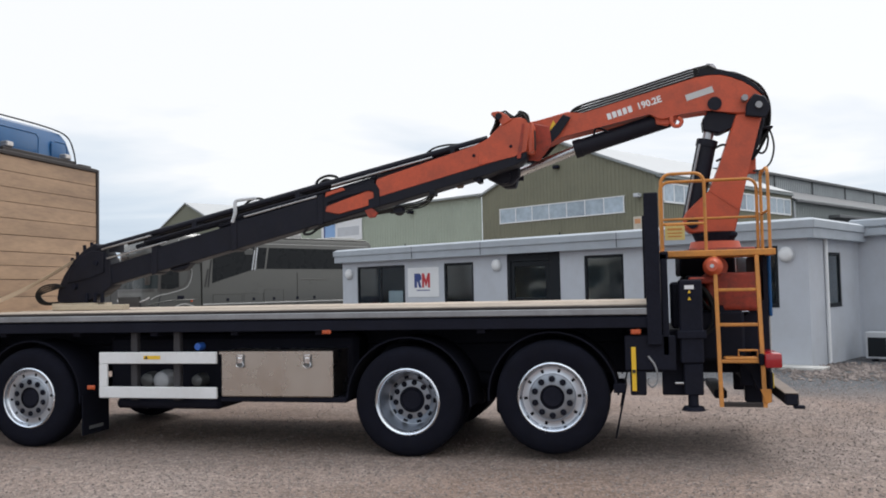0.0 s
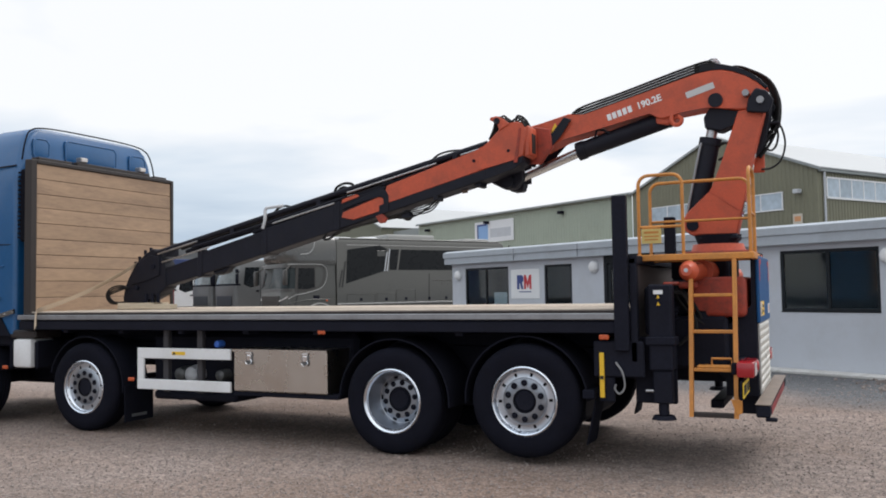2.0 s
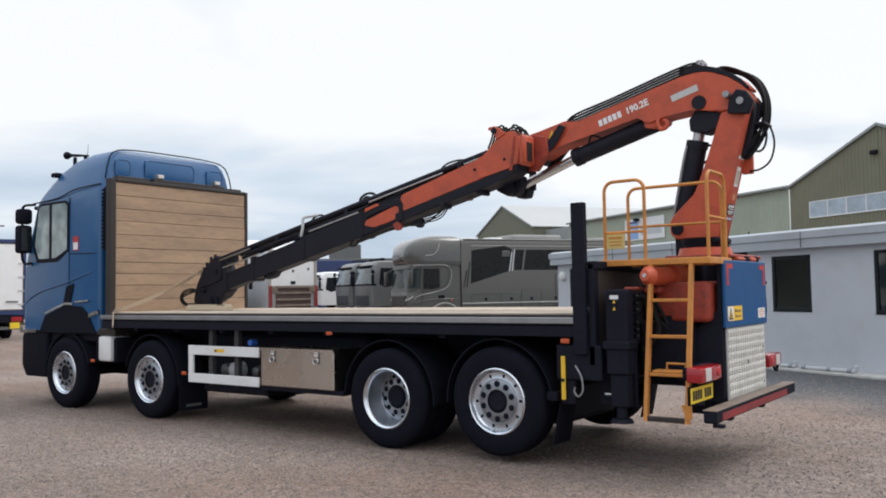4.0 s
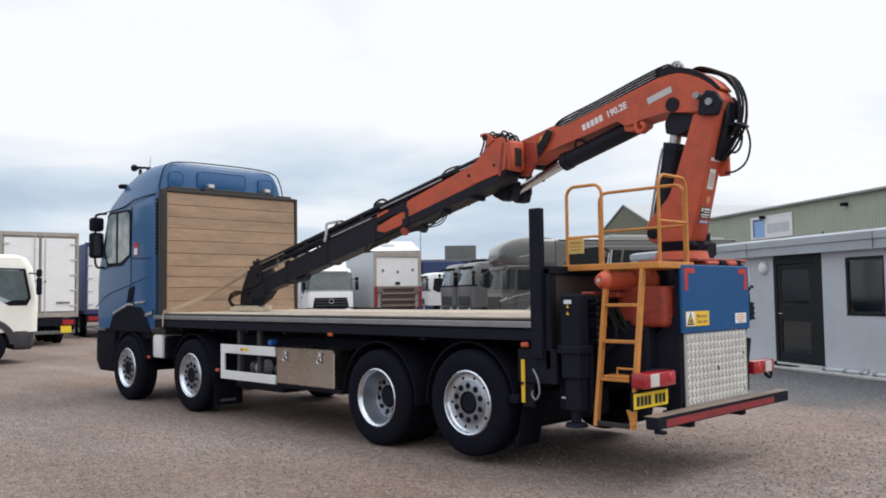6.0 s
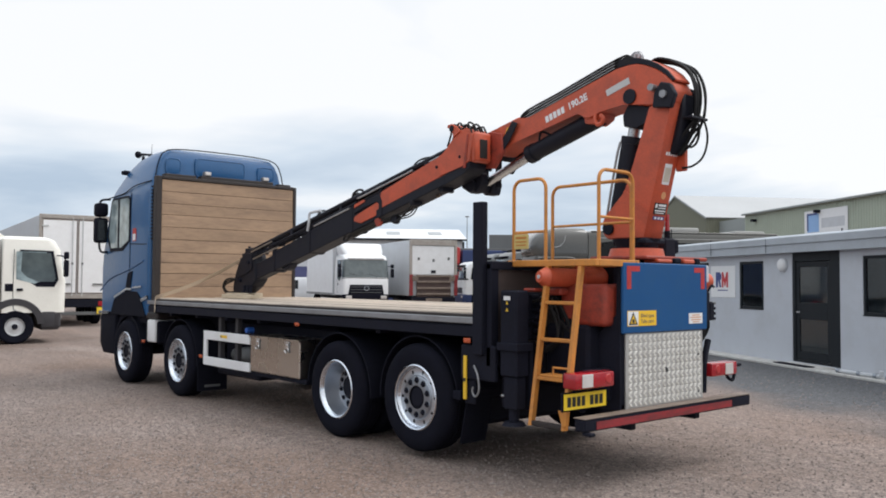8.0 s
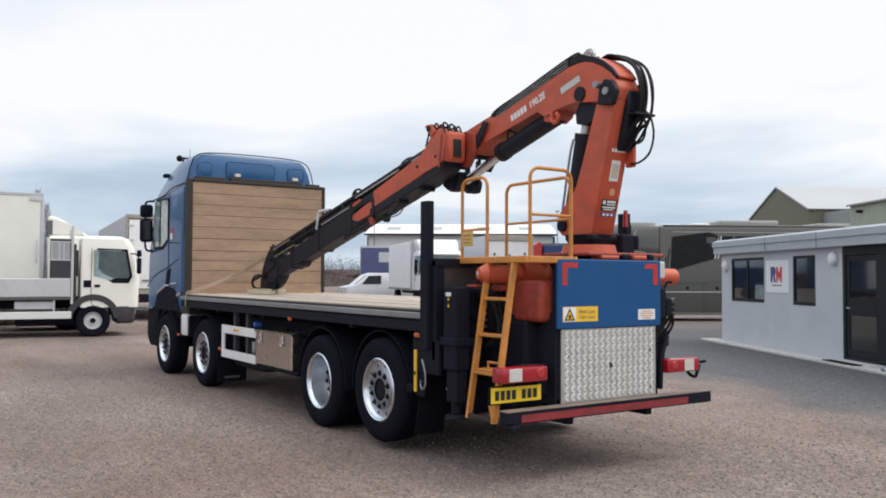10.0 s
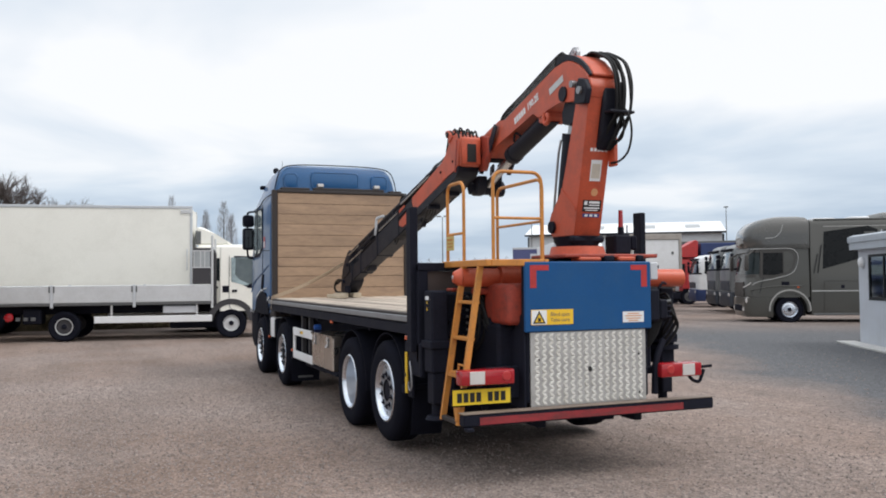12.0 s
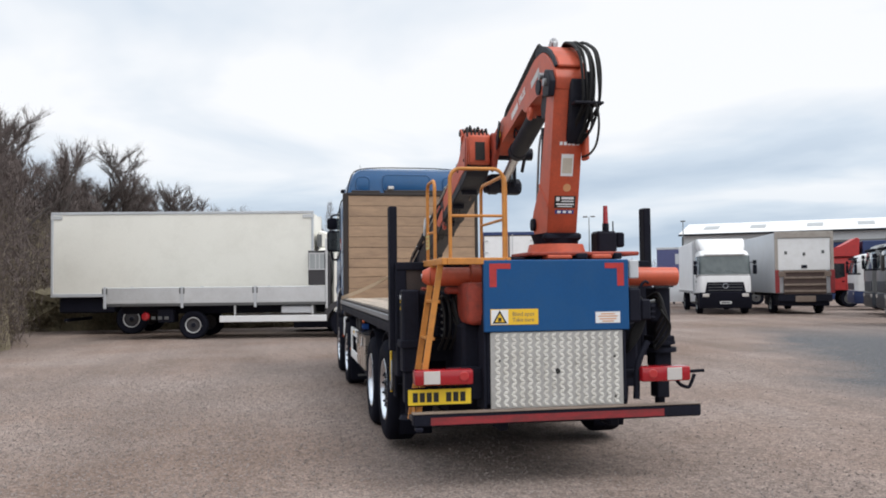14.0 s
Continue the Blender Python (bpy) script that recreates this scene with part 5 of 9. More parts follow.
# mirrors, horn, roof lamps
for y, s in ((-0.05, 1), (W + 0.05, -1)):
    mir = part("mirror_arm", tube([(-8.55, 0.06 if s > 0 else W - 0.06, 3.10), (-8.68, y, 3.08), (-8.73, y, 2.95), (-8.73, y, 2.25), (-8.63, y + s * 0.1, 2.18), (-8.60, 0.05 if s > 0 else W - 0.05, 2.15)], 0.02, 8), PLASTIC, lorry, "black mirror arm")
    part("mirror_head", box((-8.81, y - 0.10, 2.80), (-8.63, y + 0.12, 3.04), 0.05, seg=2), PLASTIC, mir)
    part("mirror_head", box((-8.81, y - 0.10, 2.34), (-8.63, y + 0.12, 2.78), 0.05, seg=2), PLASTIC, mir)
    part("mirror_glass", box((-8.628, y - 0.07, 2.38), (-8.622, y + 0.09, 2.74), 0.002), GLASS, mir)
horn = cyl((-8.02, 0.55, 3.70), (-7.62, 0.55, 3.80), 0.018, 0.024)
cyl((-8.16, 0.55, 3.665), (-8.02, 0.55, 3.70), 0.062, 0.02, bm=horn)
cyl((-7.7, 0.55, 3.68), (-7.7, 0.55, 3.78), 0.02, bm=horn)
part("air_horn", horn, CHROME, lorry, "chrome roof horn")
part("aerial", cyl((-7.78, 0.46, 3.72), (-7.74, 0.46, 4.02), 0.006, 0.003, n=6), BLACK, lorry)
horn = part("air_horn", cyl((-7.72, 0.45, 3.835), (-8.22, 0.45, 3.895), 0.014, 0.026, n=12), BLACK, lorry, "dark roof air horn")
part("horn_bell", cyl((-8.22, 0.45, 3.895), (-8.34, 0.45, 3.905), 0.030, 0.062, n=16), PLASTIC, horn)
for x in (-7.80, -8.10):
    part("horn_foot", box((x - 0.03, 0.43, 3.66), (x + 0.03, 0.47, 3.85), 0.008), BLACK, horn)
part("roof_marker", box((-8.19, 0.10, 3.50), (-8.05, 0.22, 3.57), 0.02, seg=2), PLASTIC, lorry, "black roof marker lamp")
part("roof_lamp", box((-8.36, 0.30, 3.50), (-8.20, 0.44, 3.60), 0.03, seg=2), PLASTIC, lorry)

# between the steered axles: silver side tank
tank = part("side_tank", box((-6.78, 0.05, 0.72), (-6.46, 0.42, 1.08), 0.04, seg=2), WHITE, lorry, "pale grey side tank")
part("tank_end", box((-6.86, 0.06, 0.70), (-6.802, 0.44, 1.06), 0.03), PLASTIC, tank)
part("tank_end", box((-6.418, 0.06, 0.70), (-6.36, 0.44, 1.06), 0.03), PLASTIC, tank)
part("tank_bracket", box((-6.84, 0.055, 1.085), (-6.38, 0.46, 1.19), 0.02), RUST_FRAME, tank)

# side guard: a white frame
guard = box((-4.68, 0.03, 0.88), (-3.345, 0.062, 0.998), 0.006)
box((-4.68, 0.03, 0.53), (-3.345, 0.062, 0.645), 0.006, bm=guard)
box((-4.68, 0.031, 0.646), (-4.585, 0.061, 0.879), 0.006, bm=guard)
guard = part("side_guard", guard, WHITE, lorry, "white side guard frame")
gs = part("sticker", box((-4.16, 0.026, 0.925), (-3.97, 0.0305, 0.962)), SIGN_YELLOW, guard, "yellow sticker", smooth=0)
tri = part("warning_mark", prism([(-4.15, 0.93), (-4.105, 0.93), (-4.1275, 0.96)], 0.022, 0.0255), INK, gs, smooth=0)
for x in (-4.35, -3.86):
    part("guard_post", box((x, 0.09, 0.50), (x + 0.075, 0.16, 1.30), 0.008), MUDGUARD, lorry)
for x, r in ((-4.13, 0.105), (-4.30, 0.085), (-3.72, 0.07)):
    bm = lathe([(0, -r * 0.55), (r * 0.5, -r * 0.48), (r * 0.85, -r * 0.2), (r, 0.06), (r, 0.6), (0, 0.6)], 22)
    part("air_tank", bm, GREY_WHITE if r > 0.1 else GREY_CAB, lorry, at=Matrix.Translation((x, 0.32, 0.68)))
part("filler_cap", lathe([(0, -0.05), (0.035, -0.045), (0.042, -0.02), (0.042, 0.05), (0, 0.05)], 16), CAP_BLUE, lorry, "blue filler cap", at=Matrix.Translation((-3.60, 0.16, 1.045)))
part("hanging_rope", tube([(-4.6, 0.4, 0.5), (-4.4, 0.42, 0.38), (-4.25, 0.42, 0.42), (-3.7, 0.42, 0.40), (-3.5, 0.4, 0.5)], 0.018, 6), HOSE, lorry)
tray = box((-4.6, 0.2, 0.40), (-3.4, 0.8, 0.50), 0.03)
part("under_tray", tray, BLACK, lorry)

# stainless tool box with two latches
tb = part("tool_box", box((-3.285, 0.012, 0.555), (-2.105, 0.62, 0.995), 0.012), STAINLESS, lorry, "stainless steel tool box")
part("lid_lip", prism([(-3.295, 0.978), (-3.295, 1.004), (-2.095, 1.004), (-2.095, 0.978)], -0.004, 0.60), STAINLESS, tb)
part("box_bracket", box((-3.30, 0.03, 0.505), (-1.98, 0.55, 0.552), 0.006), PLASTIC, tb)
for x in (-3.07, -2.36):
    la = box((x - 0.035, -0.006, 0.945), (x + 0.035, 0.012, 0.972), 0.004)
    box((x - 0.028, -0.012, 0.885), (x + 0.028, 0.011, 0.944), 0.006, bm=la)
    la = part("latch", la, CHROME, tb, "chrome latch")
    part("latch_bezel", box((x - 0.044, 0.004, 0.845), (x + 0.044, 0.0125, 0.972), 0.003), GREY_CAB, la)
    part("latch_ring", tube([(x - 0.03, -0.008, 0.90), (x - 0.038, -0.012, 0.865), (x, -0.014, 0.842), (x + 0.038, -0.012, 0.865), (x + 0.03, -0.008, 0.90)], 0.006, 6), CHROME, la)
# side marker lamps
for x, y, z in ((-2.16, -0.004, 1.19), (-4.78, 0.03, 0.635), (-6.92, 0.05, 0.72), (0.76, -0.004, 1.165)):
    mk = part("side_marker", box((x - 0.045, y, z - 0.022), (x + 0.045, y + 0.025, z + 0.022), 0.008), AMBER, lorry, "amber side marker lamp")
    part("marker_lens", lathe([(0, -0.006), (0.016, -0.004), (0.02, 0.004), (0, 0.004)], 12), AMBER, mk, at=Matrix.Translation((x, y, z)))

# posts at the back of the bed and the dark bulkhead between them
for y in (-0.03, W - 0.04):
    part("stake_post", box((0.86, y, 1.05), (0.985, y + 0.075, 2.40), 0.008), BLACK, lorry, "tall black stake post")
bulk = box((0.99, 0.02, 0.95), (1.05, 0.12, 1.855), 0.008)
box((0.99, W - 0.12, 0.95), (1.05, W - 0.02, 1.855), 0.008, bm=bulk)
box((0.99, 0.02, 1.80), (1.06, W - 0.02, 1.875), 0.008, bm=bulk)
box((0.99, 0.121, 0.95), (1.05, W - 0.121, 1.15), 0.008, bm=bulk)
bk = part("bulkhead", bulk, BLACK, lorry, "dark bulkhead behind the bed")
part("bulkhead_panel", box((1.0, 0.121, 1.151), (1.03, W - 0.121, 1.799)), PLY, bk)
# black panel added to darken the open space between ladder and tyre
part("dark_fill_panel", box((0.98, 0.22, 0.58), (1.34, 0.26, 1.16), 0.01), BLACK, lorry, "added black panel for the dark space behind the stabiliser leg")
part("rear_skirt", box((0.66, 0.02, 0.82), (1.10, 0.07, 1.13), 0.01), BLACK, lorry)
part("skirt_flap", box((0.70, 0.03, 0.60), (0.84, 0.06, 0.815), 0.01), BLACK, lorry)
lev = part("pull_handle", box((0.715, 0.0, 0.64), (0.755, 0.018, 1.03), 0.004), SIGN_YELLOW, lorry, "yellow pull handle")
part("handle_strap", box((0.72, -0.006, 0.80), (0.75, 0.0, 0.83)), INK, lev)
part("hook", tube([(0.86, 0.0, 0.95), (0.92, -0.01, 0.86), (0.935, -0.01, 0.74), (0.89, -0.01, 0.68), (0.85, -0.01, 0.72), (0.86, -0.01, 0.76)], 0.009, 8), ALU, lorry, "steel hook")

# tail: lamps, plate, under-run beam
part("tail_carrier", box((1.80, 0.34, 0.70), (1.88, 0.64, 0.97), 0.01), BLACK, lorry)
part("plate_bracket", prism([(1.795, 0.66), (1.885, 0.66), (1.885, 0.55), (1.84, 0.53)], 0.05, 0.065, 0.003), YELLOW, lorry, "yellow plate bracket")
for y0, y1, z0, flip in ((0.05, 0.54, 0.838, False), (2.02, 2.47, 0.81, True)):
    tl = part("tail_lamp", box((1.845, y0, z0), (1.985, y1, z0 + 0.128), 0.018, seg=2), RED_LENS, lorry, "red tail lamp cluster")
    c = y1 - 0.22 if flip else y0 + 0.075
    part("clear_lens", box((1.984, c, z0 + 0.012), (1.991, c + 0.135, z0 + 0.117), 0.003), CLEAR_LENS, tl)
    part("lens_ring", lathe([(0, -0.004), (0.034, -0.004), (0.042, 0.004), (0, 0.004)], 18), RED, tl, at=Matrix.Translation((1.988, (y1 - 0.08 if not flip else y0 + 0.10), z0 + 0.07)) @ Matrix.Rotation(radians(90), 4, "Z"))
    part("lamp_back", box((1.80, y0 + 0.04, z0 + 0.02), (1.846, y1 - 0.03, z0 + 0.12), 0.01), PLASTIC, tl)
part("lamp_arm", box((1.70, 1.88, 0.83), (1.80, 2.45, 0.90), 0.01), BLACK, lorry)
part("marker_arm", tube([(1.90, 2.44, 0.88), (1.92, 2.54, 0.885), (1.93, 2.62, 0.89)], 0.014, 8), PLASTIC, lorry)
part("marker_arm", tube([(1.92, 2.36, 0.82), (1.93, 2.40, 0.77), (1.93, 2.47, 0.75), (1.93, 2.50, 0.79), (1.93, 2.53, 0.86)], 0.016, 8), PLASTIC, lorry)
plate = part("number_plate", box((1.896, 0.005, 0.672), (1.902, 0.535, 0.80), 0.002), PLATE_YELLOW, lorry, "yellow rear number plate")
part("plate_back", box((1.875, -0.01, 0.66), (1.891, 0.55, 0.812), 0.004), PLASTIC, plate)
ch = [(-0.205 + 0.058 * k, 0, 0.042, 0.078) for k in range(4)] + [(0.075 + 0.06 * k, 0, 0.043, 0.078) for k in range(3)]
bars(plate, INK, on_tail(1.9035, 0.27, 0.735), ch)
beam = part("under_run_beam", box((1.99, 0.02, 0.525), (2.10, 2.50, 0.625), 0.012), BLACK, lorry, "rear under-run beam with red strip")
part("red_strip", box((2.100, 0.16, 0.538), (2.104, 2.16, 0.598)), WORN_RED, beam, smooth=0)
part("beam_edge", box((1.985, 0.015, 0.6255), (2.105, 2.505, 0.632), 0.002), BROWN_STEEL, beam)
part("beam_lug", box((2.06, 0.03, 0.495), (2.15, 0.09, 0.524), 0.006), BLACK, beam)
for y in (0.75, 1.72):
    part("beam_bracket", box((1.75, y, 0.45), (1.989, y + 0.08, 0.72), 0.01), BLACK, lorry)
part("under_run_lower", box((1.5, 1.1, 0.44), (1.62, 2.25, 0.52), 0.01), BLACK, lorry)


# ---- the loading crane behind the bed ----
crane = thing("loader_crane", "orange and black folding loader crane, boom laid over the flatbed", "crane")
# column and main boom stand in one plane; the jib is hinged beside it, towards the near side
CY = 1.40
ARM = Matrix(((1.0, 0, 0, 0), (-0.035, 1, 0, CY + 1.6 * 0.035), (-0.0135, 0, 1, 1.6 * 0.0135), (0, 0, 0, 1)))
JIB = Matrix(((1.0, 0, 0, 0), (-0.022, 1, 0, 1.135 - 0.2 * 0.022), (0, 0, 1, 0), (0, 0, 0, 1)))


def arm(x, y, z):
    """A place in the plane of column and boom: y is measured from that plane."""
    return tuple(ARM @ Vector((x, y, z)))


def jarm(x, y, z):
    """A place in the plane of the jib."""
    return tuple(JIB @ Vector((x, y, z)))


# base: pedestal, stabiliser beam and legs
base = part("base", box((1.40, 0.52, 1.32), (1.90, 1.9, 1.68), 0.05, seg=4), SHADED_DIRTY_ORANGE, crane, "orange crane base")
part("base_bracket", box((1.44, 0.52, 1.30), (1.58, 0.60, 1.40), 0.02), BLACK, base)
part("base_hose", tube([(1.30, 0.50, 1.62), (1.42, 0.50, 1.50), (1.52, 0.52, 1.30), (1.50, 0.56, 1.15)], 0.016, 8), HOSE, base)
part("base_hose", tube([(1.28, 0.46, 1.58), (1.36, 0.47, 1.44), (1.46, 0.50, 1.32), (1.60, 0.52, 1.22)], 0.014, 8), HOSE, base)

part("base_lug", box((1.34, 0.42, 1.58), (1.50, 0.62, 1.64), 0.015), SHADED_DIRTY_ORANGE, base)

part("base_skirt", box((1.25, 0.50, 0.86), (1.74, 2.10, 1.33), 0.03), BLACK, base)
part("base_block", box((1.24, 0.60, 1.331), (1.399, 1.9, 1.66), 0.02), BLACK, base)
part("base_cap", box((1.20, 0.90, 1.66), (1.72, 1.92, 1.90), 0.02), BLACK, base)
part("junction_box", box((1.84, 1.93, 1.70), (1.96, 2.02, 1.86), 0.01), GREY_WHITE, base, "small grey junction box")
part("turntable_plate", box((1.30, 1.06, 1.90), (1.93, 2.04, 1.935), 0.01), SHADED_DIRTY_ORANGE, base)
part("stabiliser_beam", cyl((1.46, 0.27, 1.735), (1.62, 2.525, 1.715), 0.084, n=28), ORANGE_TUBE, crane, "orange stabiliser beam")
part("beam_sleeve", cyl((1.52, 0.62, 1.735), (1.60, 1.9, 1.72), 0.102, n=28), ORANGE_TUBE, crane)
part("beam_ring", cyl((1.446, 0.205, 1.738), (1.458, 0.272, 1.735), 0.048, 0.088, n=24), ORANGE_TUBE, crane)
part("beam_end", cyl((1.444, 0.197, 1.738), (1.446, 0.206, 1.738), 0.018, n=18), GREY_WHITE, crane)
part("beam_flange", box((1.24, 0.22, 1.61), (1.38, 0.34, 1.64), 0.012), SHADED_DIRTY_ORANGE, crane)


def leg(x, y, z_top, name):
    lg = part("stabiliser_leg", box((x - 0.10, y - 0.08, 0.88), (x + 0.10, y + 0.08, z_top), 0.014), BLACK, crane, "black stabiliser leg, raised")
    part("leg_collar", box((x - 0.125, y - 0.10, 1.10), (x + 0.125, y + 0.10, 1.17), 0.008), BLACK, lg)
    part("leg_sleeve", box((x - 0.075, y - 0.06, 0.60), (x + 0.085, y + 0.06, 0.88), 0.01), BLACK, lg)
    part("leg_rod", cyl((x, y, 0.50), (x, y, 0.62), 0.045), BLACK, lg)
    part("foot_plate", cyl((x, y, 0.462), (x, y, 0.495), 0.105, 0.085, n=20), BLACK, lg)
    pin = cyl((x - 0.15, y, 0.70), (x - 0.05, y, 0.70), 0.012, n=8)
    part("lock_pin", pin, ROD, lg)


leg(1.24, 0.12, 1.62, "near")
leg(1.42, 2.44, 1.62, "far")
# valve bank beside the near leg
vb = part("valve_bank", box((1.08, 0.20, 1.18), (1.20, 0.52, 1.60), 0.02), BLACK, crane, "black valve bank with levers")
for k in range(7):
    part("valve", cyl((1.20, 0.40, 1.20 + k * 0.06), (1.275, 0.41, 1.20 + k * 0.06), 0.024, n=12), BLACK, vb)
    part("valve_cap", cyl((1.275, 0.41, 1.20 + k * 0.06), (1.295, 0.41, 1.20 + k * 0.06), 0.012, n=8), GREY_CAB, vb)
for k in range(3):
    part("lever", cyl((1.21, 0.24 + k * 0.05, 1.30 + 0.05 * (k % 2)), (1.36, 0.22 + k * 0.05, 1.36 + 0.03 * k), 0.010, n=8), BLACK, vb)
st = part("label", box((1.19, 0.036, 1.535), (1.27, 0.0385, 1.57)), STICKER, vb, "white label", smooth=0)
for z in (1.44, 1.50):
    part("warning_label", prism([(1.215, z), (1.245, z), (1.23, z + 0.03)], 0.036, 0.0385), SIGN_YELLOW, vb, smooth=0)
rng = random.Random(11)
for k in range(5):
    y = 0.34 + 0.055 * k
    hs = tube([(1.25, y, 1.52), (1.36, y + 0.04, 1.56 + rng.uniform(-0.06, 0.04)), (1.44, y + 0.06, 1.40 + rng.uniform(-0.1, 0.1)), (1.42 + rng.uniform(-0.05, 0.08), y + 0.05, 1.22), (1.34, y + 0.02, 1.08)], 0.013, 6)
    part("valve_hose", hs, HOSE, crane, "black hydraulic hose")
for k in range(4):
    hs = tube([(1.50, 2.30 + 0.03 * k, 1.52), (1.64 + 0.02 * k, 2.34, 1.56 - 0.05 * k), (1.70, 2.36 + 0.02 * k, 1.40 - 0.05 * k), (1.62, 2.32, 1.24 - 0.06 * k), (1.50, 2.36, 1.14)], 0.014, 6)
    part("leg_hose", hs, HOSE, crane, "black hydraulic hose at the stabiliser leg")
part("leg_valve", box((1.50, 2.26, 1.30), (1.64, 2.40, 1.48), 0.02), BLACK, crane)
part("leg_flange", cyl((1.42, 2.44, 1.02), (1.42, 2.44, 1.06), 0.16, n=20), BLACK, crane)
part("leg_flange", cyl((1.42, 2.44, 1.09), (1.42, 2.44, 1.12), 0.15, n=20), BLACK, crane)

# oil tank at the tail: black casing, blue panel, chequer plate
tk = part("oil_tank", box((1.72, 0.655, 0.66), (1.975, 1.885, 1.268), 0.015), BLACK, crane, "oil tank with a blue panel over chequer plate")
part("upper_casing", box((1.935, 0.655, 1.27), (1.975, 1.885, 1.85), 0.01), BLACK, tk)
part("side_plate", prism([(1.70, 0.62), (1.70, 1.22), (1.86, 1.36), (1.935, 1.42), (1.935, 1.855), (1.972, 1.855), (1.972, 0.62)], 0.632, 0.652, 0.004), BLACK, tk, "black side plate")
part("blue_panel", box((1.976, 0.63, 1.265), (2.005, 1.905, 1.865), 0.008), BLUE_PANEL, tk, "blue painted panel")
for y0, y1, z0, z1 in ((0.68, 0.86, 1.79, 1.835), (0.68, 0.74, 1.64, 1.79), (1.69, 1.86, 1.79, 1.835), (1.80, 1.86, 1.64, 1.79)):
    part("red_corner", box((2.0055, y0, z0), (2.0075, y1, z1)), RED, tk, "red reflective corner mark", smooth=0)
chq = part("chequer_plate", box((1.976, 0.685, 0.632), (1.992, 1.845, 1.262), 0.003), SHADED_CHECKER, tk, "worn chequer plate")
NX, NZ = 16, 18
bm = bmesh.new()
for i in range(NX):
    for k in range(NZ):
        y, z = 0.71 + (i + 0.5) * 1.11 / NX, 0.645 + (k + 0.5) * 0.605 / NZ
        a = radians(40 if k % 2 else -40)
        dy, dz, n_y, n_z = 0.035 * math.cos(a), 0.030 * math.sin(a), -math.sin(a) * 0.019, math.cos(a) * 0.0145
        q = [(y - dy, z - dz), (y + n_y, z + n_z), (y + dy, z + dz), (y - n_y, z - n_z)]
        lo = [bm.verts.new((1.9921, py, pz)) for py, pz in q]
        hi = [bm.verts.new((1.9990, y + (py - y) * 0.7, z + (pz - z) * 0.7)) for py, pz in q]
        bm.faces.new(hi)
        for j in range(4):
            bm.faces.new((lo[j], lo[(j + 1) % 4], hi[(j + 1) % 4], hi[j]))
tagged(part("tread_pattern", bm, LIT_TREAD, chq, smooth=0), kind="stuff")
part("key_hole", lathe([(0, -0.004), (0.02, -0.004), (0.024, 0.003), (0, 0.003)], 16), INK, chq, at=Matrix.Translation((1.996, 1.262, 0.93)) @ Matrix.Rotation(radians(90), 4, "Z"))
for y, z in ((0.76, 1.03), (1.77, 1.04), (1.775, 0.70)):
    part("rivet_hole", lathe([(0, -0.003), (0.009, -0.003), (0.011, 0.003), (0, 0.003)], 10), INK, chq, at=Matrix.Translation((1.996, y, z)) @ Matrix.Rotation(radians(90), 4, "Z"))
# blind spot sticker: warning triangle and words
stk = part("blind_spot_sticker", box((2.0055, 0.685, 1.325), (2.008, 1.095, 1.455)), SIGN_YELLOW, tk, "yellow blind spot warning sticker", smooth=0)
part("white_panel", box((2.0085, 0.69, 1.33), (2.0095, 0.835, 1.45)), STICKER, stk, smooth=0)
TM = Matrix.Rotation(radians(90), 4, "Z")
t1 = prism([(0.70, 1.337), (0.825, 1.337), (0.7625, 1.447)], -2.0105, -2.0097)
part("triangle", t1, INK, stk, at=TM, smooth=0)
part("triangle_field", prism([(0.722, 1.349), (0.803, 1.349), (0.7625, 1.42)], -2.0115, -2.0107), SIGN_YELLOW, stk, at=TM, smooth=0)
part("pictogram", box((2.0117, 0.748, 1.353), (2.0125, 0.777, 1.385)), INK, stk, smooth=0)
words("Blind spot", 0.047, BROWN_STEEL, stk, on_tail(2.0086, 0.965, 1.412))
words("Take care", 0.047, BROWN_STEEL, stk, on_tail(2.0086, 0.965, 1.365))
ws = part("white_notice", box((2.0055, 1.60, 1.325), (2.008, 1.82, 1.42)), STICKER, tk, "white printed notice", smooth=0)
bars(ws, FADED_LABEL, on_tail(2.0083, 1.71, 1.372), [(0, 0.03, 0.12, 0.009), (0, 0.01, 0.17, 0.009), (0, -0.012, 0.15, 0.009), (0, -0.032, 0.10, 0.009)])
hz = bmesh.new()
for k in range(5):
    tube([(1.85, 1.90, 1.62 - 0.05 * k), (1.90, 2.02 + 0.02 * k, 1.58 - 0.03 * k), (1.88, 2.06, 1.40 - 0.04 * k), (1.85, 1.98, 1.22 - 0.03 * k), (1.8, 1.95, 1.05)], 0.016, 7, bm=hz)
part("hose_loop", hz, HOSE, crane, "looped black hoses")
sv = part("side_valve", box((1.80, 1.915, 1.32), (1.96, 2.04, 1.62), 0.02), BLACK, crane)
part("valve_block", box((1.84, 2.041, 1.34), (1.95, 2.13, 1.52), 0.015), BLACK, sv)
for k in range(4):
    part("valve_fitting", cyl((1.90, 2.12, 1.36 + 0.045 * k), (1.92, 2.18, 1.355 + 0.05 * k), 0.014, n=10), GREY_CAB if k == 3 else BLACK, sv)
part("valve_lever", tube([(1.93, 2.02, 1.60), (1.95, 2.07, 1.67), (1.95, 2.11, 1.66)], 0.012, 7), BLACK, sv)
part("bracket", tube([(1.9, 2.0, 0.66), (1.9, 2.02, 0.95), (1.88, 2.12, 1.15)], 0.03, 8), BLACK, crane)
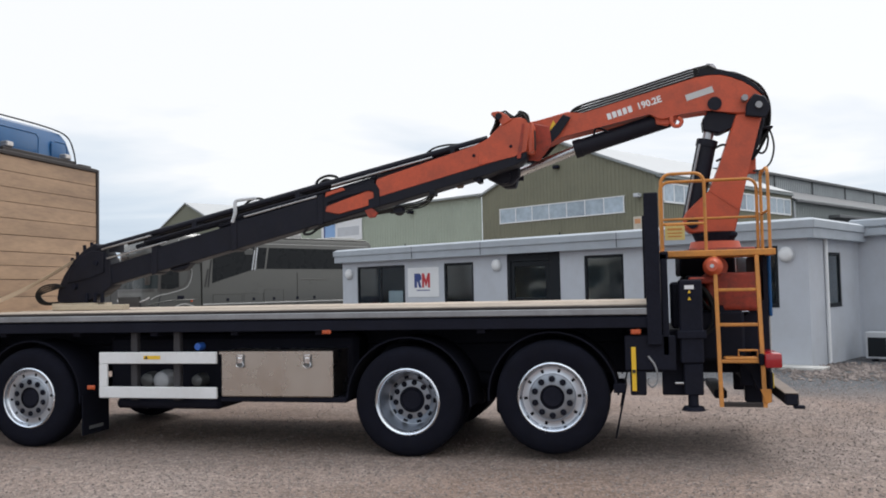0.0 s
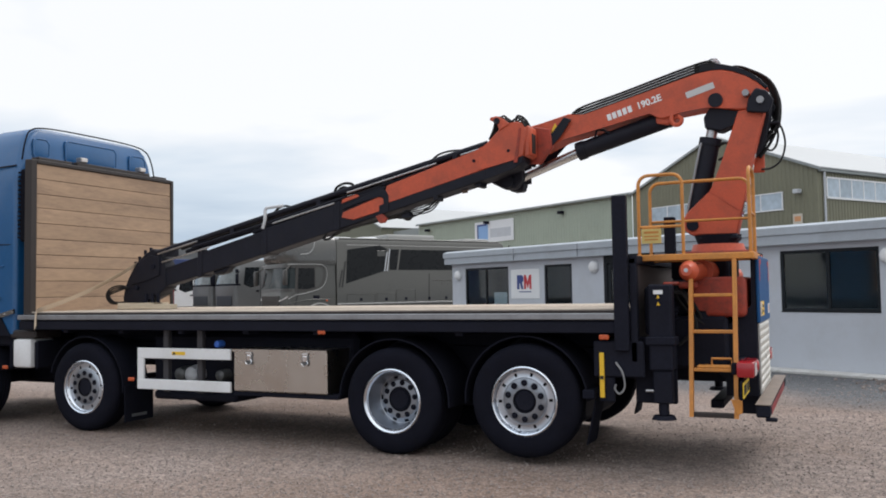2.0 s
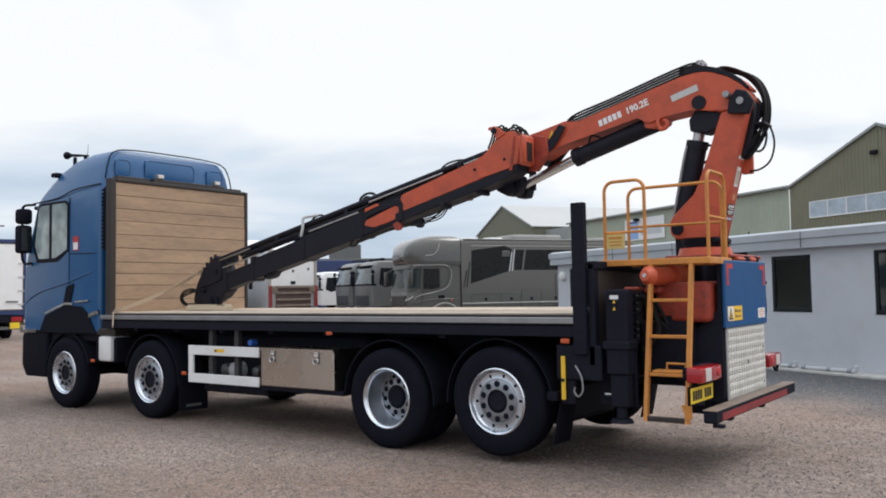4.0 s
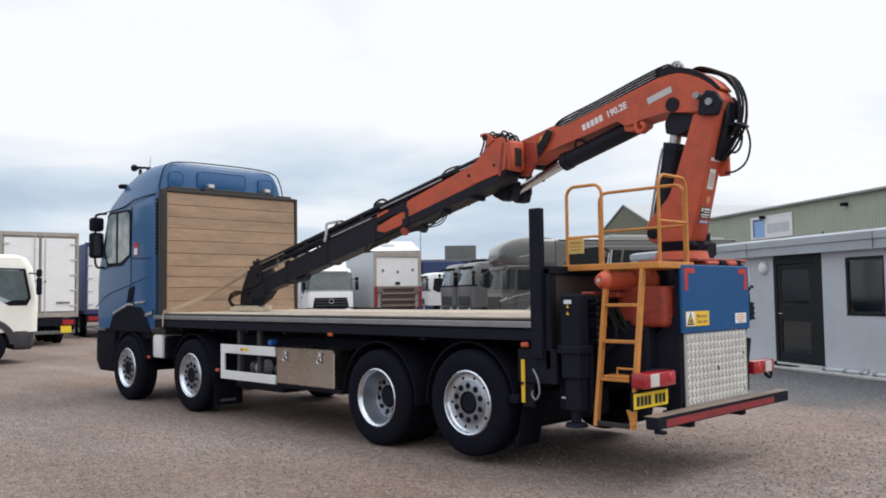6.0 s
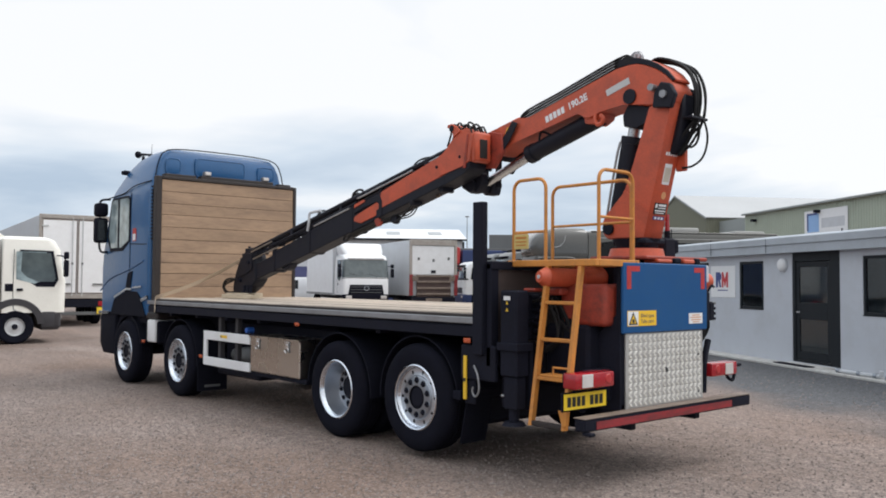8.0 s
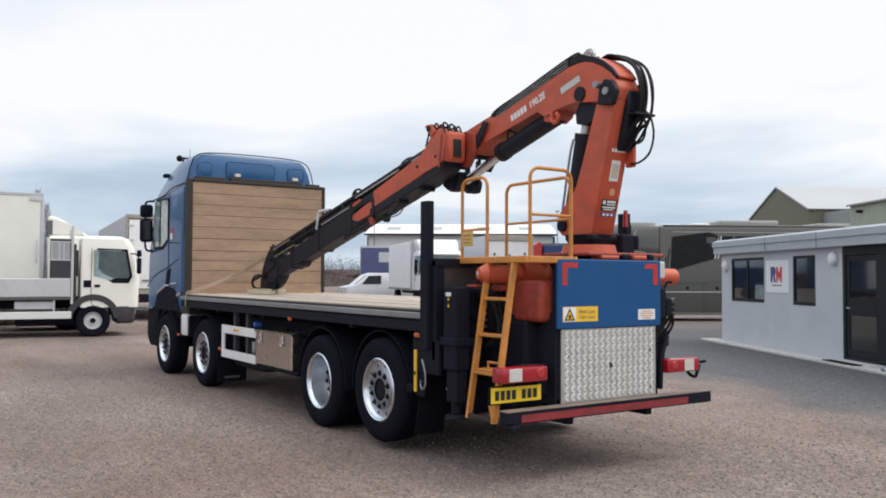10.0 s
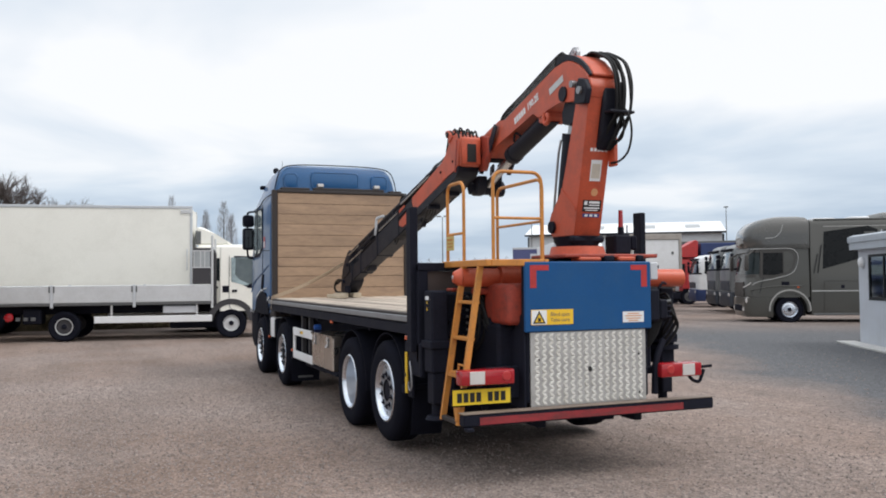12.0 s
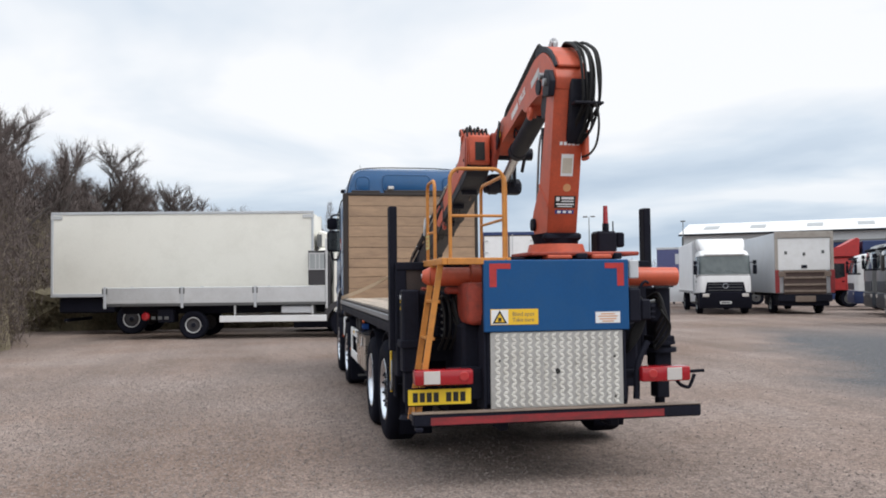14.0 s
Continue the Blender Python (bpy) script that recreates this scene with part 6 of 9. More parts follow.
for j_, (y0, y1, h) in enumerate(((1.2, 1.42, 0.035), (1.46, 1.56, 0.05), (1.6, 1.78, 0.04), (1.80, 1.87, 0.055))):
    part("tank_top_fitting", box((1.80, y0, 1.87), (1.96, y1, 1.87 + h), 0.01), BLACK if j_ % 2 else ORANGE, tk)

# control box, beacon and far fittings
cb = part("control_box", box((1.46, 1.77, 1.935), (1.64, 1.96, 2.13), 0.02), BLACK, crane, "black control box")
part("box_door", box((1.50, 1.961, 1.985), (1.62, 2.04, 2.12), 0.015), PLASTIC, cb)
bc = part("beacon", cyl((1.60, 1.865, 2.13), (1.60, 1.865, 2.20), 0.03), BLACK, crane, "red beacon lamp")
part("beacon_lens", cyl((1.60, 1.865, 2.20), (1.60, 1.865, 2.36), 0.024, 0.02), RED_LENS, bc)
part("aerial", cyl((1.60, 1.935, 2.13), (1.60, 1.935, 2.22), 0.006, n=6), BLACK, crane)

# slewing ring and column
part("slew_ring", cyl((1.58, CY, 1.935), (1.58, CY, 2.01), 0.26, 0.24, n=36), ORANGE, crane, "orange slewing ring")
part("slew_gear", cyl((1.58, CY, 2.01), (1.58, CY, 2.10), 0.19, 0.225, n=36), BLACK, crane)
sl = box((1.42, CY - 0.17, 2.04), (1.79, CY + 0.17, 2.105), 0.02)
part("slew_clamp", sl, BLACK, crane)
COL = [(1.34, 2.10), (1.28, 2.15), (1.27, 2.26), (1.31, 2.33), (1.55, 2.53), (1.64, 2.78), (1.82, 3.30), (2.08, 3.32), (1.93, 2.76), (1.77, 2.10)]
col = part("column", prism(COL, -0.135, 0.135, 0.012, m=ARM), ORANGE, crane, "orange crane column")
part("foot_pin", cyl(arm(1.36, -0.165, 2.20), arm(1.36, 0.165, 2.20), 0.058), BLACK, col)
part("column_rib", prism([(1.53, 2.53), (1.545, 2.555), (1.80, 2.36), (1.795, 2.33)], -0.141, -0.134, m=ARM), ORANGE, col)


def col_face(y, z):
    """On the back of the column, which leans back as it rises."""
    x = 1.77 + 0.16 * (z - 2.10) / 0.66
    return Matrix.Translation((x + 0.003, CY + 0.012 + y, z)) @ Matrix.Rotation(math.atan(0.242), 4, "Y") @ pose(0, 0, 0, 90, 0, 90)


def plate_on(m, w, h, material, label, name="label"):
    return part(name, box((-w / 2, -h / 2, 0), (w / 2, h / 2, 0.002)), material, col, label, at=m, smooth=0)


bars(col, STICKER, col_face(0.0, 2.86), [(-0.075 + 0.037 * k, 0, 0.027, 0.030) for k in range(5)])
plate_on(col_face(-0.01, 2.68), 0.11, 0.19, STICKER, "silver load label")
plate_on(col_face(-0.01, 2.675), 0.085, 0.13, CREAM_LABEL, "", name="label_field").location.x += 0.002
part("round_label", lathe([(0, -0.002), (0.035, -0.002), (0.035, 0), (0, 0)], 20), FADED_LABEL, col, at=col_face(0.0, 2.49) @ pose(0, 0, 0.0005, -90, 0, 0))
bl = plate_on(col_face(-0.01, 2.37), 0.19, 0.105, INK, "black and white warning label")
bars(bl, STICKER, Matrix.Translation((0, 0, 0.0025)), [(-0.066, 0.025, 0.03, 0.035), (0.022, 0.032, 0.11, 0.02), (0.022, 0.006, 0.11, 0.010), (0, -0.020, 0.16, 0.012), (0, -0.040, 0.13, 0.008)])
b2 = plate_on(col_face(-0.01, 2.285), 0.17, 0.032, LOGO_BLUE, "small blue label")
bars(b2, STICKER, Matrix.Translation((0, 0, 0.0025)), [(-0.05, 0, 0.03, 0.02), (0, 0, 0.03, 0.02), (0.05, 0, 0.03, 0.02)])

# main boom from the knuckle at the column's head towards the cab
BOOM = [(2.08, 3.30), (2.115, 3.40), (2.07, 3.49), (1.99, 3.57), (1.89, 3.635), (1.78, 3.69), (1.68, 3.718), (1.58, 3.725), (1.44, 3.705), (0.28, 3.395), (0.12, 3.435), (-0.14, 3.37), (-0.34, 3.335), (-0.44, 3.24), (-0.38, 3.08), (-0.18, 3.06), (0.05, 3.175), (0.97, 3.365), (1.04, 3.30), (1.10, 3.285), (1.18, 3.31), (1.26, 3.33), (1.52, 3.37), (1.80, 3.31)]
boom = part("main_boom", prism(BOOM, -0.14, 0.14, 0.012, m=ARM), ORANGE, crane, "orange main boom")
part("knuckle_plate", prism([(1.90, 3.27), (2.10, 3.24), (2.15, 3.36), (2.09, 3.46), (1.99, 3.49), (1.92, 3.40)], -0.20, -0.145, 0.01, m=ARM), BLACK_BOOM, boom)
part("knuckle_plate", prism([(1.90, 3.27), (2.10, 3.24), (2.15, 3.36), (2.09, 3.46), (1.99, 3.49), (1.92, 3.40)], 0.145, 0.20, 0.01, m=ARM), BLACK_BOOM, boom)
for x, z, r in ((2.03, 3.37, 0.034), (1.90, 3.45, 0.032)):
    part("pivot_pin", cyl(arm(x, -0.225, z), arm(x, 0.225, z), r), ALU, boom)
part("lifting_eye", prism([(1.40, 3.76), (1.47, 3.82), (1.57, 3.875), (1.63, 3.87), (1.66, 3.82), (1.66, 3.74), (1.40, 3.74)], -0.02, 0.02, 0.006, m=ARM), ALU, boom, "grey steel lifting eye")
part("eye_ring", lathe([(0.014, -0.03), (0.034, -0.03), (0.034, 0.03), (0.014, 0.03)], 18, close=True), GREY_WHITE, boom, at=ARM @ Matrix.Translation((1.608, 0, 3.825)))
part("hook_lug", tube([arm(1.19, -0.12, 3.33), arm(1.185, -0.13, 3.26), arm(1.215, -0.13, 3.215), arm(1.265, -0.13, 3.22), arm(1.285, -0.13, 3.265), arm(1.25, -0.13, 3.30)], 0.022, 8), ORANGE, boom)
SL = math.atan((3.705 - 3.395) / 1.16)


def on_boom(x, z, dy=0.0):
    return ARM @ Matrix.Translation((x, -0.1415 - dy, z)) @ Matrix.Rotation(-SL, 4, "Y") @ pose(0, 0, 0, 90, 0, 0)


bars(boom, STICKER, on_boom(0.66, 3.385), [(-0.112 + 0.056 * k, 0, 0.042, 0.066) for k in range(5)], name="maker_lettering")
words("190.2E", 0.095, STICKER, boom, on_boom(0.965, 3.47), name="model_number", bold=0.003)
part("label", box((-0.14, -0.032, 0), (0.14, 0.032, 0.002)), SILVER_LABEL, boom, "worn silver label", at=on_boom(1.47, 3.535), smooth=0)
part("warning_label", prism([(-0.055, -0.05), (0.055, -0.05), (0.0, 0.065)], 0, 0.002), SIGN_YELLOW, boom, "yellow warning triangle", at=ARM @ Matrix.Translation((-0.04, -0.143, 3.285)), smooth=0)
# straight pipes stacked along the top edge of the boom
def boom_top(x):
    return 3.395 + 0.2672 * (x - 0.28)


for side in (-0.125, 0.125):
    for k in range(4):
        o = 0.014 + 0.027 * k
        a = 0.10 + 0.035 * k
        hm = tube([arm(a - 0.08, side, boom_top(a) - 0.05), arm(a, side, boom_top(a) + o), arm(0.70, side, boom_top(0.70) + o), arm(1.46, side, boom_top(1.46) + o), arm(1.62, side, 3.735 + 0.55 * o), arm(1.78, side * 0.8, 3.69)], 0.0115, 8)
        part("boom_pipe", hm, HOSE, boom)
    # thin pale rods in the gaps stand for sky highlights on the pipes
    for k in range(3):
        o = 0.0275 + 0.027 * k
        a = 0.20 + 0.04 * k
        part("pipe_glint", cyl(arm(a, side, boom_top(a) + o), arm(1.42, side, boom_top(1.42) + o), 0.006, n=8), ALU_PALE, boom)
part("hose_tray", prism([(0.16, boom_top(0.16) - 0.004), (1.50, boom_top(1.50) - 0.004), (1.50, boom_top(1.50) + 0.03), (0.22, boom_top(0.22) + 0.03)], -0.105, 0.105, m=ARM), BLACK_BOOM, boom)
part("pipe_clamp", prism([(1.34, boom_top(1.34)), (1.34, boom_top(1.34) + 0.105), (1.46, boom_top(1.46) + 0.105), (1.46, boom_top(1.46))], -0.115, 0.115, 0.006, m=ARM), BLACK_BOOM, boom)
part("top_cover", prism([(1.46, 3.715), (1.60, 3.728), (1.70, 3.718), (1.80, 3.69), (1.90, 3.638), (2.0, 3.57), (2.075, 3.49), (2.10, 3.505), (2.02, 3.60), (1.92, 3.675), (1.81, 3.735), (1.68, 3.775), (1.48, 3.80)], -0.105, 0.125, 0.01, m=ARM), ORANGE, boom, "orange cover over the knuckle")
part("cover_edge", prism([(1.46, 3.715), (1.60, 3.728), (1.70, 3.718), (1.80, 3.69), (1.90, 3.638), (2.0, 3.57), (2.075, 3.49), (2.10, 3.505), (2.02, 3.60), (1.92, 3.675), (1.81, 3.735), (1.68, 3.775), (1.48, 3.80)], -0.135, -0.108, 0.004, m=ARM), BLACK_BOOM, boom)
# hoses that swing over the knuckle and down the column's back
rng = random.Random(5)
for k in range(8):
    y = 0.045 + 0.024 * k + rng.uniform(-0.01, 0.01)
    q = rng.uniform(-0.03, 0.03)
    b = rng.uniform(-0.05, 0.05)
    hk = tube([arm(1.66, y * 0.6 + 0.02, 3.74), arm(1.78 + q, y, 3.775 + 0.3 * q), arm(1.95, y + 0.02, 3.715 + 0.5 * q), arm(2.09 + q * 0.6, y + 0.03, 3.60 + q), arm(2.16 + q, y + 0.03, 3.42), arm(2.14 + q, y + 0.03 + 0.3 * b, 3.18), arm(2.06 + q * 0.6, y * 0.8 + 0.02, 3.02 + b), arm(1.99, 0.05 + 0.3 * y, 2.90 + b)], 0.0125, 8)
    part("knuckle_hose", hk, HOSE, crane, "black hose looping over the crane knuckle")
part("loose_hose", tube([arm(2.12, 0.16, 3.24), arm(2.19, 0.19, 3.16), arm(2.22, 0.20, 3.0), arm(2.18, 0.19, 2.84), arm(2.09, 0.16, 2.76), arm(2.0, 0.12, 2.745)], 0.010, 7), HOSE, crane, "thin loose hose loop")
part("loose_hose", tube([arm(2.12, 0.14, 3.2), arm(2.16, 0.16, 3.10), arm(2.14, 0.16, 2.98), arm(2.09, 0.14, 2.93), arm(2.03, 0.12, 2.96)], 0.011, 7), HOSE, crane)
part("hose_bracket", box(arm(2.04, 0.0, 3.165), arm(2.19, 0.26, 3.19), 0.006), BLACK_BOOM, crane)
hb2 = prism([(1.97, 2.86), (2.05, 3.0), (2.11, 3.22), (2.12, 3.40), (2.06, 3.42), (1.98, 3.10), (1.94, 2.86)], -0.01, 0.155, 0.02, m=ARM)
part("hose_guard", hb2, BLACK_BOOM, crane)
part("side_lug", box(arm(1.92, 0.137, 2.72), arm(2.03, 0.18, 2.98), 0.01), ORANGE, crane)

# lift cylinder before the column
lc = part("lift_cylinder", cyl(arm(1.355, 0, 2.22), arm(1.54, 0, 3.06), 0.098, n=28), BLACK_BOOM, crane, "black lift cylinder")
part("cylinder_collar", cyl(arm(1.527, 0, 3.0), arm(1.542, 0, 3.068), 0.107, n=28), BLACK_BOOM, lc)
part("rod", cyl(arm(1.535, 0, 3.04), arm(1.58, 0, 3.24), 0.055, n=20), ROD, lc, "bright steel rod")
part("feed_pipe", tube([arm(1.30, -0.10, 2.3), arm(1.42, -0.104, 2.85), arm(1.46, -0.09, 3.02)], 0.012, 6), ALU, lc)
link = prism([(1.50, 3.16), (1.49, 3.27), (1.58, 3.40), (1.68, 3.40), (1.74, 3.30), (1.92, 3.31), (1.92, 3.24), (1.76, 3.18), (1.66, 3.12)], -0.10, 0.10, 0.012, m=ARM)
part("boom_link", link, BLACK_BOOM, crane, "black boom linkage")
part("link_pin", cyl(arm(1.615, -0.16, 3.42), arm(1.615, 0.16, 3.42), 0.07), BLACK_BOOM, crane)
for z in (2.98, 2.84, 2.66):
    part("short_hose", tube([arm(1.62, -0.06, z), arm(1.69, -0.10, z + 0.02), arm(1.76, -0.12, z - 0.02)], 0.012, 6), HOSE, lc)
# jib cylinder under the main boom
jc = part("jib_cylinder", cyl(arm(0.19, 0, 3.045), arm(1.16, 0, 3.318), 0.092, n=28), BLACK_BOOM, crane, "black jib cylinder")
part("cylinder_head", cyl(arm(0.17, 0, 3.04), arm(0.25, 0, 3.062), 0.10, n=28), BLACK_BOOM, jc)
part("rod", cyl(arm(-0.50, 0, 2.795), arm(0.24, 0, 3.055), 0.050, n=20), ROD, jc, "bright steel rod")
part("cylinder_pipe", tube([arm(0.38, -0.08, 3.16), arm(0.40, -0.08, 3.235), arm(0.45, -0.08, 3.24), arm(0.54, -0.08, 3.20)], 0.012, 6), BLACK_BOOM, jc)
part("cylinder_lug", prism([(1.03, 3.25), (1.02, 3.34), (1.12, 3.38), (1.26, 3.36), (1.24, 3.28), (1.14, 3.23)], -0.11, 0.11, 0.01, m=ARM), ORANGE, crane)

# elbow and jib
EL = [(-0.25, 3.25), (-0.28, 3.33), (-0.36, 3.365), (-0.44, 3.355), (-0.52, 3.34), (-0.70, 3.15), (-0.82, 3.10), (-0.82, 2.87), (-0.62, 2.915), (-0.42, 2.955), (-0.29, 3.00)]
elbow = part("elbow", prism(EL, -0.14, 0.13, 0.012, m=JIB), ORANGE, crane, "orange boom elbow")
part("elbow_end_plate", prism([(-0.285, 2.98), (-0.285, 3.27), (-0.25, 3.32), (-0.225, 3.30), (-0.225, 3.0)], -0.125, 0.115, 0.012, m=JIB), ORANGE, elbow)
# flat black plate stands for the dark inside of the slot; nothing is cut
part("slot_shade", box(jarm(-0.226, -0.055, 3.03), jarm(-0.218, 0.055, 3.235), 0.002), INK, elbow)
part("elbow_web", prism([(-0.40, 2.93), (-0.335, 3.29), (-0.31, 3.29), (-0.36, 2.93)], -0.146, -0.139, m=JIB), SHADED_DIRTY_ORANGE, elbow)
part("hinge_plate", prism([(-0.46, 2.96), (-0.50, 3.16), (-0.42, 3.33), (-0.26, 3.345), (-0.08, 3.30), (-0.06, 3.10), (-0.20, 2.93)], 0.135, 0.185, 0.01, m=JIB), SHADED_DIRTY_ORANGE, crane, "grimy orange hinge plate")
part("hinge_pin", cyl(jarm(-0.33, 0.06, 3.12), jarm(-0.33, 0.62, 3.12), 0.07), BLACK_BOOM, crane, "black hinge pin between boom and jib")
for y0, y1 in ((-0.180, -0.168), (0.168, 0.180)):
    part("elbow_arm", prism([(0.07, 3.395), (0.15, 3.36), (0.03, 3.19), (-0.10, 3.06), (-0.27, 2.88), (-0.38, 2.90), (-0.22, 3.06), (-0.08, 3.22)], y0, y1, 0.003, m=ARM), BLACK_BOOM, boom)
part("rod_knuckle", prism([(-0.78, 2.74), (-0.79, 2.83), (-0.70, 2.89), (-0.42, 2.88), (-0.42, 2.76), (-0.50, 2.67), (-0.62, 2.66)], -0.17, -0.05, 0.014, m=ARM), BLACK_BOOM, crane, "black rod knuckle")
part("rod_knuckle", prism([(-0.68, 2.70), (-0.66, 2.82), (-0.52, 2.84), (-0.46, 2.78), (-0.50, 2.66), (-0.62, 2.655)], 0.05, 0.20, 0.014, m=ARM), BLACK_BOOM, crane)
part("knuckle_pin", cyl(arm(-0.58, -0.21, 2.745), arm(-0.58, 0.215, 2.745), 0.07), BLACK_BOOM, crane)
for x in (-0.68, -0.46):
    part("knuckle_link", prism([(x - 0.05, 2.74), (x - 0.02, 3.02), (x + 0.06, 3.05), (x + 0.05, 2.74)], 0.10, 0.13, 0.006, m=ARM), BLACK_BOOM, crane)
part("hose_guide", prism([(-0.44, 3.34), (-0.50, 3.40), (-0.58, 3.44), (-0.655, 3.435), (-0.665, 3.405), (-0.60, 3.385), (-0.57, 3.36), (-0.56, 3.28)], -0.155, 0.12, 0.006, m=JIB), ORANGE, elbow)
part("guide_roller", cyl(jarm(-0.58, -0.165, 3.385), jarm(-0.58, 0.10, 3.385), 0.035), BLACK_BOOM, elbow)
rng = random.Random(8)
for k in range(6):
    y = -0.13 + 0.045 * k
    q = rng.uniform(-0.025, 0.025)
    he = tube([jarm(-0.27, y, 3.30), jarm(-0.31 + q, y, 3.39), jarm(-0.37, y, 3.41 + q), jarm(-0.42 + q, y, 3.365), jarm(-0.48, y, 3.40 + 0.6 * q), jarm(-0.55 + q, y, 3.435 + 0.5 * q), jarm(-0.60, y, 3.40), jarm(-0.63, y, 3.30), jarm(-0.68, y, 3.20)], 0.011, 7)
    part("elbow_hose", he, HOSE, elbow)


def along(x):
    """The jib's centre line."""
    return 2.925 + 0.236 * (x + 0.70)


def rise(x):
    """How far the long pipes stand above the centre line; they spread towards the tip."""
    return 0.253 + 0.104 * (-0.9 - x) / 4.6


def jib_box(x0, x1, lo, hi, w, bevel=0.01):
    return prism([(x0, along(x0) + lo), (x0, along(x0) + hi), (x1, along(x1) + hi), (x1, along(x1) + lo)], -w / 2, w / 2, bevel, m=JIB)


jib = part("jib", prism([(-1.93, along(-1.93) - 0.04), (-1.98, along(-1.98) + 0.07), (-1.95, along(-1.95) + 0.165), (-0.86, along(-0.86) + 0.195), (-0.70, along(-0.70) + 0.24), (-0.70, along(-0.70) - 0.03)], -0.135, 0.135, 0.008, m=JIB), ORANGE, crane, "orange jib housing")
part("jib_nose", prism([(-2.56, 2.465), (-2.54, 2.525), (-2.06, 2.675), (-1.99, 2.66), (-1.985, 2.53), (-2.12, 2.495), (-2.40, 2.43)], -0.128, 0.128, 0.006, m=JIB), ORANGE, jib)
part("jib_spot", prism([(-2.56, 2.63), (-2.55, 2.675), (-2.36, 2.725), (-2.32, 2.695)], -0.126, 0.126, 0.004, m=JIB), ORANGE, jib)
part("jib_underside", jib_box(-2.06, -0.72, -0.1425, -0.022, 0.262), BLACK_BOOM, jib)
part("elbow_underside", prism([(-0.73, along(-0.73) - 0.1425), (-0.73, along(-0.73) - 0.022), (-0.44, 2.965), (-0.30, 3.0), (-0.31, 2.93), (-0.40, 2.87)], -0.131, 0.122, 0.006, m=JIB), BLACK_BOOM, jib)
part("jib_band", prism([(-2.54, 2.555), (-2.50, 2.60), (-2.05, 2.755), (-1.96, 2.745), (-1.92, 2.68), (-1.92, 2.50), (-1.985, 2.485), (-1.985, 2.65), (-2.03, 2.685), (-2.30, 2.63)], -0.139, 0.139, 0.004, m=JIB), BLACK_BOOM, jib)
for x, z in ((-0.86, along(-0.86) + 0.10), (-0.46, 3.06)):
    part("bolt", cyl(jarm(x, -0.146, z), jarm(x, 0.14, z), 0.017, n=10), BLACK, jib)
ex = part("extension", jib_box(-3.70, -1.98, -0.1425, 0.17, 0.235), BLACK_BOOM, crane, "black telescopic extension")
part("extension_stage", jib_box(-4.75, -3.55, -0.135, 0.155, 0.195), BLACK_BOOM, ex)
part("extension_stage", jib_box(-5.50, -4.70, -0.125, 0.12, 0.16), BLACK_BOOM, ex)
for x, w in ((-3.68, 0.26), (-4.72, 0.22), (-2.62, 0.25)):
    part("stage_collar", jib_box(x - 0.04, x + 0.04, -0.152, 0.185, w), BLACK_BOOM, ex)
part("stage_bulge", prism([(-4.56, along(-4.56) - 0.13), (-4.50, along(-4.50) - 0.19), (-4.34, along(-4.34) - 0.20), (-4.26, along(-4.26) - 0.13)], -0.07, 0.07, 0.02, m=JIB), BLACK_BOOM, ex)
# long cylinders and pipes above the extension
part("pipe_carrier", jib_box(-3.9, -0.95, 0.165, 0.215, 0.17), BLACK_BOOM, ex)
for y, r, x0, x1, dz in ((-0.075, 0.034, -5.50, -0.72, 0.0), (0.015, 0.030, -5.40, -0.80, 0.012), (0.09, 0.026, -5.2, -1.0, 0.0), (-0.105, 0.017, -4.85, -2.5, -0.085), (-0.03, 0.028, -5.0, -2.6, -0.10)):
    part("extension_pipe", cyl(jarm(x0, y, along(x0) + rise(x0) + dz), jarm(x1, y, along(x1) + rise(x1) + dz), r, n=14), BLACK_BOOM, ex, "long black extension pipe")
for x0, x1, o in ((-2.48, -1.32, -0.042), (-1.02, -0.80, -0.040), (-5.42, -4.75, -0.03), (-5.35, -4.55, -0.155), (-3.55, -2.66, -0.115)):
    part("rod", cyl(jarm(x0, -0.119, along(x0) + rise(x0) + o), jarm(x1, -0.119, along(x1) + rise(x1) + o), 0.011, n=10), ROD, crane, "bright thin rod")
for x in (-5.30, -4.78, -4.2, -2.9, -2.0, -1.45, -1.10):
    part("pipe_saddle", box(jarm(x - 0.03, -0.112, along(x) + rise(x) - 0.09), jarm(x + 0.03, 0.115, along(x) + rise(x) + 0.022), 0.008), BLACK_BOOM, ex)
cl = tube([jarm(-3.42, -0.09, along(-3.42) + 0.375), jarm(-3.60, -0.11, along(-3.60) + 0.405), jarm(-3.655, -0.13, along(-3.655) + 0.395), jarm(-3.655, -0.14, along(-3.655) + 0.27), jarm(-3.69, -0.14, along(-3.69) + 0.17)], 0.020, 6)
part("pipe_clamp", cl, GREY_WHITE, ex, "pale pipe clamp")
for pts, r in (([(-3.58, 0.34), (-3.5, 0.375), (-3.40, 0.37), (-3.32, 0.33)], 0.013), ([(-2.70, 0.31), (-2.66, 0.37), (-2.56, 0.385), (-2.46, 0.35), (-2.42, 0.30)], 0.016), ([(-1.42, 0.28), (-1.32, 0.325), (-1.18, 0.32), (-1.04, 0.285)], 0.011), ([(-2.66, 0.30), (-2.58, 0.335), (-2.50, 0.30)], 0.026)):
    part("pipe_loop", tube([jarm(x, -0.06, along(x) + d) for x, d in pts], r, 6), HOSE, ex)
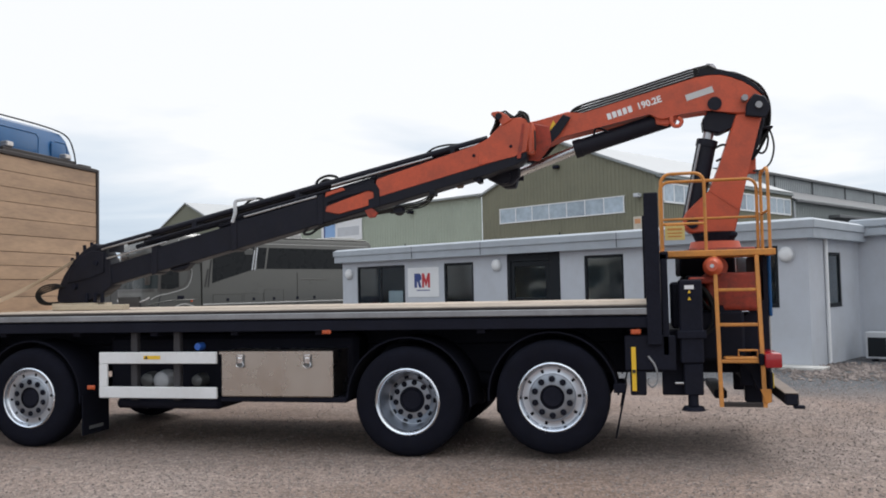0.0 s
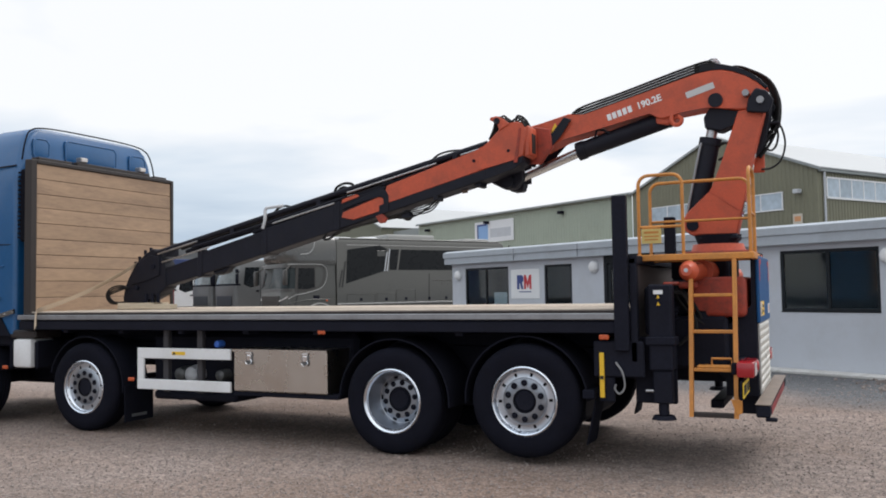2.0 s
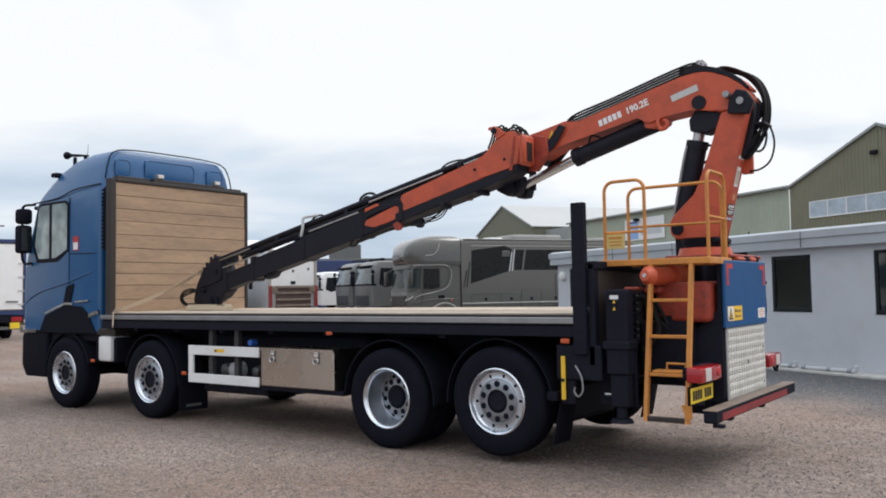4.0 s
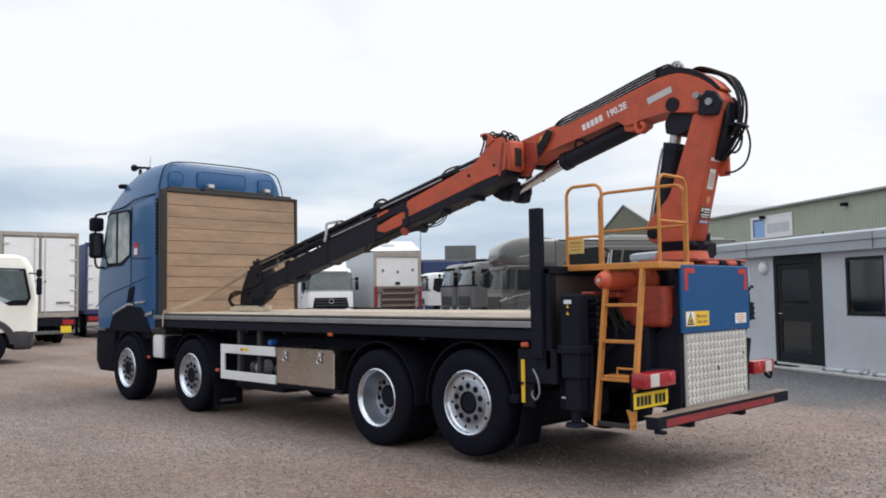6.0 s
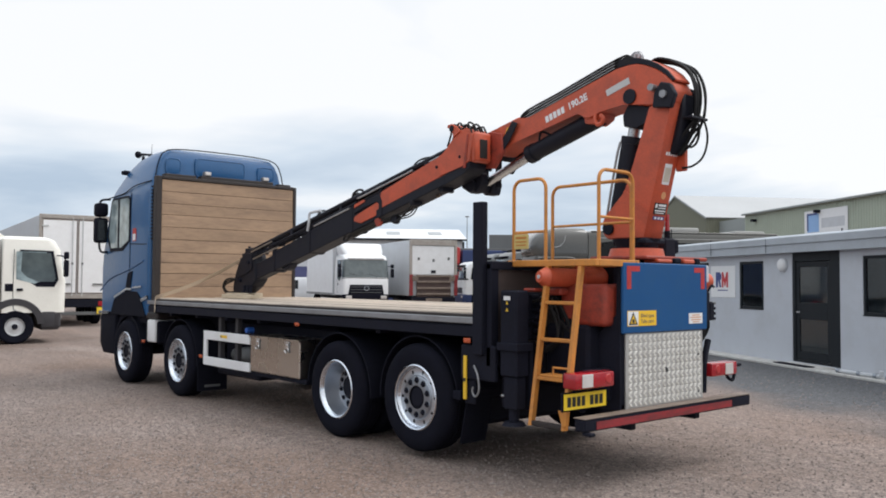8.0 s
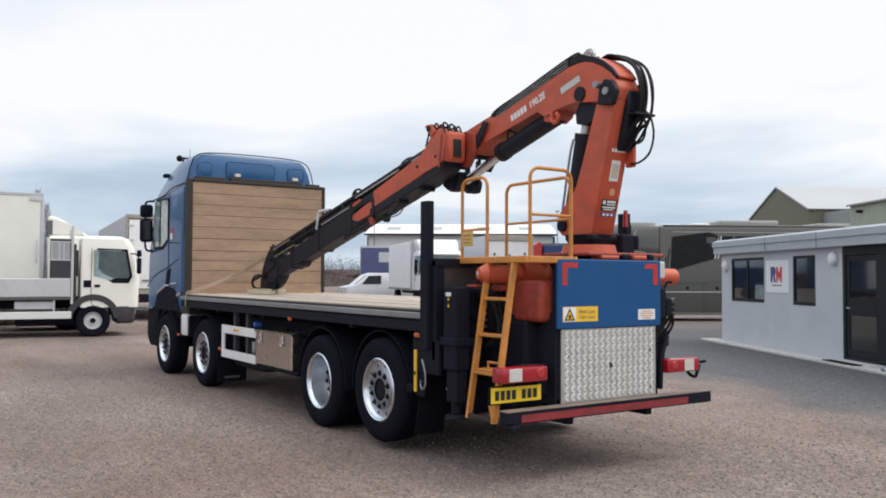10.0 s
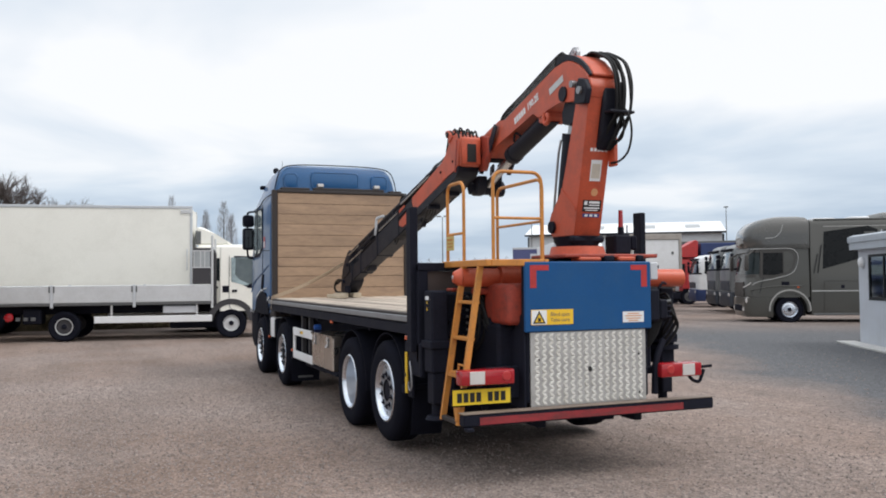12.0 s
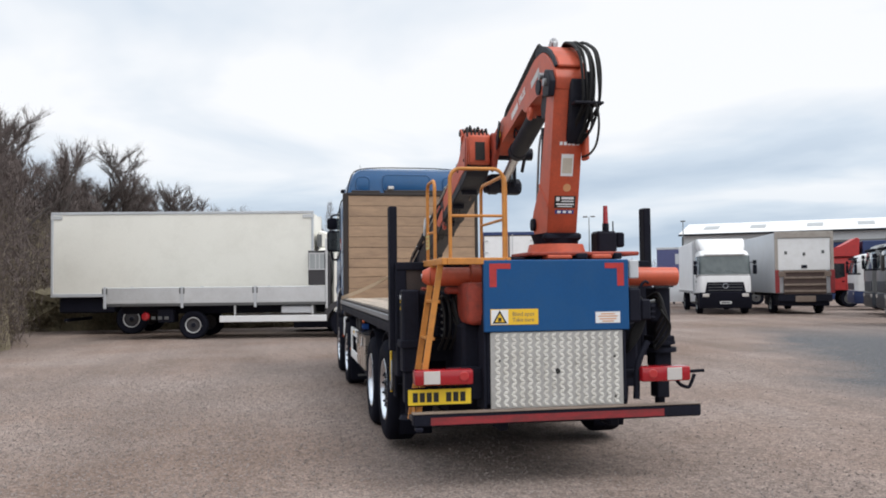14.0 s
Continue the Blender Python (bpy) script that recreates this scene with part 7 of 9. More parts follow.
# stepped plates, pipes and roller slung under the jib
part("jib_tooth", prism([(-0.90, along(-0.90) - 0.13), (-0.84, along(-0.84) - 0.19), (-0.80, along(-0.80) - 0.19), (-0.80, along(-0.80) - 0.13)], -0.10, 0.08, 0.005, m=JIB), BLACK_BOOM, jib)
part("jib_tab", prism([(-1.10, along(-1.10) - 0.13), (-1.08, along(-1.08) - 0.17), (-1.02, along(-1.02) - 0.18), (-1.00, along(-1.00) - 0.13)], 0.04, 0.05, 0.003, m=JIB), BROWN_STEEL, jib)
part("hose_clamp", box(jarm(-1.36, -0.14, along(-1.33) - 0.19), jarm(-1.30, 0.02, along(-1.33) - 0.13), 0.01), BLACK_BOOM, jib)
for k in range(4):
    y = -0.12 + 0.03 * k
    d = 0.018 * k
    hu = tube([jarm(-1.30, y, along(-1.3) - 0.16), jarm(-1.45, y, along(-1.45) - 0.21 - d), jarm(-1.75, y, along(-1.75) - 0.20 - d * 0.6), jarm(-2.15, y, along(-2.15) - 0.185), jarm(-2.55, y, along(-2.55) - 0.165), jarm(-2.70, y, along(-2.7) - 0.18)], 0.008, 6)
    part("slung_hose", hu, HOSE, jib)
part("slung_hose", tube([jarm(-1.30, -0.13, along(-1.30) - 0.15), jarm(-1.42, -0.13, along(-1.42) - 0.24), jarm(-1.62, -0.13, along(-1.62) - 0.285), jarm(-1.80, -0.13, along(-1.8) - 0.25)], 0.010, 6), HOSE, jib)
part("hose_roller", lathe([(0, -0.04), (0.05, -0.04), (0.06, -0.02), (0.06, 0.03), (0, 0.04)], 18), BLACK_BOOM, jib, at=JIB @ Matrix.Translation((-1.72, -0.07, along(-1.72) - 0.235)))
part("jib_lug", prism([(-2.02, along(-2.02) - 0.13), (-1.95, along(-1.95) - 0.20), (-1.98, along(-1.98) - 0.245), (-2.05, along(-2.05) - 0.235), (-2.10, along(-2.1) - 0.14)], -0.13, -0.09, 0.006, m=JIB), SHADED_DIRTY_ORANGE, jib)
part("roller_hook", tube([jarm(-2.78, -0.10, along(-2.78) - 0.14), jarm(-2.83, -0.10, along(-2.83) - 0.19), jarm(-2.75, -0.10, along(-2.75) - 0.215), jarm(-2.66, -0.10, along(-2.66) - 0.18)], 0.015, 6), HOSE, jib)

# tip: the last stage widens and bends down to the deck
TIP = [(-5.32, along(-5.32) + 0.14), (-5.42, along(-5.42) + 0.36), (-5.54, 2.215), (-5.70, 2.13), (-5.85, 1.99), (-5.97, 1.84), (-6.04, 1.70), (-6.07, 1.56), (-6.05, 1.505), (-5.70, 1.495), (-5.60, 1.54), (-5.44, 1.60), (-5.30, along(-5.30) - 0.135)]
tip = part("boom_tip", prism(TIP, -0.10, 0.12, 0.014, m=JIB), BLACK_BOOM, crane, "black boom tip resting on timber")
for x, z in ((-5.60, 2.17), (-5.70, 2.14), (-5.80, 2.06), (-5.87, 1.99)):
    part("hose_fitting", cyl(jarm(x, -0.05, z - 0.10), jarm(x - 0.01, -0.05, z + 0.06), 0.021, n=10), BLACK, tip)
part("tip_cheek", prism([(-5.40, 2.10), (-5.56, 2.13), (-5.72, 2.06), (-5.88, 1.88), (-5.90, 1.74), (-5.60, 1.80), (-5.40, 1.86)], -0.118, -0.101, 0.006, m=JIB), BLACK_BOOM, tip)
for x, z in ((-5.80, 1.70), (-5.50, 1.98)):
    part("tip_pin", cyl(jarm(x, -0.14, z), jarm(x, 0.14, z), 0.032, n=14), BLACK, tip)
for x in (-5.64, -5.52, -5.42):
    part("tip_lug", cyl(jarm(x, -0.11, 1.62), jarm(x, -0.11, 1.50), 0.024, n=10), BLACK, tip)
for k in range(4):
    r_ = 0.02 * k
    tl_ = tube([jarm(-5.95, -0.08 - 0.02 * k, 1.70), jarm(-6.08, -0.12, 1.735 - r_), jarm(-6.24 + r_, -0.15, 1.70 - r_), jarm(-6.31 + r_, -0.16, 1.60), jarm(-6.24 + r_, -0.14, 1.50 + 0.3 * r_), jarm(-6.02, -0.1, 1.49 + 0.4 * r_)], 0.010, 7)
    part("tip_hose", tl_, HOSE, tip, "black hose curled at the boom tip")

# ---- operator's platform, rails and ladder ----
plat = thing("crane_platform", "yellow tubular operator platform with ladder behind the flatbed", "platform")
fl = box((0.99, 0.28, 1.828), (2.0, 0.325, 1.885), 0.006)
box((0.99, 0.825, 1.828), (2.0, 0.87, 1.885), 0.006, bm=fl)
box((0.99, 0.326, 1.828), (1.035, 0.824, 1.885), 0.006, bm=fl)
box((1.955, 0.326, 1.828), (2.0, 0.824, 1.885), 0.006, bm=fl)
part("platform_frame", fl, YELLOW, plat)
ms = bmesh.new()
for k in range(12):
    box((1.04, 0.335 + k * 0.041, 1.84), (1.95, 0.35 + k * 0.041, 1.875), bm=ms)
part("platform_grating", ms, BLACK, plat)


def hoop(a, b, z0, z1, r=0.0155):
    """An upright tube hoop with rounded shoulders between two feet."""
    a, b = Vector(a), Vector(b)
    d = (b - a).normalized()
    c = 0.09
    pts = [a + Vector((0, 0, z0)), a + Vector((0, 0, z1 - c))]
    for k in range(1, 5):
        t = radians(90 * k / 5)
        pts.append(a + d * c * (1 - math.cos(t)) + Vector((0, 0, z1 - c + c * math.sin(t))))
    pts.append(a + d * c + Vector((0, 0, z1)))
    pts.append(b - d * c + Vector((0, 0, z1)))
    for k in range(1, 5):
        t = radians(90 * k / 5)
        pts.append(b - d * c * (1 - math.sin(t)) + Vector((0, 0, z1 - c + c * math.cos(t))))
    pts += [b + Vector((0, 0, z1 - c)), b + Vector((0, 0, z0))]
    return tube(pts, r, 10, per=1)


h1 = part("guard_hoop", hoop((1.025, 0.33, 0), (1.41, 0.33, 0), 1.88, 2.60), YELLOW, plat)
part("mid_rail", cyl((1.03, 0.33, 2.135), (1.405, 0.33, 2.135), 0.0125, n=10), YELLOW, h1)
h2 = part("guard_hoop", hoop((1.965, 0.36, 0), (1.965, 0.82, 0), 1.88, 2.63), YELLOW, plat)
part("mid_rail", cyl((1.965, 0.37, 2.235), (1.965, 0.81, 2.235), 0.0125, n=10), YELLOW, h2)
h3 = part("guard_hoop", hoop((1.03, 0.845, 0), (1.93, 0.845, 0), 1.88, 2.585), YELLOW, plat)
part("mid_rail", cyl((1.035, 0.845, 2.215), (1.925, 0.845, 2.215), 0.0125, n=10), YELLOW, h3)
sg = part("notice", box((1.05, 0.306, 1.985), (1.225, 0.312, 2.115), 0.002), FADED_YELLOW, plat, "faded yellow notice plate")
bars(sg, YELLOW, on_side(1.137, 0.3055, 2.05), [(0, 0.035, 0.13, 0.02), (0, 0.0, 0.13, 0.012), (0, -0.03, 0.12, 0.012)])
part("notice_bracket", box((1.055, 0.309, 2.116), (1.215, 0.315, 2.135), 0.002), YELLOW, plat)


def lad(x, z, dx=0.0):
    return (x + dx, 0.085 + (z - 0.50) * (0.215 / 1.35), z)


for x in (1.475, 1.835):
    st_ = bmesh.new()
    lo, hi = Vector(lad(x, 0.50)), Vector(lad(x, 1.83))
    pts = [(-0.017, -0.024), (0.017, -0.024), (0.017, 0.024), (-0.017, 0.024)]
    ra = [st_.verts.new(lo + Vector((p, q, 0))) for p, q in pts]
    rb = [st_.verts.new(hi + Vector((p, q, 0))) for p, q in pts]
    for k in range(4):
        st_.faces.new((ra[k], ra[(k + 1) % 4], rb[(k + 1) % 4], rb[k]))
    st_.faces.new(ra[::-1])
    st_.faces.new(rb)
    part("ladder_stile", st_, YELLOW, plat, smooth=0)
for z in (0.89, 1.21, 1.52):
    p = lad(1.5, z)
    part("ladder_rung", box((1.493, p[1] - 0.02, z - 0.014), (1.817, p[1] + 0.05, z + 0.014), 0.005), YELLOW, plat)
p = lad(1.5, 0.515)
part("ladder_rung", box((1.46, p[1] - 0.02, 0.50), (1.85, p[1] + 0.03, 0.54), 0.006), RUST_FRAME, plat)
fs_ = tube([(1.64, 0.17, 0.92), (1.64, 0.17, 0.985), (1.80, 0.17, 0.985), (1.80, 0.17, 0.92)], 0.010, 8, per=1)
box((1.52, 0.13, 0.905), (1.83, 0.28, 0.925), 0.006, bm=fs_)
part("folding_step", fs_, YELLOW, plat)
part("step_bracket", prism([(1.80, 0.62), (1.84, 0.62), (1.84, 0.86), (1.66, 0.86), (1.76, 0.78)], 0.30, 0.36, 0.01), BLACK, plat)

# ---- things on the bed ----
rng = random.Random(9)
for i, (x0, x1, y0, y1, z) in enumerate(((-6.02, -5.48, 1.02, 1.14, 0.08), (-6.0, -5.44, 1.22, 1.36, 0.08), (-5.85, -4.95, 0.86, 0.98, 0.06))):
    solid("timber_baulk", box((x0, y0, 1.422), (x1, y1, 1.422 + z), 0.006), PALE_TIMBER, "pale timber baulk lying on the flatbed", "timber", "timber baulks on the bed")
sp = bmesh.new()
A, B = Vector((-5.82, 1.14, 2.00)), Vector((-6.28, -0.016, 1.424))
line = [A + (B - A) * (k / 12) + Vector((0, 0, -0.05 * math.sin(math.pi * k / 12))) for k in range(13)] + [Vector((-6.285, -0.02, 1.30)), Vector((-6.285, -0.02, 1.22))]
for a, b in zip(line, line[1:]):
    u = Vector((0.018, 0, 0.032))
    q = [sp.verts.new(v) for v in (a - u, a + u, b + u, b - u)]
    q2 = [sp.verts.new(v + Vector((0.002, -0.003, 0.0))) for v in (a - u, a + u, b + u, b - u)]
    sp.faces.new(q)
    sp.faces.new(q2[::-1])
    for k in range(4):
        sp.faces.new((q[k], q[(k + 1) % 4], q2[(k + 1) % 4], q2[k]))
bmesh.ops.remove_doubles(sp, verts=sp.verts, dist=0.0005)
solid("ratchet_strap", sp, STRAP, "tan webbing strap from the boom tip over the bed edge", "strap")

# ---- other vehicles in the yard; each is built nose at x = 0, running back along +x ----
def small_wheel(r=0.47, w=0.27, rim=0.26, hub_mat=None):
    ty = mesh_of("tyre", lathe([(rim, 0.02), (rim + 0.03, 0.0), (r - 0.05, -0.008), (r - 0.01, 0.02), (r, 0.05), (r, w - 0.05), (r - 0.01, w - 0.02), (rim + 0.03, w), (rim, w - 0.02)], 36, close=True), RUBBER)
    ri = mesh_of("rim", lathe([(0, 0.02), (0.08, 0.02), (0.09, 0.045), (0.15, 0.055), (0.20, 0.05), (rim - 0.04, 0.075), (rim - 0.015, 0.03), (rim, 0.005), (rim + 0.006, 0.02), (rim, 0.2), (0, 0.2)], 36), hub_mat or GREY_WHITE)
    return ty, ri


WHEELS = {"grey": small_wheel(), "bright": small_wheel(0.50, 0.29, 0.29, ALLOY), "dark": small_wheel(0.50, 0.29, 0.29, GREY_CAB), "pale": small_wheel(0.455, 0.27, 0.235, ALU_PALE), "ring": small_wheel(0.44, 0.27, 0.245, MUDGUARD), "large_ring": small_wheel(0.53, 0.28, 0.30, MUDGUARD)}
RINGS = {k: mesh_of("rim_ring", lathe([(r - 0.030, 0.02), (r - 0.023, -0.004), (r - 0.002, -0.004), (r + 0.002, 0.02)], 36), ALU_PALE) for k, r in (("ring", 0.245), ("large_ring", 0.29))}


def put_wheels(veh, xs, kind, half, r=0.47):
    ty, ri = WHEELS[kind]
    for x in xs:
        for s in (-1, 1):
            m = Matrix.Translation((x, s * half, r))
            if s > 0:
                m = m @ Matrix.Rotation(math.pi, 4, "Z")
            wh = part("wheel", ty, None, veh, at=m)
            part("rim", ri, None, wh)
            part("hub", mesh_hub, None, wh)
            if kind in RINGS:
                part("rim_ring", RINGS[kind], None, wh, "pale rim ring")


mesh_hub = mesh_of("hub", lathe([(0, -0.01), (0.06, -0.005), (0.075, 0.02), (0, 0.03)], 18), BLACK)


def cab_parts(veh, paint, w, length, z0, roof, screen, glass=GLASS, nose=0.10, dark_grille=True, label="", wrap=True):
    """A tilt cab: shell, windscreen, side windows, grille, lamps, bumper, mirrors."""
    h = w / 2
    z1, z2 = screen
    lv = [(z0, 0.02, length, -h, h, 0.18, 0.05), (z1 - 0.05, 0.0, length, -h, h, 0.2, 0.05), (z1 + 0.02, 0.03, length, -h, h, 0.2, 0.05), (z2, 0.03 + nose, length, -h + 0.05, h - 0.05, 0.2, 0.06), (roof - 0.08, 0.10 + nose * 1.8, length, -h + 0.08, h - 0.08, 0.24, 0.08), (roof, 0.30 + nose * 2, length - 0.08, -h + 0.18, h - 0.18, 0.2, 0.08)]
    cab = part("cab", loft(lv), paint, veh, label)
    k = 0.0 if wrap else 0.13
    ws = loft([(z1 + 0.05, 0.022, 0.30, -h - 0.004 + k, h + 0.004 - k, 0.2 - k, 0.02), (z2 - 0.03, 0.02 + nose, 0.30 + nose, -h + 0.042 + k, h - 0.042 - k, 0.2 - k, 0.02)])
    part("windscreen", ws, glass, cab, "windscreen")
    for s in (-1, 1):
        q = [(0.44, z1 + 0.02), (0.40 + nose, z2 - 0.05), (1.22, z2 - 0.05), (1.22, z1 - 0.02), (0.78, z1 - 0.14)]
        part("side_window", prism(q, s * (h - 0.06), s * (h + 0.006), 0.0), GLASS if glass is MERC_GLASS or (glass is VIEW_GLASS and paint is not CREAM) else glass, cab, smooth=0)
        part("door_seam", tube([(1.28, s * (h + 0.001), z2 + 0.0), (1.28, s * (h + 0.001), z0 + 0.25), (1.20, s * (h + 0.001), z0 + 0.05)], 0.008, 6), BLACK, cab)
        part("door_handle", box((1.05, s * (h + 0.012) - 0.015, z1 - 0.33), (1.2, s * (h + 0.012) + 0.015, z1 - 0.26), 0.008), PLASTIC, cab)
        mi = part("mirror", box((-0.02, s * (h + 0.16) - 0.09, z1 + 0.05), (0.10, s * (h + 0.16) + 0.09, z1 + 0.50), 0.04, seg=2), PLASTIC, cab, "black wing mirror")
        part("mirror_arm", tube([(0.06, s * (h + 0.16), z1 + 0.5), (0.12, s * (h + 0.14), z1 + 0.6), (0.25, s * (h - 0.03), z1 + 0.62)], 0.018, 6), PLASTIC, mi)
        part("mirror_head", box((-0.02, s * (h + 0.16) - 0.08, z1 + 0.53), (0.10, s * (h + 0.16) + 0.08, z1 + 0.72), 0.03, seg=2), PLASTIC, mi)
    if dark_grille:
        gr = box((-0.012, -h + 0.35, z0 + 0.10), (0.02, h - 0.35, z1 - 0.30), 0.01)
        for k in range(4):
            box((-0.022, -h + 0.36, z0 + 0.16 + k * 0.11), (-0.011, h - 0.36, z0 + 0.20 + k * 0.11), bm=gr)
        part("grille", gr, PLASTIC, cab)
    return cab


def bumper_set(veh, w, z0, z1, paint, depth=0.5):
    h = w / 2
    bu = part("bumper", loft([(z0, 0.02, depth, -h + 0.06, h - 0.06, 0.14, 0.03), (z0 + 0.10, -0.04, depth, -h, h, 0.16, 0.03), (z1 - 0.02, -0.04, depth, -h, h, 0.16, 0.03), (z1, -0.01, depth, -h + 0.02, h - 0.02, 0.16, 0.03)]), paint, veh)
    for s in (-1, 1):
        part("headlamp", box((-0.052, s * (h - 0.30) - 0.16, z1 - 0.22), (0.02, s * (h - 0.30) + 0.16, z1 - 0.05), 0.03, seg=2), CLEAR_LENS, bu, "clear headlamp")
    return bu


def chassis(veh, x0, x1, w=0.84, z=0.78):
    for s in (-1, 1):
        part("chassis_rail", box((x0, s * w / 2 - 0.04, z), (x1, s * w / 2 + 0.04, z + 0.24), 0.01), BLACK, veh)


# -- cream flatbed lorry with alloy dropsides --
DAF = pose(-18.53, 2.04, 0, 0, 0, 261.3)
v = thing("dropside_lorry", "cream flatbed lorry with pale alloy dropsides", "lorry", at=DAF)
c = cab_parts(v, CREAM, 2.30, 1.56, 0.82, 2.83, (1.72, 2.48), VIEW_GLASS, 0.10, wrap=False)
c.location.x = -0.14
bumper_set(v, 2.30, 0.36, 0.84, MUDGUARD, 0.45)
for s in (-1, 1):
    part("window_frame", prism([(0.20, 1.70), (0.34, 2.46), (1.14, 2.48), (1.17, 1.88), (1.02, 1.70), (0.72, 1.50), (0.30, 1.50)], s * 1.09, s * 1.153), PLASTIC, c, smooth=0)
    part("side_glass", prism([(0.27, 1.72), (0.40, 2.40), (1.09, 2.42), (1.11, 1.92), (0.97, 1.76), (0.70, 1.64), (0.32, 1.64)], s * 1.09, s * 1.160), MERC_GLASS, c, "side window", smooth=0)
    part("return_panel", box((1.675, s * 1.20 - 0.015, 1.64), (2.20, s * 1.20 + 0.015, 2.72), 0.006), MUDGUARD, v, "dark panel behind the cab")
    for z in (2.12, 2.62):
        part("panel_rail", box((1.675, s * 1.218 - 0.008, z), (2.20, s * 1.218 + 0.008, z + 0.03), 0.004), ALU_PALE, v)
    for x in (1.84, 1.96, 2.15):
        part("panel_bar", box((x, s * 1.218 - 0.008, 2.151), (x + 0.025, s * 1.218 + 0.008, 2.619), 0.004), ALU_PALE, v)
    part("panel_glass", box((1.70, s * 1.216 - 0.004, 2.15), (2.18, s * 1.216 + 0.001, 2.62)), PALE_CLAD, v, smooth=0)
    part("mudguard", arc_guard(1.08, 0.48, 0.54, 0.17, s * 1.165 if s < 0 else 0.75, -0.75 if s < 0 else 1.165, 4, 176), MUDGUARD, v, "smoky grey mudguard")
    part("step_panel", box((0.12, s * 1.10 - 0.06, 0.42), (0.46, s * 1.10 + 0.055, 0.86), 0.03, seg=2), MUDGUARD, v)
    part("vent", box((1.28, s * 1.15 - 0.012, 1.38), (1.48, s * 1.15 + 0.012, 1.58), 0.01), PLASTIC, c)
put_wheels(v, (1.08,), "pale", 1.15, 0.455)
put_wheels(v, (5.77,), "ring", 1.15, 0.44)
chassis(v, 0.6, 8.2)
part("marker_lamp", box((0.5, -0.6, 2.84), (0.7, -0.4, 2.88), 0.01), PLASTIC, c)
bed_ = part("flatbed", box((1.64, -1.22, 1.04), (8.48, 1.22, 1.12), 0.01), GREY_CAB, v)
for s in (-1, 1):
    for x0, x1 in ((1.68, 3.80), (3.88, 6.05), (6.13, 8.41)):
        ds = box((x0, s * 1.235 - 0.015, 1.13), (x1, s * 1.235 + 0.015, 1.62), 0.006)
        for z0, z1 in ((1.14, 1.215), (1.222, 1.61)):
            box((x0 + 0.01, s * 1.252 - 0.008, z0), (x1 - 0.01, s * 1.252 + 0.003, z1), 0.004, bm=ds)
        part("dropside", ds, ALU_PALE, bed_, "pale alloy dropside")
    for x in (3.84, 6.09, 8.45):
        pp = part("dropside_post", box((x - 0.038, s * 1.235 - 0.03, 0.98), (x + 0.038, s * 1.235 + 0.03, 1.64), 0.006), GREY_WHITE, bed_)
        for dx in (-0.062, 0.062):
            part("latch", box((x + dx - 0.02, s * 1.255 - 0.02, 1.42), (x + dx + 0.02, s * 1.255 + 0.02, 1.61), 0.008), GREY_CAB, pp)
part("tailboard", box((8.44, -1.20, 1.13), (8.48, 1.20, 1.62), 0.006), ALU_PALE, bed_)
hbf = box((1.60, -1.22, 0.92), (1.67, -1.14, 3.10), 0.01)
box((1.60, 1.14, 0.92), (1.67, 1.22, 3.10), 0.01, bm=hbf)
box((1.60, -1.139, 2.70), (1.67, 1.139, 2.78), 0.01, bm=hbf)
part("headboard", hbf, ALU_PALE, v, "pale alloy headboard frame")
part("headboard_panel", box((1.62, -1.139, 1.12), (1.65, 1.139, 2.05)), GREY_CAB, v)
for k in range(9):
    part("headboard_bar", cyl((1.635, -1.0 + 0.25 * k, 2.05), (1.635, -1.0 + 0.25 * k, 2.70), 0.014, n=8), GREY_CAB, v)
for s in (-1, 1):
    sg_ = part("side_guard", box((1.64, s * 1.18 - 0.02, 0.52), (4.95, s * 1.18 + 0.02, 0.72), 0.01), WHITE, v, "white side guard")
    for x in (2.05, 4.45):
        part("guard_post", box((x, s * 1.15 - 0.02, 0.721), (x + 0.06, s * 1.15 + 0.02, 1.04), 0.006), ALU_PALE, sg_)
part("side_locker", box((2.05, 0.55, 0.78), (3.05, 1.15, 1.0), 0.02), GREY_WHITE, v)
part("air_filter_case", box((1.525, 0.6, 1.0), (1.595, 1.13, 2.60), 0.03), MUDGUARD, v)
rb = part("rear_marker", lathe([(0, -0.05), (0.10, -0.04), (0.13, 0.0), (0.10, 0.04), (0, 0.05)], 18), RED_LENS, v, "round red rear marker", at=Matrix.Translation((7.25, 1.10, 0.72)))
part("under_locker", box((6.4, 0.5, 0.52), (6.9, 1.05, 0.95), 0.03), BLACK, v)
for k in range(3):
    part("valve_box", box((6.55 + 0.2 * k, 1.06, 0.62), (6.67 + 0.2 * k, 1.10, 0.72), 0.006), GREY_CAB, v)

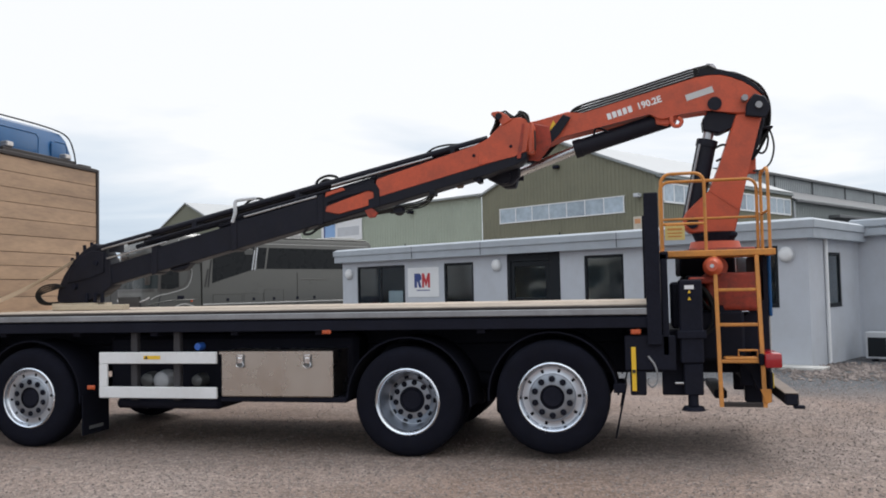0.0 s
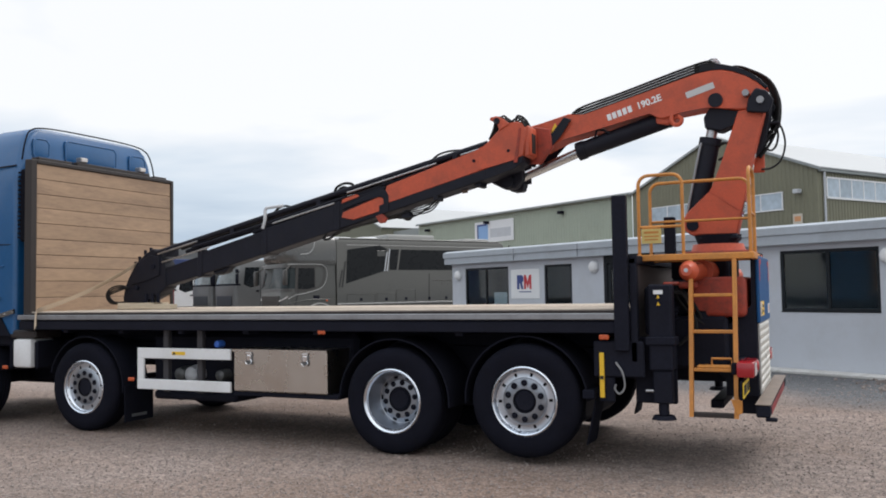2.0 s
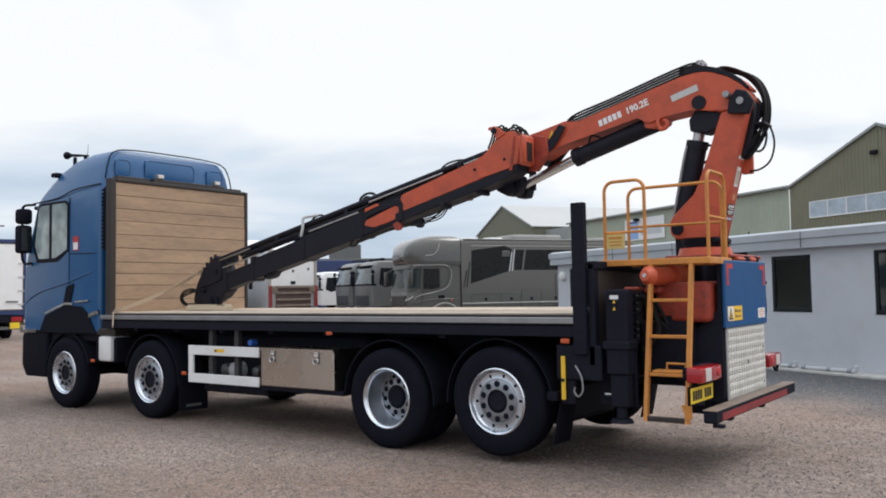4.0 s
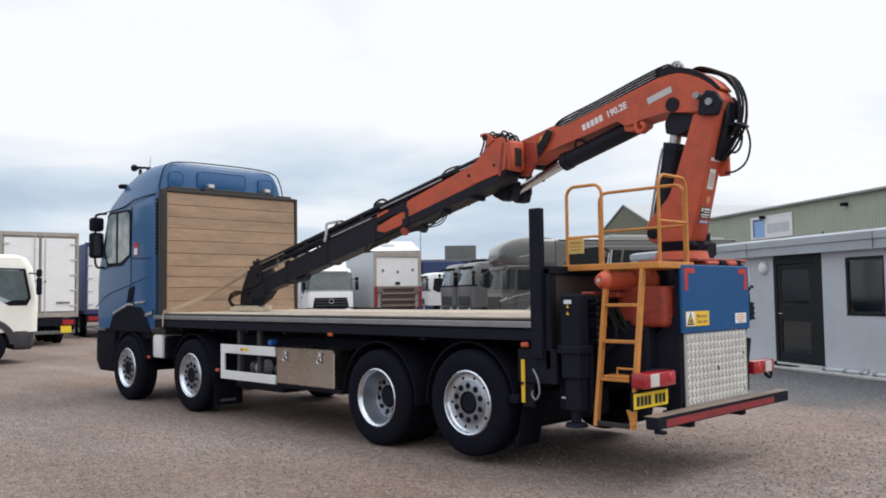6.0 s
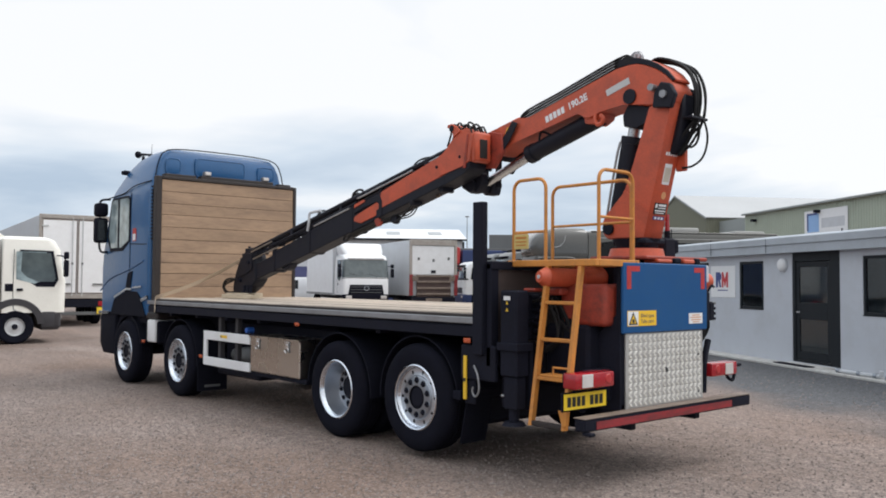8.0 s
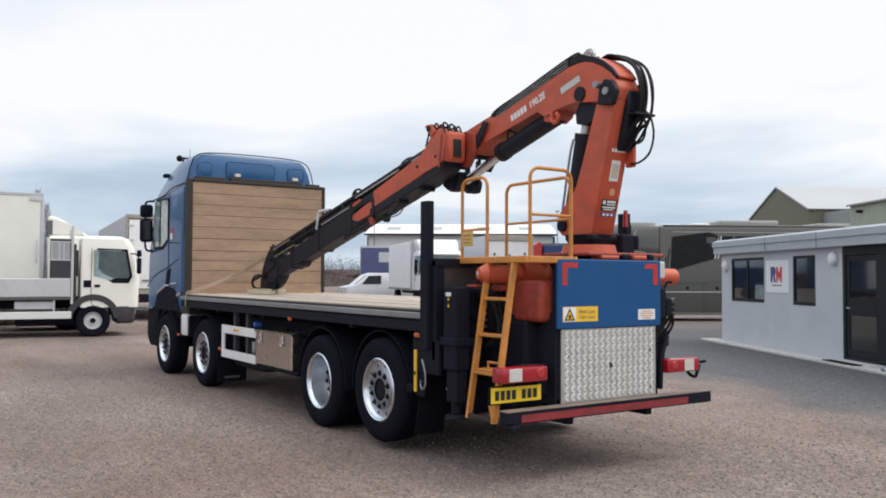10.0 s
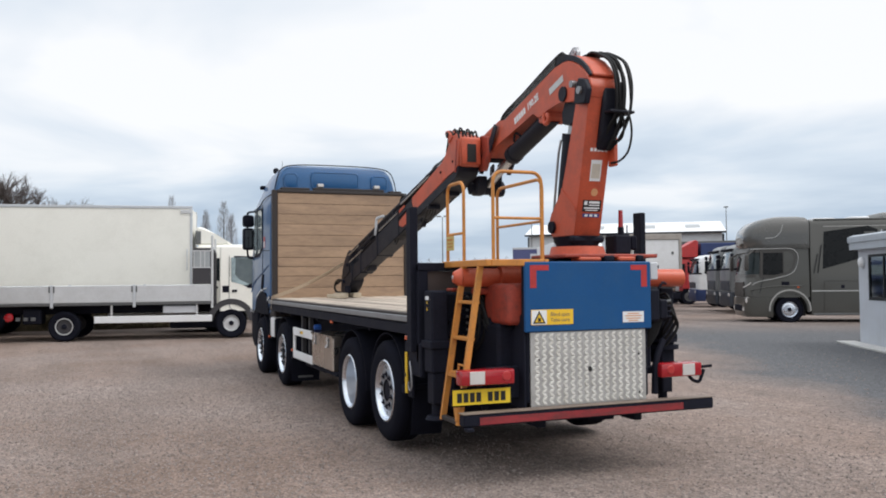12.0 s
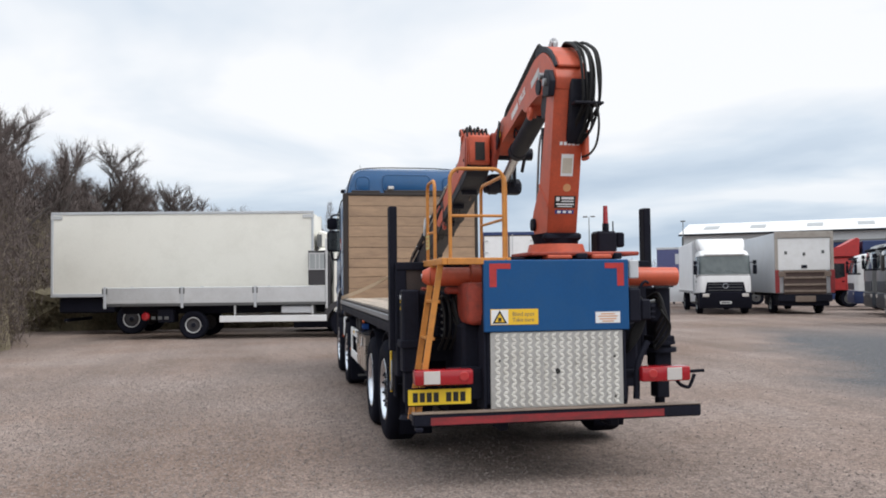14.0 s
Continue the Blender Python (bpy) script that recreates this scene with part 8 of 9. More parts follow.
# -- cream box lorry behind it --
BOX = Matrix.Translation((-20.75, -0.07, 0)) @ Matrix.Rotation(radians(261.3), 4, "Z") @ Matrix.Translation((-1.9, -1.27, 0))
v = thing("box_lorry", "cream box lorry with a long plain body and roof deflector", "lorry", at=BOX)
body = part("box_body", box((1.9, -1.25, 1.40), (10.9, 1.25, 4.17), 0.015), CREAM, v, "plain cream box body")
for s in (-1, 1):
    part("edge_trim", box((1.88, s * 1.252 - 0.02, 4.15), (10.92, s * 1.252 + 0.02, 4.24), 0.01), GREY_WHITE, body)
    part("edge_trim", box((1.88, s * 1.252 - 0.02, 1.30), (10.92, s * 1.252 + 0.02, 1.42), 0.01), GREY_WHITE, body)
    for x in (1.88, 10.84):
        part("corner_trim", box((x, s * 1.252 - 0.022, 1.421), (x + 0.08, s * 1.252 + 0.022, 4.149), 0.01), GREY_WHITE, body)
        part("corner_casting", box((x - 0.012 if x < 5 else x - 0.30, s * 1.255 - 0.026, 3.99), (x + 0.38 if x < 5 else x + 0.09, s * 1.255 + 0.026, 4.12), 0.008), ALU_PALE, body)
part("side_handle", tube([(2.05, 1.27, 2.1), (2.05, 1.31, 2.2), (2.05, 1.31, 2.7), (2.05, 1.27, 2.8)], 0.016, 6), GREY_WHITE, body)
c = cab_parts(v, CREAM, 2.4, 1.75, 0.9, 2.95, (1.8, 2.55))
bumper_set(v, 2.4, 0.4, 0.92, GREY_CAB)
defl = prism([(0.55, 2.95), (0.75, 3.08), (1.1, 3.30), (1.5, 3.52), (1.72, 3.58), (1.78, 3.50), (1.78, 2.95)], -1.0, 1.0, 0.06)
part("roof_deflector", defl, CREAM, v, "cream roof deflector")
# solid grey block whose colour stands for the shaded hollow behind the deflector
part("hollow_shade", box((1.60, -0.95, 2.98), (1.80, 1.01, 3.44), 0.03), GREY_CAB, v)
put_wheels(v, (8.2,), "large_ring", 1.15, 0.53)
put_wheels(v, (1.15,), "dark", 0.86, 0.50)
# added black block for the dark under the cab; it swallows the front wheels
part("under_shade_block", box((0.45, -1.12, 0.16), (2.6, 1.16, 1.0), 0.03), BLACK, v)
chassis(v, 0.6, 10.6)
part("rear_frame", box((8.8, -1.1, 0.75), (10.7, 1.1, 1.3), 0.05), BLACK, v)
part("rear_bar", box((10.4, -1.15, 0.45), (10.5, 1.15, 0.56), 0.01), BLACK, v)

# -- taupe motorhome --
MH = pose(-17.86, 20.02, -0.02, 0, 0, 59.5)
v = thing("horsebox_motorhome", "long taupe metallic motorhome with an overcab pod and dark windows", "motorhome", at=MH)
h = 1.25
lv = [(0.95, 0.260, 2.5, -h, h, 0.34, 0.02), (1.72, 0.240, 2.5, -h, h, 0.36, 0.02), (1.80, 0.280, 2.5, -h, h, 0.40, 0.02), (2.74, 0.400, 2.5, -h + 0.03, h - 0.03, 0.42, 0.02), (2.96, 0.440, 2.5, -h + 0.03, h - 0.03, 0.36, 0.02)]
c = part("cab", loft(lv), TAUPE, v, "taupe cab")
part("windscreen", loft([(1.82, 0.275, 0.76, -h - 0.005, h + 0.005, 0.40, 0.02), (2.66, 0.382, 0.76, -h + 0.022, h - 0.022, 0.42, 0.02)]), SCREEN, c, "dark reflecting windscreen")
for s in (-1, 1):
    part("screen_pillar", tube([(0.74, s * 1.225, 1.72), (0.77, s * 1.222, 2.2), (0.80, s * 1.205, 2.72)], 0.045, 8), TAUPE_DARK, c)
part("screen_visor", loft([(2.64, 0.320, 0.76, -h + 0.005, h - 0.005, 0.42, 0.02), (2.76, 0.360, 0.76, -h + 0.01, h - 0.01, 0.42, 0.02)]), TAUPE_DARK, c)
part("scuttle", loft([(1.70, 0.228, 0.58, -h - 0.006, h + 0.006, 0.36, 0.02), (1.80, 0.260, 0.58, -h - 0.006, h + 0.006, 0.34, 0.02)]), TAUPE_DARK, c)
gr = box((0.210, -0.85, 0.98), (0.260, 0.85, 1.55), 0.02)
for k in range(4):
    box((0.195, -0.83, 1.03 + 0.14 * k), (0.212, 0.83, 1.10 + 0.14 * k), bm=gr)
part("grille", gr, TAUPE_DARK, c)
for s in (-1, 1):
    part("window_surround", prism([(0.74, 1.66), (0.78, 2.72), (1.76, 2.72), (1.95, 2.62), (2.02, 2.40), (1.94, 2.04), (1.76, 1.84), (1.2, 1.68)], s * 1.19, s * 1.252), TAUPE_DARK, c, smooth=0)
    part("quarter_panel", prism([(1.60, 1.88), (1.60, 2.66), (1.76, 2.66), (1.91, 2.58), (1.96, 2.38), (1.89, 2.08), (1.73, 1.90)], s * 1.19, s * 1.256), TAUPE, c, smooth=0)
    part("side_window", prism([(0.84, 1.80), (0.87, 2.62), (1.56, 2.62), (1.56, 1.86), (1.25, 1.79)], s * 1.20, s * 1.258), TINTED, c, "dark side window", smooth=0)
    part("window_trim", tube([(0.42, s * 1.235, 2.76), (1.0, s * 1.25, 2.77), (1.78, s * 1.255, 2.77), (2.02, s * 1.26, 2.66), (2.10, s * 1.26, 2.42), (2.01, s * 1.26, 2.02), (1.78, s * 1.26, 1.80), (1.2, s * 1.26, 1.64), (0.72, s * 1.26, 1.55), (0.44, s * 1.245, 1.42)], 0.017, 8), TRIM_GREY, c, "pale window trim")
    part("door_seam", tube([(0.86, s * 1.254, 1.70), (0.78, s * 1.254, 1.4), (0.72, s * 1.252, 1.1)], 0.01, 6), BLACK, c)
    part("cab_crease", tube([(0.35, s * 1.245, 1.22), (1.2, s * 1.26, 1.36), (2.2, s * 1.262, 1.38)], 0.02, 6), TAUPE, c)
    part("side_vent", box((1.50, s * 1.254 - 0.01, 1.40), (1.78, s * 1.254 + 0.01, 1.54), 0.01), PLASTIC, c)
    mi = part("mirror", box((0.140, s * 1.46 - 0.12, 1.95), (0.280, s * 1.46 + 0.12, 2.55), 0.05, seg=2), TAUPE_DARK, c)
    part("mirror_arm", cyl((0.22, s * 1.42, 2.5), (0.57, s * 1.2, 2.75), 0.03, n=8), TAUPE_DARK, mi)
    part("wheel_trim", arc_guard(1.78, 0.50, 0.62, 0.10, s * 1.285 if s < 0 else 0.9, -0.9 if s < 0 else 1.285, -8, 188), TAUPE, v)
    part("arch_edge", arc_guard(1.78, 0.50, 0.70, 0.05, s * 1.295 if s < 0 else 1.2, -1.2 if s < 0 else 1.295, -4, 184), TAUPE_PALE, v)
    part("side_marker", box((2.05, s * 1.262 - 0.012, 1.30), (2.13, s * 1.262 + 0.012, 1.36), 0.004), AMBER, v)
for s in (-1, 1):
    part("nose_trim", tube([(0.420, s * 1.20, 1.50), (0.300, s * 1.08, 1.40), (0.220, s * 0.86, 1.34)], 0.028, 6), CLEAR_LENS, c, "bright corner trim")
bu = part("bumper", loft([(0.22, 0.270, 1.2, -1.2, 1.2, 0.26, 0.02), (0.40, 0.180, 1.18, -h, h, 0.34, 0.02), (0.94, 0.180, 1.14, -h, h, 0.30, 0.02)]), TAUPE, v)
part("bumper_grille", box((0.160, -0.7, 0.42), (0.210, 0.7, 0.66), 0.02), PLASTIC, bu)
for s in (-1, 1):
    part("headlamp", box((0.220, s * 0.95 - 0.22, 0.72), (0.540, s * 0.95 + 0.285, 0.96), 0.07, seg=2), CLEAR_LENS, bu, "clear headlamp")
    part("fog_lamp", box((0.170, s * 0.86 - 0.12, 0.44), (0.240, s * 0.86 + 0.12, 0.58), 0.02), CLEAR_LENS, bu)
pod = [(2.76, 0.520, 2.52, -1.255, 1.255, 0.50, 0.01), (2.84, 0.340, 2.52, -1.27, 1.27, 0.60, 0.01), (2.96, 0.260, 2.52, -1.27, 1.27, 0.66, 0.01), (3.18, 0.230, 2.52, -1.27, 1.27, 0.68, 0.01), (3.36, 0.250, 2.52, -1.27, 1.27, 0.68, 0.01), (3.54, 0.330, 2.52, -1.265, 1.265, 0.60, 0.01), (3.70, 0.480, 2.52, -1.24, 1.24, 0.56, 0.01), (3.83, 0.670, 2.52, -1.18, 1.18, 0.5, 0.01), (3.93, 1.020, 2.40, -1.08, 1.08, 0.4, 0.01), (3.98, 1.3, 2.2, -0.95, 0.95, 0.3, 0.1)]
pd = part("overcab_pod", loft(pod), TAUPE_GLOSS, v, "bulging glossy overcab pod")
for s in (-1, 1):
    part("pod_trim", tube([(0.95, s * 1.275, 3.16), (1.30, s * 1.278, 3.20), (1.50, s * 1.275, 3.40), (1.58, s * 1.25, 3.66)], 0.018, 6), TRIM_GREY, pd)
body = part("body", loft([(0.28, 2.54, 11.2, -h, h, 0.02, 0.15), (0.45, 2.54, 11.25, -1.27, 1.27, 0.02, 0.15), (3.64, 2.54, 11.25, -1.27, 1.27, 0.02, 0.15), (3.79, 2.54, 11.2, -1.20, 1.20, 0.02, 0.15), (3.85, 2.54, 11.1, -1.05, 1.05, 0.02, 0.15)]), TAUPE, v, "long taupe body")
for s in (-1, 1):
    y0, y1 = s * 1.268, s * 1.282
    part("body_window", prism([(2.96, 2.0), (3.02, 3.38), (4.55, 3.58), (4.90, 3.44), (4.78, 2.52)], y0, y1), TINTED, body, "dark angled window", smooth=0)
    part("body_window", prism([(5.02, 2.56), (5.02, 3.42), (5.50, 3.42), (5.36, 2.56)], y0, y1), TINTED, body, smooth=0)
    part("body_window", prism([(5.46, 2.56), (5.60, 3.42), (9.9, 3.42), (9.9, 2.56)], y0, y1), TINTED, body, smooth=0)
    part("window_badge", box((4.42, s * 1.29 - 0.01, 3.12), (4.82, s * 1.29 + 0.01, 3.36), 0.01), TAUPE, body)
    for x, z0, z1 in ((2.68, 1.85, 2.55), (2.82, 1.85, 2.9), (4.80, 2.5, 3.3), (4.93, 2.5, 3.42)):
        part("slash_trim", prism([(x - 0.06, z0), (x + 0.08, z1), (x + 0.13, z1), (x - 0.01, z0)], s * 1.283, s * 1.288), GREY_WHITE if x > 4 else INK, body, smooth=0)
    for x0, x1, z0, z1 in ((3.0, 4.3, 0.35, 1.55), (4.4, 5.3, 0.35, 1.58), (5.35, 6.3, 0.35, 1.72), (7.0, 7.02, 0.35, 2.4), (7.2, 8.6, 2.1, 2.12), (9.6, 11.0, 0.5, 1.35)):
        lk = tube([(x0, s * 1.272, z0), (x0, s * 1.272, z1), (x1, s * 1.272, z1), (x1, s * 1.272, z0), (x0, s * 1.272, z0)], 0.010, 4, per=1)
        part("locker_seam", lk, TAUPE_DARK, body)
        part("locker_lock", box(((x0 + x1) / 2 - 0.06, s * 1.274 - 0.008, 1.28), ((x0 + x1) / 2 + 0.06, s * 1.274 + 0.008, 1.40), 0.004), BLACK, body)
    part("waist_trim", box((2.56, s * 1.276 - 0.012, 1.155), (11.2, s * 1.276 + 0.012, 1.205), 0.006), TRIM_GREY, body)
    part("sill_trim", box((2.60, s * 1.276 - 0.012, 0.30), (11.1, s * 1.276 + 0.012, 0.36), 0.006), GREY_CAB, body)
    part("rear_arch", arc_guard(9.15, 0.50, 0.62, 0.08, s * 1.285 if s < 0 else 1.0, -1.0 if s < 0 else 1.285, 0, 180), TAUPE, v)
    part("roof_rail", box((2.7, s * 1.16 - 0.03, 3.81), (11.0, s * 1.16 + 0.03, 3.87), 0.015), TAUPE, body)
    part("roof_light_strip", box((3.0, s * 1.255 - 0.02, 3.555), (11.0, s * 1.255 + 0.02, 3.595), 0.01), TAUPE_PALE, body)
for x0, x1, y0, y1, hh, m_ in ((2.9, 3.7, -0.4, 0.4, 0.10, WHITE), (4.2, 4.9, -0.5, 0.3, 0.13, WHITE), (5.2, 7.6, -0.85, 0.85, 0.24, TAUPE_PALE), (9.2, 10.6, -0.9, 0.5, 0.14, TAUPE_PALE)):
    part("roof_unit", box((x0, y0, 3.85), (x1, y1, 3.85 + hh), 0.06, seg=2), m_, v)
put_wheels(v, (1.78, 9.15), "bright", 1.22, 0.50)
for x in (1.78, 9.15):
    part("wheel_well", box((x - 0.64, -0.94, 0.25), (x + 0.64, 0.94, 1.08), 0.02), INK, v)


# -- grey and white tractor cabs parked in the row --
def row_cab(name, label, at, paint, kind="dark", roof=3.55, w=2.45, body=None, beacon=False, screen=(2.06, 2.92), skirt=None):
    v = thing(name, label, "lorry", "lorries in the row", at=at)
    z1, z2 = screen
    c = cab_parts(v, paint, w, 2.1, 1.0, roof, screen, MERC_GLASS, 0.14, wrap=False, dark_grille=False)
    part("front_band", loft([(z1 - 0.50, -0.01, 0.30, -w / 2 - 0.003, w / 2 + 0.003, 0.2, 0.02), (z1 - 0.06, -0.006, 0.30, -w / 2 - 0.003, w / 2 + 0.003, 0.2, 0.02)]), paint, v)
    part("screen_base", loft([(z1 - 0.04, 0.0, 0.30, -w / 2 - 0.004, w / 2 + 0.004, 0.2, 0.02), (z1 + 0.05, 0.01, 0.30, -w / 2 - 0.004, w / 2 + 0.004, 0.2, 0.02)]), PLASTIC, c)
    gr = box((-0.016, -w / 2 + 0.34, 1.08), (0.02, w / 2 - 0.34, z1 - 0.52), 0.01)
    for k in range(3):
        box((-0.026, -w / 2 + 0.36, 1.14 + k * 0.12), (-0.015, w / 2 - 0.36, 1.18 + k * 0.12), bm=gr)
    part("grille", gr, LOWER_DARK, v)
    if beacon:
        part("beacon_bar", box((0.7, -0.9, roof), (0.9, 0.9, roof + 0.14), 0.04), PLASTIC, v)
    bumper_set(v, w, 0.35, 1.02, skirt or LOWER_DARK)
    put_wheels(v, (1.45, 5.0), kind, 1.2, 0.50)
    chassis(v, 0.6, 6.5)
    part("roof_visor", box((0.02, -0.95, z2), (0.36, 0.95, z2 + 0.10), 0.04), PLASTIC, v)
    if body:
        part("load_body", box((2.4, -1.25, 1.3), (9.5, 1.25, 3.4), 0.02), body, v)
    return v


row_cab("grey_lorry", "dark grey metallic lorry cab parked in a row", pose(-23.5, 24.4, 0, 0, 0, 62), GREY_CAB, roof=3.24, beacon=True)
row_cab("grey_lorry", "dark grey metallic lorry cab parked in a row", pose(-26.1, 25.75, 0, 0, 0, 62), GREY_CAB, roof=3.24)
row_cab("white_lorry", "white lorry cab parked in a row", pose(-31.3, 28.7, 0, 0, 0, 62), WHITE, roof=2.95, screen=(1.90, 2.66), skirt=NAVY)
red = row_cab("red_lorry", "red tipper lorry parked in a row", pose(-36.5, 30.45, 0, 0, 0, 62), RED, roof=2.9, screen=(1.80, 2.60))
part("tipper_front", prism([(-0.2, 2.95), (-0.2, 3.30), (1.0, 3.50), (1.9, 4.05), (2.05, 3.95), (2.0, 3.0), (2.0, 2.95)], -1.25, 1.25, 0.03), RED, red, "red canopy of the tipper")
part("tipper_body", prism([(2.2, 1.3), (2.2, 3.85), (4.9, 3.85), (4.7, 1.3)], -1.25, 1.25, 0.03), NAVY, red, "navy tipper body")

# -- white box lorry facing the yard --
MERC = pose(-28.25, 19.7, 0, 0, 0, 159)
v = thing("box_lorry", "white lorry with a pale box body and roof deflector", "lorry", at=MERC)
c = cab_parts(v, WHITE, 2.42, 2.0, 1.05, 3.10, (1.88, 2.86), MERC_GLASS, 0.12, dark_grille=False)
part("grille", loft([(1.06, -0.012, 0.20, -0.98, 0.98, 0.12, 0.02), (1.56, -0.010, 0.20, -0.90, 0.90, 0.12, 0.02)]), PLASTIC, c)
bumper_set(v, 2.42, 0.30, 1.07, PLASTIC)
for z in (1.16, 1.30, 1.44):
    part("grille_bar", box((-0.03, -0.80, z), (-0.012, 0.80, z + 0.025), 0.004), GREY_CAB, c)
part("screen_base", loft([(1.80, 0.012, 0.30, -1.212, 1.212, 0.2, 0.02), (1.90, 0.022, 0.30, -1.212, 1.212, 0.2, 0.02)]), PLASTIC, c)
part("roof_visor", box((0.06, -0.95, 2.84), (0.40, 0.95, 2.95), 0.04), WHITE, c)
for y in (-0.55, 0.35):
    part("wiper", tube([(0.03, y, 1.92), (0.045, y + 0.25, 2.06), (0.05, y + 0.55, 2.10)], 0.012, 5), PLASTIC, c)
part("roof_deflector", loft([(3.06, 0.42, 2.05, -1.00, 1.00, 0.3, 0.05), (3.28, 0.66, 2.05, -1.08, 1.08, 0.3, 0.05), (3.60, 1.05, 2.05, -1.12, 1.12, 0.3, 0.05), (3.70, 1.30, 2.05, -1.10, 1.10, 0.3, 0.05)]), WHITE, v, "white roof deflector")
em = part("badge", lathe([(0.10, -0.02), (0.13, -0.02), (0.13, 0.01), (0.10, 0.01)], 20, close=True), CHROME, c, at=Matrix.Translation((-0.04, 0, 1.38)) @ Matrix.Rotation(radians(-90), 4, "Z"))
pl = part("number_plate", box((-0.06, -0.26, 0.52), (-0.045, 0.26, 0.64), 0.003), STICKER, v)
bars(pl, INK, pose(-0.0605, 0, 0.58, 90, 0, -90), [(0, 0, 0.42, 0.06)])
body = part("box_body", box((2.15, -1.27, 1.05), (9.3, 1.27, 3.62), 0.02), DOOR_WHITE, v, "pale box body")
part("front_wall", box((2.10, -1.275, 1.0), (2.149, 1.275, 3.65), 0.01), GREY_WHITE, body)
for s in (-1, 1):
    part("edge_trim", box((2.15, s * 1.272 - 0.012, 1.0), (9.3, s * 1.272 + 0.012, 1.12), 0.006), GREY_CAB, body)
put_wheels(v, (1.35, 7.2), "dark", 1.2, 0.50)
chassis(v, 0.6, 9.2)

# -- violet curtain trailer, further off behind the white lorry --
v = thing("curtain_trailer", "violet curtain sided trailer with pale marks, far off", "trailer", at=pose(-45.6, 24.3, 0, 0, 0, 64))
body = part("curtain_body", box((0, -1.27, 1.15), (7.6, 1.27, 3.75), 0.02), PURPLE, v, "violet curtain body")
part("roof_edge", box((-0.02, -1.29, 3.751), (7.62, 1.29, 3.90), 0.01), GREY_WHITE, body)
for x0, x1, z0, z1 in ((1.2, 2.3, 2.75, 3.45), (2.9, 3.7, 2.75, 3.45), (1.4, 2.9, 1.62, 1.78)):
    part("curtain_mark", box((x0, -1.284, z0), (x1, -1.272, z1)), GREY_WHITE, body, smooth=0)
for k in range(7):
    part("curtain_strap", box((0.5 + k * 1.05, -1.286, 1.1), (0.55 + k * 1.05, -1.272, 1.40), 0.003), BLACK, body)
put_wheels(v, (5.0, 6.3), "dark", 1.2, 0.50)
chassis(v, 0.2, 7.4)
for x in (1.0, 1.9):
    part("landing_leg", box((x, -0.9, 0.05), (x + 0.12, -0.78, 1.1), 0.01), BLACK, v)

# -- box lorry with a tail lift, its tail to the yard --
LIFT = Matrix.Translation((-26.95, 23.05, 0)) @ Matrix.Rotation(radians(160.5), 4, "Z")
v = thing("tail_lift_lorry", "silver box lorry with red rear frame and folded tail lift", "lorry", at=LIFT)
body = part("box_body", box((0.10, -1.28, 1.0), (9.0, 1.28, 3.88), 0.02), GREY_WHITE, v, "silver grey box body")
fr = box((0.0, -1.32, 1.0), (0.099, -1.18, 3.92), 0.015)
box((0.0, 1.18, 1.0), (0.099, 1.32, 3.92), 0.015, bm=fr)
box((0.0, -1.179, 3.62), (0.099, 1.179, 3.92), 0.015, bm=fr)
part("rear_frame", fr, BEIGE_STEEL, body)
part("shutter", box((0.04, -1.17, 2.10), (0.099, 1.17, 3.60), 0.005), WHITE, body, "white roller shutter")
for k in range(6):
    part("shutter_joint", box((0.0385, -1.17, 2.3 + 0.22 * k), (0.0398, 1.17, 2.306 + 0.22 * k)), WHITE, body)
for y, z in ((-0.85, 2.95), (0.0, 2.85), (0.82, 2.92)):
    part("shutter_lock", box((0.02, y - 0.06, z - 0.07), (0.039, y + 0.06, z + 0.07), 0.006), GREY_CAB, body)
part("shutter_latch", box((0.015, -0.13, 2.18), (0.039, 0.13, 2.33), 0.006), BLACK, body)
for s in (-1, 1):
    part("red_side", box((-0.03, s * 1.24 - 0.10, 1.02), (-0.002, s * 1.24 + 0.10, 2.1), 0.01), WORN_RED, body, "dull red lamp column")
    part("corner_lamp", box((-0.06, s * 1.02 - 0.16, 1.78), (-0.031, s * 1.02 + 0.16, 2.04), 0.01), BROWN_STEEL, body)
tlf = part("tail_lift", box((-0.03, -0.96, 0.95), (-0.001, 0.96, 2.08), 0.01), BROWN_DARK, v, "folded brown tail lift platform")
for z in (1.05, 1.35, 1.68, 1.98):
    part("lift_slat", box((-0.09, -0.94, z), (-0.031, 0.94, z + 0.10), 0.01), BROWN_STEEL, tlf)
part("lift_beam", box((-0.06, -1.2, 0.62), (0.10, 1.2, 0.94), 0.02), BLACK, v)
npl = part("plate_holder", box((-0.075, -0.45, 0.60), (-0.062, 0.45, 0.88), 0.004), BROWN_STEEL, v)
part("under_frame", box((0.12, -1.12, 0.40), (3.4, 1.12, 0.93), 0.03), BLACK, v)
put_wheels(v, (1.8, 7.8), "dark", 1.2, 0.50)
chassis(v, 0.2, 9.0)
part("cab", box((9.1, -1.2, 0.9), (11.0, 1.2, 3.0), 0.1), WHITE, v)


